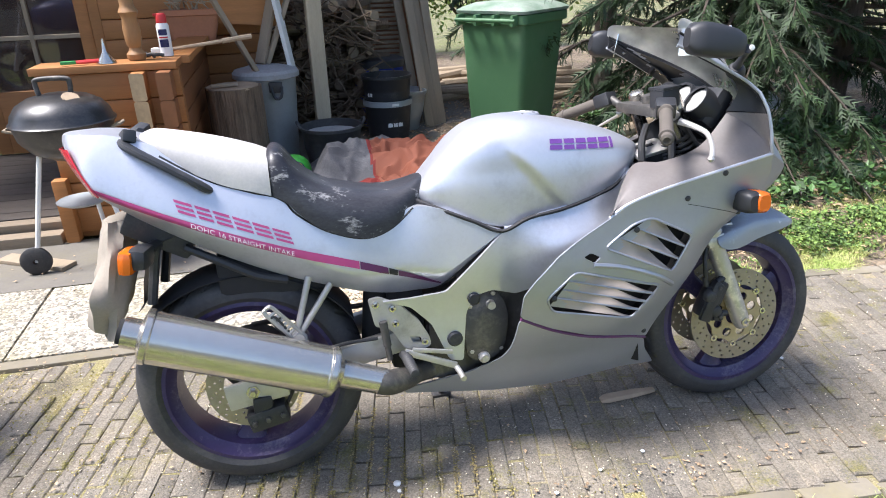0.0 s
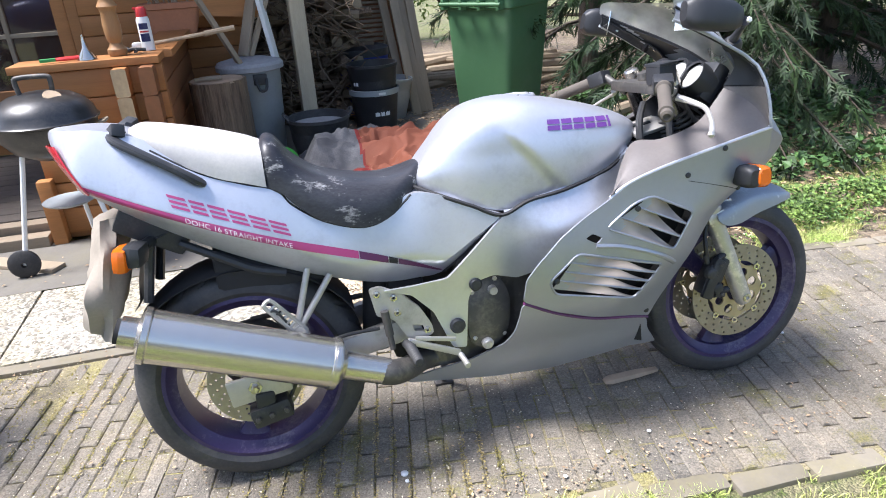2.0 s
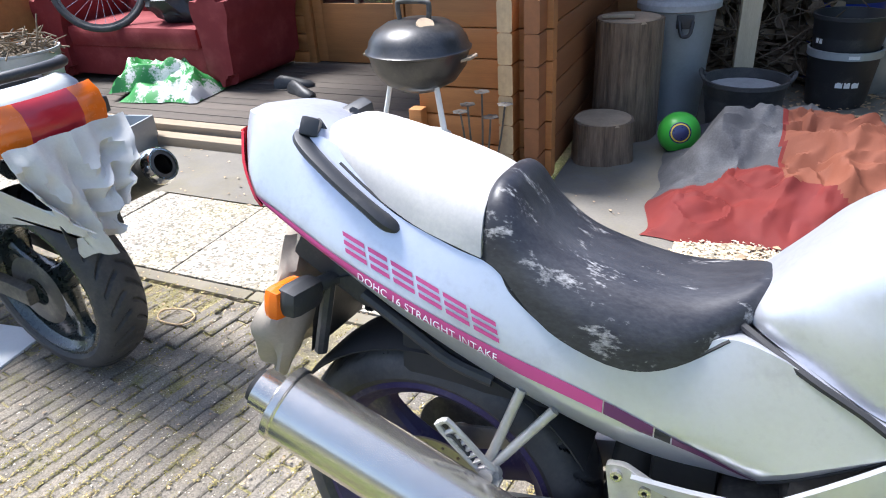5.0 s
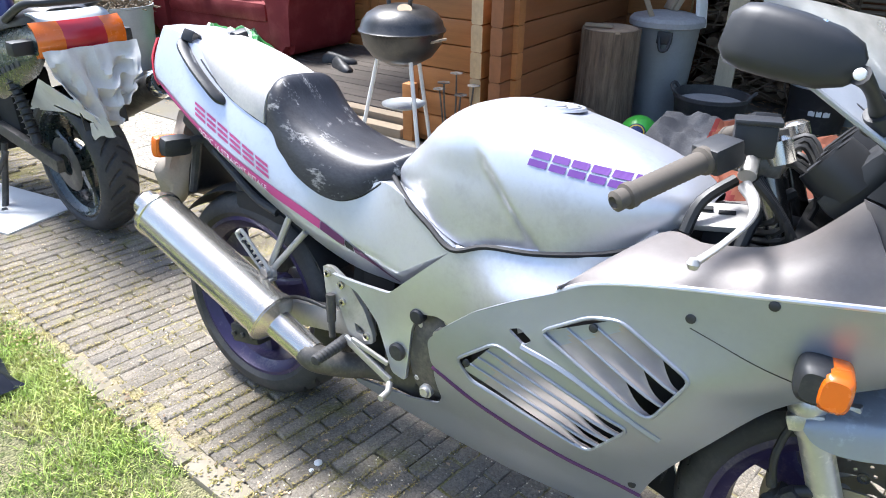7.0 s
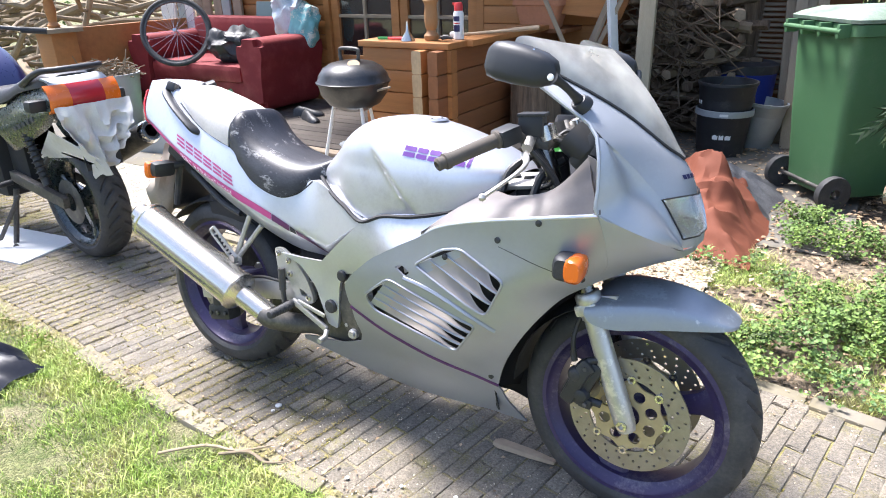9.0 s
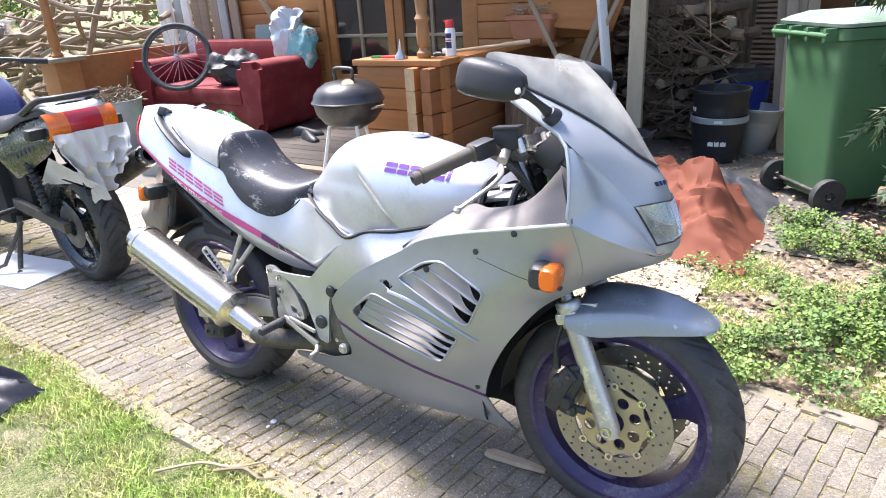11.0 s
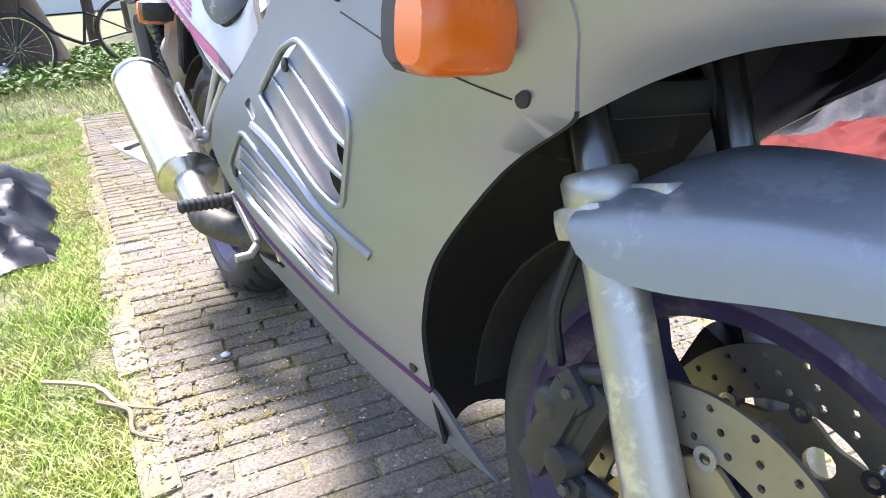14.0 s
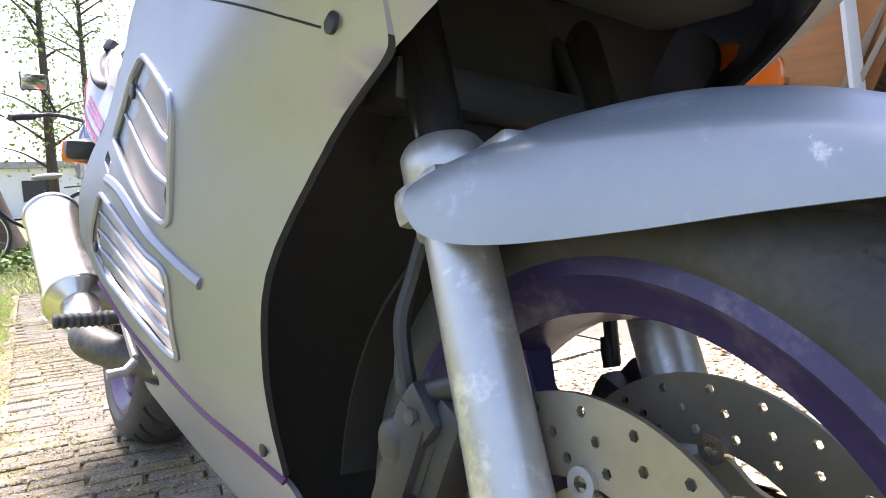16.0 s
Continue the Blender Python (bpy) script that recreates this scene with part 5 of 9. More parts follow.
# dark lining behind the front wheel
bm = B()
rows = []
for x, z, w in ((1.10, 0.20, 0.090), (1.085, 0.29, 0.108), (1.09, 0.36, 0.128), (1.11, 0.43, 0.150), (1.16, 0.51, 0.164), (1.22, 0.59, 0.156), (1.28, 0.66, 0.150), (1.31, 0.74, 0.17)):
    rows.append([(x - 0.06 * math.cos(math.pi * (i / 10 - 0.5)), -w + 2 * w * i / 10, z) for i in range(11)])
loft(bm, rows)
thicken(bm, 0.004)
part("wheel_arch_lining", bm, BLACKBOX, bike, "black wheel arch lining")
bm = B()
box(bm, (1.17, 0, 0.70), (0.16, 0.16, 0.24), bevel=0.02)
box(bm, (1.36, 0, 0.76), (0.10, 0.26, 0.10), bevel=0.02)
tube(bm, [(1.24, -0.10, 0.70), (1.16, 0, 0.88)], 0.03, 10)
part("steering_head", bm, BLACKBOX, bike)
bm = B()
box(bm, (1.245, 0, 0.640), (0.07, 0.24, 0.035), bevel=0.01)
part("lower_yoke", bm, PLASTIC, bike)
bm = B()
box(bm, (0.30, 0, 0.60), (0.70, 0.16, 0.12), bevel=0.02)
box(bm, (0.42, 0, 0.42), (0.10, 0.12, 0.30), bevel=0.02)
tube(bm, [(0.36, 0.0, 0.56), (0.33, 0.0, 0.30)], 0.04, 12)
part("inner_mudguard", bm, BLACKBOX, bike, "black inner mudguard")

# swingarm and rear brake
for side in (-1, 1):
    bm = B()
    box(bm, (0.215, side * 0.098, 0.345), (0.46, 0.030, 0.062), pose(0, 0, 0, 0, -10.5, 0), bevel=0.006)
    arm = part("swingarm", bm, ALU, bike, "grey aluminium swingarm")
    bm = B()
    box(bm, (0.01, side * 0.112, 0.298), (0.155, 0.014, 0.070), pose(0, 0, 0, 0, -8, 0), bevel=0.005)
    part("axle_plate", bm, ALU, arm)
    bm = B()
    lathe(bm, [(0, 0.016), (0.008, 0.016), (0.011, 0.013), (0.011, 0.004), (0.018, 0.004), (0.018, 0), (0, 0)], axis_m((0.0, side * 0.119, 0.300), (0, side, 0)), 6)
    part("axle_nut", bm, STEEL, arm)
bm = B()
box(bm, (0.030, -0.105, 0.222), (0.105, 0.055, 0.055), pose(0, 0, 0, 0, -12, 0), bevel=0.012)
box(bm, (0.020, -0.112, 0.258), (0.05, 0.03, 0.05), bevel=0.01)
rear_cal = part("rear_caliper", bm, PLASTIC, bike, "black rear brake caliper")
for dx in (-0.035, 0.0, 0.038):
    bm = B()
    disc_bolt(bm, (0.03 + dx, -0.132, 0.222 + dx * 0.2), (0, -1, 0), 0.008, 0.008, 6)
    part("caliper_bolt", bm, DARKMETAL, rear_cal)
bm = B()
tube(bm, [(0.075, -0.10, 0.235), (0.14, -0.105, 0.345), (0.22, -0.115, 0.392), (0.33, -0.12, 0.40)], 0.005, 8, n=6)
part("rear_brake_hose", bm, CABLE, bike)

# chain side
bm = B()
lathe(bm, [(0.040, -0.003), (0.098, -0.003), (0.104, 0.0), (0.098, 0.003), (0.040, 0.003)], axis_m((0.0, 0.092, 0.300), (0, 1, 0)), 44, closed=True)
part("sprocket", bm, DARKMETAL, bike, "dirty rear sprocket")
for dz, dz2 in ((0.101, 0.036), (-0.101, -0.036)):
    bm = B()
    tube(bm, [(0.0, 0.092, 0.300 + dz), (0.20, 0.092, 0.345 + (dz + dz2) / 2), (0.46, 0.092, 0.385 + dz2)], 0.0085, 6)
    part("chain", bm, DARKMETAL, bike)
# Added band darkens the view through the upper rear wheel.
bm = B()
rows = []
for k in range(15):
    a = radians(30 + 110 * k / 14)
    rows.append([(0.318 * math.cos(a), 0.085 * (i / 6 - 1), 0.30 + (0.318 - 0.018 * abs(i / 6 - 1) ** 3) * math.sin(a)) for i in range(13)])
loft(bm, rows)
thicken(bm, 0.003)
part("rear_hugger", bm, BLACKBOX, bike, "added black band over the rear tyre that darkens the wheel gap")
# footrest plate, pedal and pegs
PLATE = rounded([(0.312, 0.512), (0.340, 0.516), (0.392, 0.490), (0.440, 0.440), (0.466, 0.390), (0.470, 0.365), (0.440, 0.352), (0.400, 0.362), (0.368, 0.420), (0.325, 0.438)], 0.008)
for side in (-1, 1):
    bm = B()
    panel(bm, PLATE, lambda x, z: 0.130, 0.012, step=0.02, side=side, holes=(rounded([(0.412, 0.400), (0.442, 0.392), (0.447, 0.374), (0.420, 0.378)], 0.005),))
    plate = part("footrest_plate", bm, ALU, bike, "grey aluminium footrest plate")
    for p in ((0.372, 0.482), (0.378, 0.440), (0.452, 0.378), (0.330, 0.498)):
        bm = B()
        lathe(bm, [(0.004, 0.004), (0.004, 0.007), (0.009, 0.006), (0.009, 0), (0, 0)], axis_m((p[0], side * 0.130, p[1]), (0, side, 0)), 12)
        part("plate_bolt", bm, STEEL, plate)
    bm = B()
    tube(bm, [(0.392, side * 0.135, 0.352), (0.398, side * 0.165, 0.350)], 0.013, 10)
    lathe(bm, [(0.0, -0.002)] + [((0.0152 if k % 2 else 0.0122) - 0.0001 * k, 0.0055 * k) for k in range(17)] + [(0.0, 0.090)], axis_m((0.398, side * 0.160, 0.350), (0.05, side, -0.03)), 12)
    part("footpeg", bm, RUBBER, plate, "black ribbed rubber footpeg")
    bm = B()
    box(bm, (0.464, side * 0.142, 0.330), (0.150, 0.010, 0.018), pose(0, 0, 0, 0, 24, 0), bevel=0.003)
    box(bm, (0.470, side * 0.142, 0.352), (0.11, 0.008, 0.012), pose(0, 0, 0, 0, 12, 0), bevel=0.003)
    tube(bm, [(0.532, side * 0.142, 0.296), (0.540, side * 0.158, 0.282), (0.541, side * 0.185, 0.279)], 0.008, 10)
    part("foot_pedal", bm, ALU, plate, "dull aluminium pedal")
    bm = B()
    tube(bm, [(0.345, side * 0.138, 0.452), (0.352, side * 0.140, 0.385)], 0.011, 10)
    tube(bm, [(0.352, side * 0.140, 0.385), (0.356, side * 0.140, 0.345)], 0.008, 10)
    part("master_cylinder", bm, DARKMETAL, plate)
    # pillion bracket of two tubes, with the folded peg
    bm = B()
    tube(bm, [(0.172, side * 0.098, 0.585), (0.135, side * 0.118, 0.470), (0.122, side * 0.120, 0.440)], 0.0085, 10)
    tube(bm, [(0.225, side * 0.098, 0.560), (0.150, side * 0.118, 0.462), (0.125, side * 0.120, 0.432)], 0.0085, 10)
    lathe(bm, [(0, 0.012), (0.016, 0.012), (0.018, 0), (0, 0)], axis_m((0.135, side * 0.122, 0.432), (0, side, 0)), 14)
    bracket = part("pillion_bracket", bm, ALU, bike, "pale aluminium pillion bracket")
    bm = B()
    p0, p1 = Vector((0.132, side * 0.136, 0.440)), Vector((0.070, side * 0.160, 0.527))
    o = Vector((0.81, 0.0, 0.58)) * 0.012
    tube(bm, [p0 + o, p1 + o, p1 + o * 0.3 + Vector((-0.006, 0, 0.008)), p1 - o * 0.3 + Vector((-0.006, 0, 0.008)), p1 - o, p0 - o], 0.0052, 8, n=3)
    for k in range(7):
        q = p0.lerp(p1, 0.12 + 0.13 * k)
        rung = B()
        tube(rung, [q - o, q + o], 0.0045, 6)
        part("rung", rung, ALU, bracket)
    lathe(bm, [(0, -0.02), (0.013, -0.02), (0.013, 0.012), (0, 0.012)], axis_m(p0, (0, side, 0)), 12)
    part("pillion_peg", bm, ALU, bracket, "folded ribbed pillion peg")
    bm = B()
    tube(bm, [(0.098, side * 0.135, 0.450), (0.072, side * 0.150, 0.495), (0.074, side * 0.16, 0.512), (0.086, side * 0.158, 0.505), (0.112, side * 0.14, 0.455)], 0.0035, 6, n=4)
    part("peg_guard", bm, PLASTIC, bracket)
bm = B()
box(bm, (0.14, -0.150, 0.425), (0.03, 0.05, 0.008), bevel=0.002)
part("silencer_hanger", bm, ALU, bike)
# dark subframe tube below the tail
for side in (-1, 1):
    bm = B()
    tube(bm, [(-0.11, side * 0.085, 0.690), (-0.02, side * 0.09, 0.640), (0.05, side * 0.09, 0.600), (0.12, side * 0.088, 0.580)], 0.011, 8, n=5)
    part("subframe_tube", bm, PLASTIC, bike)

# tail: lamp, rear mudguard, indicators, plate sack, grab rails
bm = B()
rows = []
for k in range(9):
    t = k / 8
    z = 0.944 - 0.106 * t
    x = -0.340 + 0.058 * t
    w = tail_w(x + 0.026, z) + 0.001
    rows.append([(x - 0.012 + 0.030 * abs(i / 8 - 1) ** 3, w * (i / 8 - 1), z) for i in range(17)])
loft(bm, rows)
thicken(bm, 0.004)
part("tail_lamp", bm, RED_LENS, bike, "red tail lamp")
bm = B()
box(bm, (-0.16, 0, 0.735), (0.17, 0.16, 0.09), pose(0, 0, 0, 0, 30, 0), bevel=0.015)
rows = []
for x, z, w in ((-0.13, 0.72, 0.085), (-0.19, 0.70, 0.085), (-0.215, 0.62, 0.09), (-0.225, 0.555, 0.09), (-0.245, 0.535, 0.08)):
    rows.append([(x, -w, z), (x, w, z)])
v = loft(bm, rows)
tube(bm, [(-0.175, -0.088, 0.70), (-0.205, -0.088, 0.56)], 0.012, 8)
tube(bm, [(-0.175, 0.088, 0.70), (-0.205, 0.088, 0.56)], 0.012, 8)
part("rear_mudguard", bm, PLASTIC, bike, "black plastic rear mudguard")
for side in (-1, 1):
    bm = B()
    tube(bm, [(-0.165, side * 0.06, 0.705), (-0.185, side * 0.105, 0.702)], 0.014, 12)
    box(bm, (-0.198, side * 0.140, 0.694), (0.046, 0.080, 0.054), pose(0, 0, 0, 0, 8, side * 8), bevel=0.021)
    ind = part("rear_indicator", bm, PLASTIC, bike, "black rear indicator with amber lens")
    bm = B()
    box(bm, (-0.223, side * 0.148, 0.690), (0.034, 0.074, 0.058), pose(0, 0, 0, 0, 8, side * 8), bevel=0.016)
    part("lens", bm, AMBER, ind, "amber lens")
    bm = B()
    pts = [(-0.186, side * 0.050, 0.958), (-0.200, side * 0.072, 0.948), (-0.190, side * 0.100, 0.938), (-0.130, side * 0.122, 0.902), (-0.070, side * 0.128, 0.862), (-0.040, side * 0.122, 0.838), (-0.032, side * 0.108, 0.832)]
    tube(bm, pts, [0.009, 0.011, 0.011, 0.010, 0.010, 0.011, 0.008], 10, n=6, flat=1.7)
    box(bm, (-0.196, side * 0.072, 0.958), (0.030, 0.052, 0.030), pose(0, 0, 0, side * 20, 14, side * -24), bevel=0.006)
    part("grab_rail", bm, PLASTIC, bike, "black grab rail")

# sack hung over the number plate
bm = B()
rows = []
for j in range(15):
    t = j / 14
    row = []
    for i in range(25):
        a = 2 * math.pi * i / 24
        r = 0.088 + 0.030 * math.sin(math.pi * t)
        fold = 0.015 * math.sin(4 * a + 5 * t) * (0.3 + t) + 0.022 * noise.noise((math.cos(a) * 2, math.sin(a) * 2, t * 4))
        x = -0.262 - 0.040 * t - 0.025 * t * t + (0.030 + 0.012 * math.sin(math.pi * t) + fold) * math.cos(a)
        y = (r + fold) * math.sin(a) * (0.72 + 0.35 * t)
        row.append((x, y, 0.765 - 0.262 * t + 0.028 * math.sin(2 * a + 1) * t))
    rows.append(row)
loft(bm, rows, closed=True, caps=True)
sack = solo("plate_sack", bm, SACK, "dirty beige cloth sack hung over the number plate", "sack", bike.matrix_world.copy())

# cockpit
bm = B()
box(bm, (1.150, 0, 0.925), (0.075, 0.235, 0.030), bevel=0.01)
lathe(bm, [(0, 0.03), (0.018, 0.03), (0.022, 0.0), (0, 0)], axis_m((1.16, 0, 0.935), (-0.3, 0, 1)), 18)
yoke = part("top_yoke", bm, DARKMETAL, bike, "dirty dark top yoke")
for side in (-1, 1):
    bm = B()
    lathe(bm, [(0, 0.02), (0.014, 0.02), (0.022, 0.014), (0.022, -0.02), (0, -0.02)], axis_m((1.212 - 0.04, side * 0.098, 0.95), RAKE), 18)
    part("fork_cap", bm, STEEL, yoke)
    bm = B()
    tube(bm, [(1.155, side * 0.098, 0.905), (1.118, side * 0.150, 0.945), (1.096, side * 0.189, 0.935)], 0.012, 12)
    bar = part("handlebar", bm, DARKMETAL, bike, "dusty clip-on handlebar")
    g0, g1 = Vector((1.096, side * 0.189, 0.935)), Vector((1.025, side * 0.317, 0.887))
    dd = (g1 - g0).normalized()
    LL = (g1 - g0).length
    bm = B()
    prof = [(0.0, -0.002), (0.0165, -0.002), (0.021, 0.0), (0.021, 0.008), (0.0160, 0.012)]
    for k in range(14):
        prof += [(0.0166, 0.014 + (LL - 0.040) * k / 13), (0.0158, 0.014 + (LL - 0.040) * (k + 0.5) / 13)]
    prof += [(0.0185, LL - 0.020), (0.0185, LL - 0.010), (0.014, LL - 0.008), (0.015, LL + 0.008), (0.009, LL + 0.012), (0.006, LL + 0.006), (0, LL + 0.006)]
    lathe(bm, prof, axis_m(g0, dd), 20)
    part("grip", bm, GRIP, bar, "dusty brown rubber grip")
    bm = B()
    box(bm, g0 - dd * 0.022, (0.050, 0.040, 0.055), axis_m((0, 0, 0), dd), bevel=0.008)
    part("switch_housing", bm, PLASTIC, bar)
    bm = B()
    tube(bm, [(1.150, side * 0.165, 0.905), (1.172, side * 0.200, 0.893), (1.178, side * 0.245, 0.880), (1.160, side * 0.295, 0.855), (1.140, side * 0.325, 0.834)], [0.010, 0.008, 0.0065, 0.006, 0.007], 10, n=5, flat=0.75)
    lathe(bm, [(0, -0.009), (0.006, -0.007), (0.009, 0), (0.006, 0.007), (0, 0.009)], Matrix.Translation((1.137, side * 0.328, 0.831)), 12)
    part("lever", bm, ALU, bar, "pale metal hand lever")
    # mirror, folded back
    bm = B()
    tube(bm, [(1.282, side * 0.196, 1.030), (1.272, side * 0.226, 1.050), (1.262, side * 0.258, 1.068), (1.252, side * 0.278, 1.078)], [0.013, 0.0085, 0.0085, 0.012], 10, n=4)
    lathe(bm, [(0, 0.014), (0.016, 0.012), (0.023, 0), (0.024, -0.008), (0, -0.008)], axis_m((1.283, side * 0.196, 1.026), (-0.3, side * 0.6, 0.6)), 18)
    stalk = part("mirror_stalk", bm, PLASTIC, bike)
    bm = B()
    lathe(bm, [(0, 0.004), (0.006, 0.003), (0.007, 0), (0, 0)], axis_m((1.252, side * 0.292, 1.080), (0, side, 0.1)), 12)
    part("pivot_screw", bm, WHITE, stalk, "pale pivot screw")
    bm = B()
    c0 = Vector((1.252, side * 0.262, 1.082))
    ax = Vector((-0.985, 0.0, 0.175)).normalized()
    up = Vector((0.175, side * -0.10, 0.98)).normalized()
    across = Vector((0, side, 0))
    rows = []
    for t, h0, h1, wd in ((0.0, -0.012, 0.014, 0.012), (0.010, -0.022, 0.028, 0.022), (0.035, -0.032, 0.038, 0.032), (0.080, -0.036, 0.043, 0.036), (0.120, -0.037, 0.043, 0.034), (0.142, -0.034, 0.038, 0.028), (0.156, -0.020, 0.024, 0.014)):
        row = []
        for i in range(24):
            a = 2 * math.pi * i / 24
            cc, ss = math.cos(a), math.sin(a)
            k = math.copysign(abs(ss) ** 0.6, ss)
            row.append(c0 + ax * t + up * ((h0 + h1) / 2 + (h1 - h0) / 2 * k) + across * (wd * math.copysign(abs(cc) ** 0.55, cc)))
        rows.append(row)
    loft(bm, rows, closed=True, caps=True)
    mirror = part("mirror_housing", bm, PLASTIC, stalk, "black folded mirror housing")
    bm = B()
    box(bm, c0 + ax * 0.085 + up * 0.003 - across * 0.037, (0.125, 0.003, 0.066), axis_m((0, 0, 0), up), bevel=0.001)
    part("mirror_glass", bm, CHROME, stalk)
bm = B()
box(bm, (1.139, -0.108, 0.962), (0.058, 0.052, 0.048), pose(0, 0, 0, 0, -4, 12), bevel=0.005)
res = part("brake_reservoir", bm, PLASTIC, bike, "black brake fluid reservoir")
bm = B()
box(bm, (1.139, -0.108, 0.988), (0.064, 0.058, 0.008), pose(0, 0, 0, 0, -4, 12), bevel=0.003)
part("lid", bm, PLASTIC, res)
bm = B()
tube(bm, [(1.142, -0.115, 0.94), (1.148, -0.150, 0.915)], 0.013, 12)
part("brake_pump", bm, ALU, res)
# instruments
bm = B()
box(bm, (1.285, 0.0, 0.925), (0.05, 0.27, 0.11), pose(0, 0, 0, 0, 35, 0), bevel=0.02)
clock = part("instrument_panel", bm, PLASTIC, bike, "black dusty instrument panel")
for y, r, dx in ((-0.098, 0.042, 0.0), (-0.015, 0.050, 0.0), (0.075, 0.048, 0.0)):
    bm = B()
    lathe(bm, [(r * 0.86, 0.018), (r, 0.020), (r * 1.05, 0.0), (r, -0.04)], axis_m((1.250 + dx, y, 0.940), (-0.80, 0, 0.60)), 28)
    pod = part("gauge", bm, PLASTIC, clock)
    bm = B()
    lathe(bm, [(0, 0.010), (r * 0.88, 0.010), (r * 0.88, 0.004), (0, 0.004)], axis_m((1.250 + dx, y, 0.940), (-0.80, 0, 0.60)), 28)
    part("dial", bm, DIAL, pod, "pale dusty dial face")
random.seed(4)
for k in range(9):
    y = -0.09 + 0.022 * k
    bm = B()
    tube(bm, [(1.14 + random.uniform(-0.03, 0.03), y, 0.92), (1.20, y * 0.8 + random.uniform(-0.02, 0.02), 0.93 + random.uniform(-0.02, 0.03)), (1.24, y * 0.6, 0.87), (1.20, y * 0.5, 0.78)], 0.005, 6, n=5)
    part("control_cable", bm, CABLE, bike)
for k in range(4):
    bm = B()
    tube(bm, [(1.16, -0.15 + 0.012 * k, 0.91), (1.20 + 0.01 * k, -0.13, 0.86 - 0.012 * k), (1.14, -0.06, 0.82 - 0.01 * k), (1.06, 0.0, 0.80)], 0.0055, 6, n=5)
    part("throttle_cable", bm, CABLE, bike)
bm = B()
box(bm, (1.125, -0.068, 0.826), (0.125, 0.060, 0.012), pose(0, 0, 0, 24, -8, 10), bevel=0.003)
frame_plate = part("frame_plate", bm, ALU, bike, "bare aluminium frame head with slots")
for k in range(3):
    bm = B()
    box(bm, (1.088 + 0.034 * k, -0.070 + 0.004 * k, 0.8335 - 0.0005 * k), (0.026, 0.010, 0.004), pose(0, 0, 0, 24, -8, 10), bevel=0.001)
    part("slot", bm, BLACKBOX, frame_plate)
for k, (x, y) in enumerate(((1.075, -0.115), (1.160, -0.122))):
    bm = B()
    tube(bm, [(x, y, 0.800), (x + 0.010, y + 0.020, 0.850), (x + 0.045, y + 0.060, 0.885)], 0.010, 8, n=4)
    part("hose", bm, CABLE, bike)

# tank cap
tcx, tcz = 0.770, lerp_table(TANK, 0.770)[2]
bm = B()
cm = axis_m((tcx, 0.01, tcz - 0.004), (-0.04, 0, 1))
lathe(bm, [(0, 0.0035), (0.020, 0.0035), (0.021, 0.0015), (0.038, 0.002), (0.039, 0.0035), (0.048, 0.0032), (0.0495, 0.001), (0.056, 0.0015), (0.060, -0.003), (0, -0.006)], cm, 36)
cap = part("tank_cap", bm, PAINT, bike, "silver flush tank cap")
for k in range(7):
    q = 2 * math.pi * k / 7
    bm = B()
    disc_bolt(bm, cm @ Vector((0.0435 * math.cos(q), 0.0435 * math.sin(q), 0.003)), cm.to_3x3() @ Vector((0, 0, 1)), 0.003, 0.002, 8)
    part("cap_screw", bm, STEEL, cap)
# side stand
bm = B()
tube(bm, [(0.56, 0.13, 0.22), (0.55, 0.19, 0.05)], 0.012, 10)
box(bm, (0.55, 0.197, 0.036), (0.06, 0.04, 0.01), pose(0, 0, 0, -LEAN_DEG * -1, 0, 0), bevel=0.003)
part("side_stand", bm, DARKMETAL, bike)


# ---- decals ----
def tail_at(x, z, out):
    return Vector((x, -(tail_w(x, z) + out), z))


def ribbon(bm, top, low, x0, x1, n, out=0.0020):
    rows = []
    for i in range(n + 1):
        x = x0 + (x1 - x0) * i / n
        zt, zb = lerp_table(top, x)[0], lerp_table(low, x)[0]
        rows.append([tail_at(x, zt + (zb - zt) * j / 6, out) for j in range(7)])
    loft(bm, rows)


ST = smooth_table([(-0.275, 0.857), (-0.104, 0.777), (0.121, 0.682), (0.379, 0.589), (0.512, 0.526)], 4)
SB = smooth_table([(-0.275, 0.840), (-0.104, 0.761), (0.121, 0.661), (0.379, 0.571), (0.512, 0.521)], 4)
for side in (-1, 1):
    bm = B()
    ribbon(bm, ST, SB, -0.275, 0.300, 40)
    if side > 0:
        bmesh.ops.scale(bm, vec=(1, -1, 1), verts=bm.verts)
    part("stripe", bm, MAGENTA, tail, "magenta stripe")
    bm = B()
    ribbon(bm, ST, SB, 0.302, 0.372, 8)
    ribbon(bm, ST, SB, 0.398, 0.512, 10)
    if side > 0:
        bmesh.ops.scale(bm, vec=(1, -1, 1), verts=bm.verts)
    part("stripe", bm, PLUM, tail, "dark plum stripe")
    bm = B()
    ribbon(bm, ST, SB, 0.374, 0.396, 3)
    if side > 0:
        bmesh.ops.scale(bm, vec=(1, -1, 1), verts=bm.verts)
    part("stripe_gap", bm, SEAM, tail)


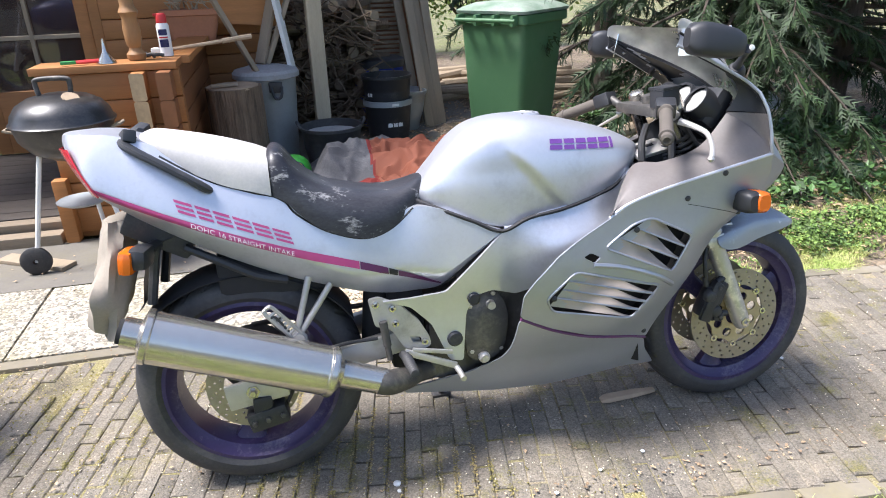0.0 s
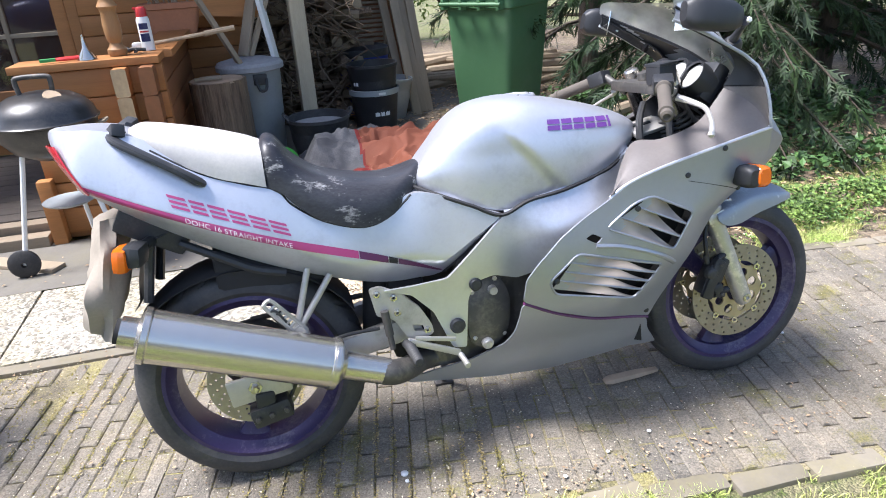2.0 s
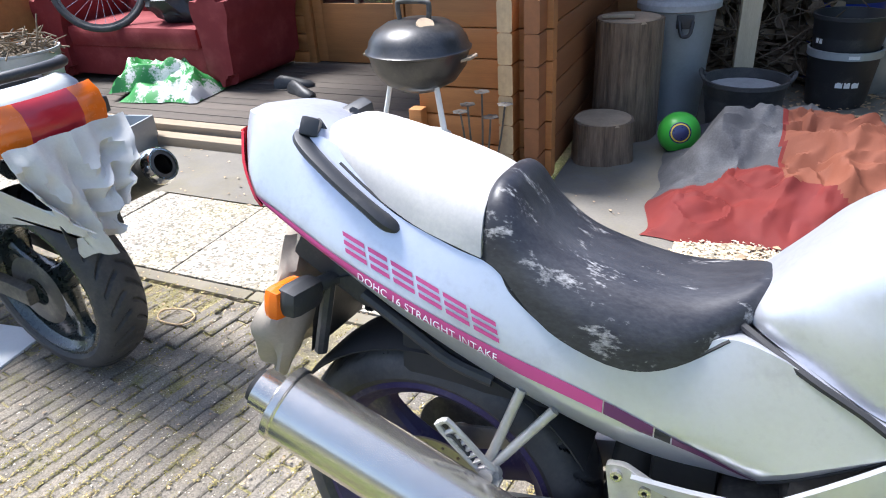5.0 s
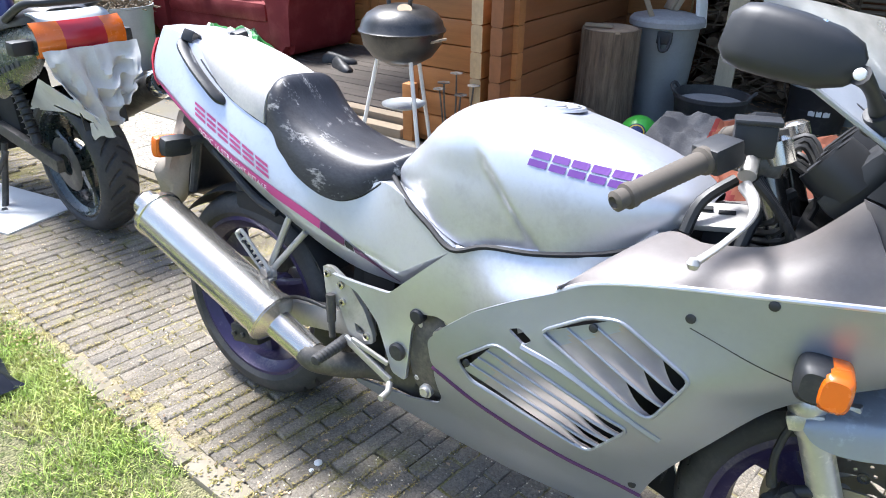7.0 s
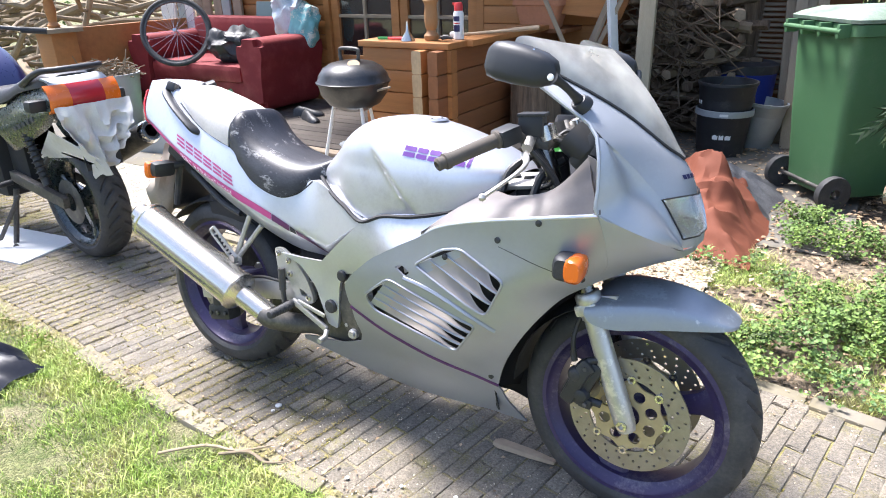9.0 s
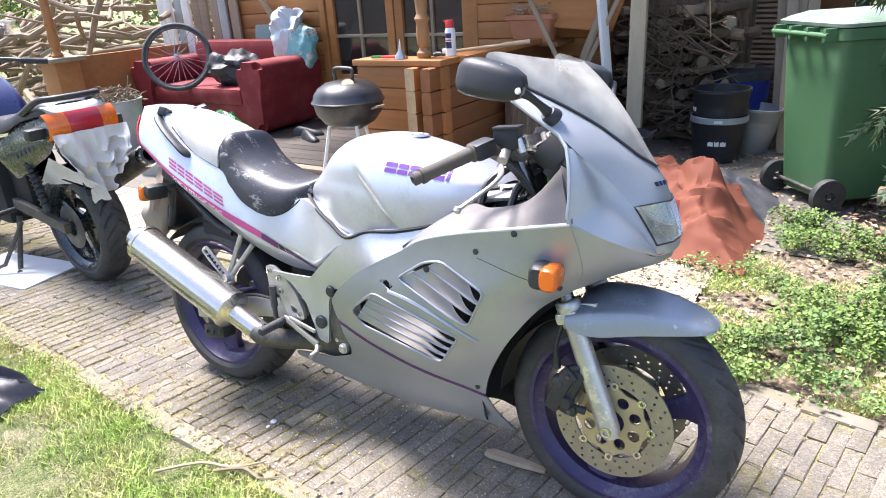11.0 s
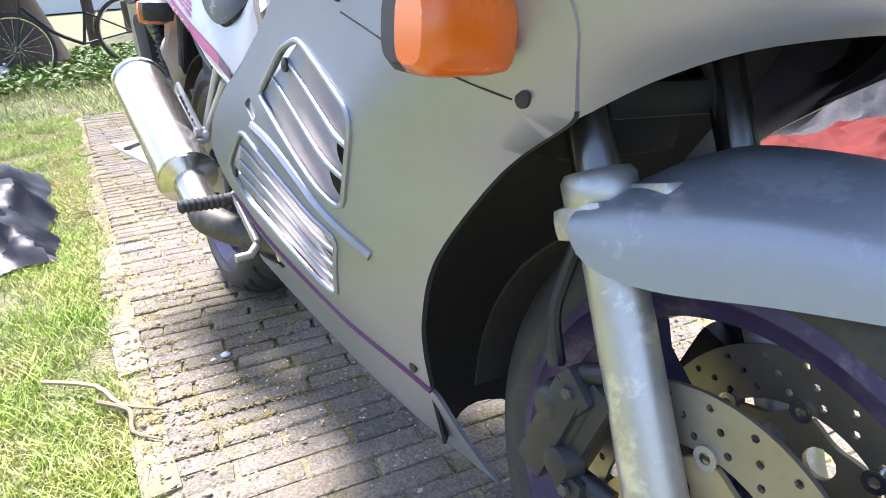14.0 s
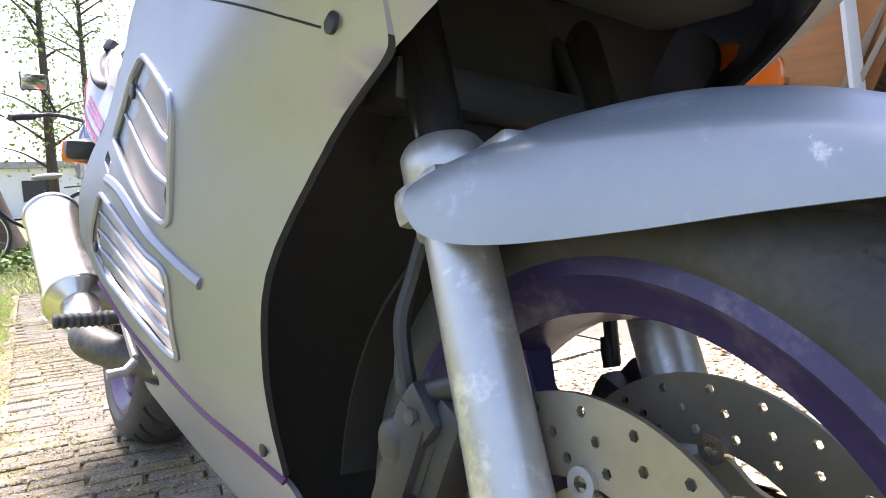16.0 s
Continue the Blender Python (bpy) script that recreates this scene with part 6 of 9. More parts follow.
def lettering(name, text, size, place, mat, parent, width=None, label=""):
    """Flat lettering whose points are laid on a surface by place(u, v)."""
    cu = bpy.data.curves.new(name, "FONT")
    cu.body = text
    cu.size = size
    cu.space_character = 1.05
    tmp = new(name, cu)
    me = bpy.data.meshes.new_from_object(tmp)
    bpy.data.objects.remove(tmp)
    bm = B()
    bm.from_mesh(me)
    bpy.data.meshes.remove(me)
    bmesh.ops.triangulate(bm, faces=bm.faces)
    for _ in range(2):
        long = [e for e in bm.edges if e.calc_length() > 0.012]
        if long:
            bmesh.ops.subdivide_edges(bm, edges=long, cuts=1)
    w = max(v.co.x for v in bm.verts)
    k = (width / w) if width else 1.0
    for v in bm.verts:
        v.co = place(v.co.x * k, v.co.y)
    return part(name, bm, mat, parent, label, smooth=False)


def on_stripe(u, v):
    x = -0.078 + u * 0.915
    return tail_at(x, lerp_table(SB, x)[0] + 0.0035 + v, 0.0048)


lettering("lettering", "DOHC 16 STRAIGHT INTAKE", 0.0165, on_stripe, WHITE_DECAL, tail, 0.245, "white lettering on the stripe")


def block_decal(parent, mat, place, widths, height, gap, slant=0.25, label=""):
    """A row of plain blocks in place of a mark."""
    u = 0.0
    for w, kind in widths:
        bm = B()
        bars = {"b": ((0, 0, w, height),), "t": ((0, 0, w, height * 0.43), (0, height * 0.57, w, height * 0.43)), "l": ((0, 0, w, height * 0.22), (0, height * 0.39, w, height * 0.22), (0, height * 0.78, w, height * 0.22))}[kind]
        for x, y, bw, bh in bars:
            nx, ny = max(1, int(bw / 0.008)), max(1, int(bh / 0.008))
            loft(bm, [[place(u + x + bw * i / nx + slant * (y + bh * j / ny), y + bh * j / ny) for i in range(nx + 1)] for j in range(ny + 1)])
        part("decal_block", bm, mat, parent, label, smooth=False)
        u += w + gap


def on_tail(u, v):
    x = -0.100 + u * 0.92
    return tail_at(x, 0.790 - 0.435 * (x + 0.1) + v, 0.0015)


block_decal(tail, MAGENTA, on_tail, [(0.040, "l"), (0.034, "l"), (0.038, "l"), (0.040, "l"), (0.040, "l"), (0.042, "l")], 0.027, 0.007, -0.35)


def tank_half(x, z):
    zl, wl, zt = lerp_table(TANK, x)
    s = min(1.0, max(0.0, (z - zl) / (zt - zl))) ** (1 / 0.85)
    a = math.asin(s)
    return wl * (1.0 + 0.10 * math.sin(2 * a)) * math.cos(a) ** 0.55


def on_tank(u, v):
    x = 0.802 + u
    z = 0.858 - 0.06 * u + v
    return Vector((x, -(tank_half(x, z) + 0.002), z))


def on_tank_left(u, v):
    p = on_tank(0.19 - u, v)
    return Vector((p.x, -p.y, p.z))


WORD = [(0.034, "t"), (0.029, "t"), (0.029, "t"), (0.029, "t"), (0.030, "t"), (0.008, "b")]
block_decal(tank, PURPLE, on_tank, WORD, 0.026, 0.005, 0.12)
block_decal(tank, PURPLE, on_tank_left, WORD, 0.026, 0.005, 0.12)
block_decal(nose, NAVY, lambda u, v: nose_point(0.874 + v, -0.045 + u, 0.004), [(0.013, "b"), (0.012, "b"), (0.012, "b"), (0.012, "b"), (0.012, "b"), (0.004, "b")], 0.009, 0.003, 0.0)
# ---- leaf and blade clouds ----
def cloud(name, verts, faces, mat, label, category, parent=None):
    me = bpy.data.meshes.new(name)
    me.from_pydata(verts, [], faces)
    me.materials.append(mat)
    ob = new(name, me)
    tagged(ob, label, category, kind="stuff")
    if parent:
        ob.parent = parent
    return ob


def blades(rng, n, place, h, w):
    """Thin bent blades standing on place(rng) -> (x, y, z)."""
    v, f = [], []
    for _ in range(n):
        x, y, z = place(rng)
        hh = h * (0.5 + rng.random())
        a = rng.random() * 2 * math.pi
        dx, dy = math.cos(a) * w, math.sin(a) * w
        lx, ly = (rng.random() - 0.5) * hh * 2.4, (rng.random() - 0.5) * hh * 2.4
        k = len(v)
        v += [(x - dx, y - dy, z), (x + dx, y + dy, z), (x + lx * 0.4 + dx * 0.7, y + ly * 0.4 + dy * 0.7, z + hh * 0.6), (x + lx * 0.4 - dx * 0.7, y + ly * 0.4 - dy * 0.7, z + hh * 0.6), (x + lx, y + ly, z + hh)]
        f += [(k, k + 1, k + 2, k + 3), (k + 3, k + 2, k + 4)]
    return v, f


def leaves(rng, n, place, size, up=0.7):
    """Small pointed leaves folded along the middle; place(rng) -> point, normal."""
    v, f = [], []
    for _ in range(n):
        p, nrm = place(rng)
        nn = (Vector(nrm) * up + Vector((rng.random() - 0.5, rng.random() - 0.5, rng.random() - 0.5)) * 1.2).normalized()
        a = nn.orthogonal().normalized()
        a = Matrix.Rotation(rng.random() * 6.28, 3, nn) @ a
        b = nn.cross(a)
        s = size * (0.55 + 0.9 * rng.random())
        p = Vector(p)
        k = len(v)
        v += [p - a * s * 0.5, p + b * s * 0.33 + nn * s * 0.12, p + a * s * 0.55, p - b * s * 0.33 + nn * s * 0.12, p + a * s * 0.05]
        f += [(k, k + 4, k + 1), (k + 4, k + 2, k + 1), (k, k + 3, k + 4), (k + 4, k + 3, k + 2)]
    return v, f


def patchy(x, y, s=1.3, seed=0.0):
    return noise.noise((x * s, y * s, 7.3 + seed)) + 0.5 * noise.noise((x * s * 3, y * s * 3, 1.3 + seed))


rng = random.Random(11)


def lawn_place(r):
    while True:
        x = -3.6 + 6.4 * r.random()
        y = lawn_edge(x) - 0.008 + 0.035 * patchy(x, 0.0, 4.0) - 1.7 * r.random() ** 1.4
        if patchy(x, y, 2.6) > -0.50 + 0.75 * r.random():
            return x, y, -0.014


v, f = blades(rng, 180000, lawn_place, 0.021, 0.0017)
cloud("grass", v, f, GRASS, "sunlit green lawn grass with bare patches", "grass")


def verge_place(r):
    while True:
        x, y = -9.5 + 6.1 * r.random(), -2.6 + 3.6 * r.random()
        if not (x > -3.4 and y > -0.2):
            return x, y, -0.028


v, f = blades(rng, 14000, verge_place, 0.05, 0.004)
cloud("verge_grass", v, f, GRASS, "bright green grass at the end of the drive", "grass")


def bed_place(r):
    while True:
        x, y = 1.20 + 2.9 * r.random(), 0.66 + 2.0 * r.random()
        if (x < 1.46 and y > 1.62) or (x < 1.40 and y < 1.25 - 1.5 * (x - 1.2)):
            continue
        d = patchy(x, y, 2.4, 3.0) + 0.28 - 0.22 * abs(x - 1.8) - 0.30 * max(0, y - 1.9) - 0.5 * max(0.0, bed_edge(x) + 0.25 - y) - 1.2 * max(0.0, 1.35 - x)
        if d > 0.46 * r.random() + 0.06 and noise.noise((x * 9, y * 9, 2.2)) > -0.16 + 0.15 * r.random():
            return (x, y, 0.015 + 0.10 * r.random() * max(0.2, min(1, d + 0.3))), (0, -0.1, 1)


def round_leaves(rng, n, place, size, up=0.7):
    """Rounded, slightly cupped leaves on short stalks, two or three from one stem."""
    v, f = [], []
    while n > 0:
        p, nrm = place(rng)
        stem = 2 + rng.randrange(3)
        for _ in range(stem):
            nn = (Vector(nrm) * up + Vector((rng.random() - 0.5, rng.random() - 0.5, rng.random() - 0.5)) * 1.1).normalized()
            a = Matrix.Rotation(rng.random() * 6.28, 3, nn) @ nn.orthogonal().normalized()
            b = nn.cross(a)
            s = size * (0.35 + 1.1 * rng.random() ** 1.5)
            q = Vector(p) + Vector(((rng.random() - 0.5) * 0.05, (rng.random() - 0.5) * 0.05, rng.random() * 0.012))
            k = len(v)
            v.append(q)
            for ca, cb, lift in ((-0.42, 0.0, 0.0), (-0.30, 0.34, 0.10), (0.12, 0.40, 0.14), (0.55, 0.0, 0.05), (0.12, -0.40, 0.14), (-0.30, -0.34, 0.10)):
                v.append(q + a * s * ca + b * s * cb + nn * s * lift)
            f += [(k, k + 1 + i, k + 1 + (i + 1) % 6) for i in range(6)]
            n -= 1
    return v, f


v, f = round_leaves(rng, 30000, bed_place, 0.0155)
cloud("bed_plants", v, f, IVY, "low bright green ground cover in the bed", "ground cover")


def shade_place(r):
    while True:
        x, y = 2.0 + 2.8 * r.random(), 1.3 + 2.6 * r.random()
        if patchy(x, y, 1.8, 13.0) > -0.25 + 0.3 * r.random():
            return (x, y, 0.01 + 0.12 * r.random()), (0, -0.1, 1)


v, f = leaves(rng, 6500, shade_place, 0.05)
cloud("shade_plants", v, f, SHADED_LEAF, "dark green ground cover below the conifers, their shade in its colour", "ground cover")


def bed_grass(r):
    while True:
        x = 1.25 + 2.4 * r.random()
        y = bed_edge(x) + 0.015 + 1.15 * r.random() ** 1.5
        if patchy(x, y, 3.2, 9.0) > -0.20 + 0.35 * r.random():
            return x, y, -0.02


v, f = blades(rng, 42000, bed_grass, 0.034, 0.0014)
cloud("bed_grass", v, f, GRASS, "tufts of grass along the bed edge", "grass")


def litter_place(r):
    x, y = 0.5 + 4.6 * r.random(), 0.75 + 5.2 * r.random()
    return (x, y, 0.004 + 0.02 * r.random()), (0, 0, 1)


v, f = leaves(rng, 11000, litter_place, 0.030, 2.0)
cloud("leaf_litter", v, f, DRYLEAF, "dry brown leaves lying on the soil", "leaf litter")


def drive_litter(r):
    x = -2.6 + 5.4 * r.random()
    y = (-0.42 + 1.15 * r.random()) if r.random() < 0.45 else (0.6 + 0.2 * r.random() if r.random() < 0.5 else -0.40 + 0.08 * r.random())
    return (x, y, 0.010), (0, 0, 1)


v, f = leaves(rng, 1700, drive_litter, 0.011, 3.0)
cloud("drive_litter", v, f, DRYLEAF, "tiny dry leaf scraps on the pavers", "leaf litter")


def joint_place(r):
    """Tufts of moss lie in the joints between the paver rows, in patches."""
    while True:
        y = -0.42 + 1.16 * r.random()
        x = -3.36 + 0.0498 * (r.randrange(128) + 0.5) + 0.18 * y + (r.random() - 0.5) * 0.02
        if patchy(x, y, 1.9, 21.0) + 0.5 * patchy(x, y, 9.0, 4.0) + 0.16 * (x < -0.2) - 0.55 * step01(0.5, 1.2, x) > 0.10 + 0.3 * r.random():
            return (x, y, 0.004 + 0.006 * r.random()), (0, 0, 1)


v, f = leaves(rng, 32000, joint_place, 0.0065, 1.6)
cloud("joint_moss", v, f, MOSS, "dry yellowish moss tufts in the paver joints", "moss")


def porch_litter(r):
    return (-3.6 + 3.9 * r.random(), 0.8 + 1.2 * r.random(), 0.008), (0, 0, 1)


v, f = leaves(rng, 420, porch_litter, 0.016, 3.0)
cloud("slab_litter", v, f, DRYLEAF, "dry leaf scraps on the slabs", "leaf litter")


def moss_place(r):
    while True:
        x, y = -1.8 + 3.8 * r.random(), -0.38 + 1.06 * r.random()
        if patchy(x, y, 1.8, 5.0) > 0.12 - 0.25 * (x < 0):
            return x, y, 0.0


def crumb_place(r):
    while True:
        x, y = -2.4 + 5.2 * r.random(), -0.44 + 1.15 * r.random()
        if patchy(x, y, 2.5, 2.0) > -0.5 + 0.6 * r.random():
            return (x, y, 0.008), (0, 0, 1)


v, f = leaves(rng, 5200, crumb_place, 0.0055, 3.0)
cloud("drive_crumbs", v, f, CRUMB, "pale seed husks and grit strewn over the pavers", "grit")
v, f = leaves(rng, 4200, lambda r: ((0.28 + 1.08 * r.random(), 0.78 + 0.98 * r.random(), 0.016), (0, 0, 1)), 0.014, 2.0)
cloud("wood_chips", v, f, CRUMB, "pale wood chips strewn beside the slabs", "wood chips")


YELLOW_MOSS = material("yellow_moss", (0.20, 0.17, 0.03), 0.95, var=0.3, scale=6, bump=0, piece=0.4, island=True)
v, f = blades(rng, 7000, moss_place, 0.004, 0.0028)
cloud("moss", v, f, YELLOW_MOSS, "yellow-green moss in the paver joints", "moss")


# ---- wheelie bin ----
wb = thing("wheelie_bin", "green plastic wheelie bin standing on the concrete", "bin", pose(1.735, 2.965, 0.0, 0, 0, -50))
bm = B()
rows = []
for z, w, d in ((0.06, 0.205, 0.21), (0.5, 0.230, 0.25), (0.93, 0.250, 0.28)):
    rows.append([(x, y, z) for x, y in rounded([(-w, -d), (w, -d), (w, d), (-w, d)], 0.045, 4)])
loft(bm, rows, closed=True, caps=True)
part("body", bm, GREEN_BIN, wb)
bm = B()
rows = []
for z, w, d in ((0.925, 0.26, 0.29), (0.93, 0.272, 0.302), (0.985, 0.272, 0.302), (0.99, 0.26, 0.29)):
    rows.append([(x, y, z) for x, y in rounded([(-w, -d), (w, -d), (w, d), (-w, d)], 0.05, 4)])
loft(bm, rows, closed=True, caps=True)
part("rim", bm, GREEN_BIN, wb)
bm = B()
rows = []
for z, w, d in ((0.992, 0.276, 0.31), (1.010, 0.279, 0.315), (1.030, 0.25, 0.28), (1.055, 0.19, 0.21), (1.060, 0.0, 0.0)):
    rows.append([(x, y + 0.0, z) for x, y in rounded([(-w - 1e-4, -d - 1e-4), (w + 1e-4, -d - 1e-4), (w + 1e-4, d + 1e-4), (-w - 1e-4, d + 1e-4)], 0.05, 4)])
loft(bm, rows, closed=True)
lid = part("lid", bm, BIN_LID, wb, "dusty domed green lid")
bm = B()
tube(bm, [(-0.23, -0.36, 0.955), (0.23, -0.36, 0.955)], 0.014, 12)
part("handle", bm, GREEN_BIN, wb)
for x in (-0.21, -0.07, 0.07, 0.21):
    bm = B()
    box(bm, (x, -0.335, 0.955), (0.022, 0.07, 0.07), bevel=0.006)
    part("handle_bracket", bm, GREEN_BIN, wb)
for x in (-0.235, 0.235):
    bm = B()
    wm = axis_m((x, -0.225, 0.10), (1, 0, 0))
    lathe(bm, [(0.03, -0.022), (0.06, -0.016), (0.082, -0.022), (0.096, -0.02), (0.1, 0), (0.096, 0.02), (0.082, 0.022), (0.06, 0.016), (0.03, 0.022)], wm, 32, closed=True)
    part("wheel", bm, RUBBER, wb, "black rubber wheel")
bm = B()
tube(bm, [(-0.25, -0.225, 0.10), (0.25, -0.225, 0.10)], 0.012, 10)
part("axle", bm, DARKMETAL, wb)


# ---- buckets, drum, tub ----
def pail(name, r0, r1, h, mat, label, m, rim=0.008, inner=None, fill=None, category="bucket"):
    t = thing(name, label, category, m)
    bm = B()
    lathe(bm, [(0, 0), (r0, 0), (r0 * 1.01, 0.01), (r1, h - 0.03), (r1 + rim, h - 0.02), (r1 + rim, h), (r1 - 0.004, h), (r1 - 0.012, h * 0.5), (r0 - 0.006, 0.012), (0, 0.012)], seg=40)
    part("body", bm, mat, t)
    if fill:
        bm = B()
        lathe(bm, [(0, fill[0] + 0.01), (r1 * 0.5, fill[0] + 0.004), (r1 * 0.93, fill[0]), (0, fill[0] - 0.02)], seg=24)
        part("contents", bm, fill[1], t)
    return t


def bar_marks(t, r, z, h, mat, a0, widths, depth=0.003, label=""):
    """Plain upright bars on a round wall, in place of a printed mark."""
    a = a0
    for w in widths:
        bm = B()
        da = w / r
        loft(bm, [[((r + depth) * math.cos(a + da * i / 3), (r + depth) * math.sin(a + da * i / 3), zz) for i in range(4)] for zz in (z, z + h)])
        part("mark", bm, mat, t, label)
        a += da + 0.008 / r


FACE = radians(-100)
b1 = pail("bucket", 0.158, 0.186, 0.31, PLASTIC, "black builder's bucket with a white mark", pose(0.93, 3.66, 0.0))
bar_marks(b1, 0.171, 0.130, 0.038, WHITE, FACE, (0.036, 0.030, 0.038))
b2 = pail("bucket", 0.160, 0.192, 0.30, PLASTIC, "black bucket with a grey band stacked in another", pose(0.93, 3.66, 0.215))
bm = B()
lathe(bm, [(0.186, 0.070), (0.197, 0.072), (0.197, 0.112), (0.186, 0.114)], seg=40)
part("band", bm, GALV, b2, "pale grey band")
bar_marks(b2, 0.197, 0.082, 0.018, WHITE, FACE + 0.2, (0.055,))
bar_marks(b2, 0.184, 0.150, 0.026, WHITE, FACE - 0.9, (0.02, 0.02))
drum = pail("drum", 0.19, 0.215, 0.52, BLUE, "blue plastic drum in the wood store", pose(0.95, 4.25, 0.0), category="drum")
bm = B()
lathe(bm, [(0.2, 0.5), (0.225, 0.5), (0.225, 0.56), (0.19, 0.575), (0, 0.58)], seg=32)
part("lid", bm, PLASTIC, drum, "black lid")
white_pail = pail("pail", 0.13, 0.17, 0.34, GALV, "pale grey bucket behind the black ones", pose(1.10, 3.98, 0.0, 0, 6, 0))
tub = pail("rubber_tub", 0.165, 0.205, 0.30, RUBBER, "black rubber tub with cracked dry mortar inside", pose(0.43, 2.98, 0.0), 0.010, fill=(0.25, STONE), category="tub")
for s in (-1, 1):
    bm = B()
    tube(bm, [(s * 0.20, -0.05, 0.29), (s * 0.225, -0.04, 0.325), (s * 0.228, 0.04, 0.325), (s * 0.20, 0.05, 0.29)], 0.010, 8, n=4)
    part("handle", bm, RUBBER, tub)

can = thing("dustbin", "grey plastic dustbin with a lid", "bin", pose(0.03, 3.24, 0.0))
bm = B()
lathe(bm, [(0, 0), (0.165, 0), (0.20, 0.60), (0.207, 0.61), (0.207, 0.63), (0.0, 0.63)], seg=40)
part("body", bm, GALV, can)
bm = B()
lathe(bm, [(0.215, 0.61), (0.226, 0.615), (0.226, 0.645), (0.21, 0.665), (0.12, 0.685), (0, 0.69)], seg=40)
part("lid", bm, STONE, can, "dusty grey lid")
bm = B()
box(bm, (0.06, -0.205, 0.565), (0.09, 0.02, 0.07), bevel=0.006)
tube(bm, [(0.03, -0.215, 0.57), (0.05, -0.235, 0.50), (0.09, -0.232, 0.505), (0.10, -0.21, 0.57)], 0.010, 8, n=4)
part("handle", bm, PLASTIC, can, "black handle")


# ---- logs ----
def stump(r, h, label, m, seed):
    t = thing("stump", label, "stump", m)
    bm = B()
    rr = random.Random(seed)
    ph = [rr.uniform(0, 6.28) for _ in range(4)]
    rows = []
    for z in [h * k / 14 for k in range(15)]:
        rows.append([((r * (1 + 0.05 * math.sin(3 * a + ph[0]) + 0.025 * math.sin(7 * a + ph[1]) + 0.028 * noise.noise((math.cos(a) * 9, math.sin(a) * 9, z * 2 + seed))) * (1 + 0.06 * (1 - z / h) ** 3)) * math.cos(a),
                      (r * (1 + 0.05 * math.sin(3 * a + ph[0]) + 0.025 * math.sin(7 * a + ph[1]) + 0.028 * noise.noise((math.cos(a) * 9, math.sin(a) * 9, z * 2 + seed))) * (1 + 0.06 * (1 - z / h) ** 3)) * math.sin(a), z) for a in [2 * math.pi * i / 72 for i in range(72)]])
    loft(bm, rows, closed=True, caps=True)
    part("bark", bm, STUMP_BARK, t, sharp=60)
    bm = B()
    lathe(bm, [(0, h + 0.008), (r * 0.5, h + 0.006), (r * 0.93, h + 0.004), (r * 0.95, h - 0.01), (0, h - 0.01)], seg=40)
    part("cut_face", bm, CUTWOOD, t, "pale sawn face")
    return t


s1 = stump(0.170, 0.625, "tall upright log with rough brown bark", pose(-0.17, 2.82, 0.0), 1)
bm = B()
box(bm, (0, 0, 0.009), (0.16, 0.03, 0.018), bevel=0.004)
solo("offcut", bm, RAWWOOD, "weathered wood offcut lying on the log", "wood", pose(-0.21, 2.74, 0.638, 0, 0, 8))
stump(0.148, 0.21, "short sawn log on the concrete", pose(-0.20, 2.43, 0.0), 3)

ball = thing("ball", "green ball with a dark crest", "ball", pose(0.155, 2.60, 0.105))
bm = B()
lathe(bm, [(0.105 * math.sin(math.pi * i / 20), -0.105 * math.cos(math.pi * i / 20)) for i in range(21)], seg=32)
part("skin", bm, BALL_GREEN, ball)
fm = axis_m((0, 0, 0), (0.15, -0.93, 0.3))
bm = B()
lathe(bm, [(0, 0.1065), (0.03, 0.102), (0.052, 0.0925), (0.054, 0.088)], fm, 24)
part("crest", bm, NAVY, ball, "dark round crest")
bm = B()
lathe(bm, [(0.040, 0.0985), (0.046, 0.096), (0.047, 0.094), (0.040, 0.0965)], fm, 24)
part("ring", bm, YELLOW, ball)


# ---- posts, boards and firewood of the store ----
bm = B()
box(bm, (0, 0, 1.15), (0.105, 0.095, 2.3), bevel=0.004)
post = solo("store_post", bm, SUNLIT_POSTWOOD, "squared weathered timber post of the wood store", "post", pose(0.40, 3.38, 0, 0, 0, 8))


def plank(name, a, b, w, t, mat, label, category="plank", group=""):
    a, b = Vector(a), Vector(b)
    d = b - a
    bm = B()
    box(bm, (0, 0, d.length / 2), (w, t, d.length), bevel=min(w, t) * 0.15)
    return solo(name, bm, mat, label, category, axis_m(a, d), group)


plank("brace", (-0.30, 2.98, 1.30), (-0.02, 3.10, 0.66), 0.055, 0.03, RAWWOOD, "grey timber batten leaning over the dustbin", group="leaning battens")
plank("brace", (0.22, 3.30, 0.60), (0.10, 3.35, 1.50), 0.075, 0.03, WHITE, "white-painted batten leaning by the post", group="leaning battens")
plank("brace", (0.05, 3.30, 0.69), (0.45, 3.45, 1.60), 0.045, 0.03, RAWWOOD, "grey timber batten leaning by the post", group="leaning battens")
plank("brace", (0.00, 3.32, 0.69), (0.25, 3.55, 1.50), 0.09, 0.025, RAWWOOD, "broad weathered board leaning in the store", group="leaning battens")
for k, (x, l) in enumerate(((1.33, 1.9), (1.40, 1.75), (1.46, 2.1), (1.27, 1.6))):
    plank("leaning_plank", (x, 3.95 + 0.05 * k, 0.0), (x - 0.16, 4.6, l), 0.075, 0.022, RAWWOOD, "weathered plank leaning in the wood store", group="planks in the store")
bm = B()
v = [(-0.55, 0, 0.0), (0.35, 0, 0.0), (0.55, 0, 0.55), (-0.35, 0, 0.55)]
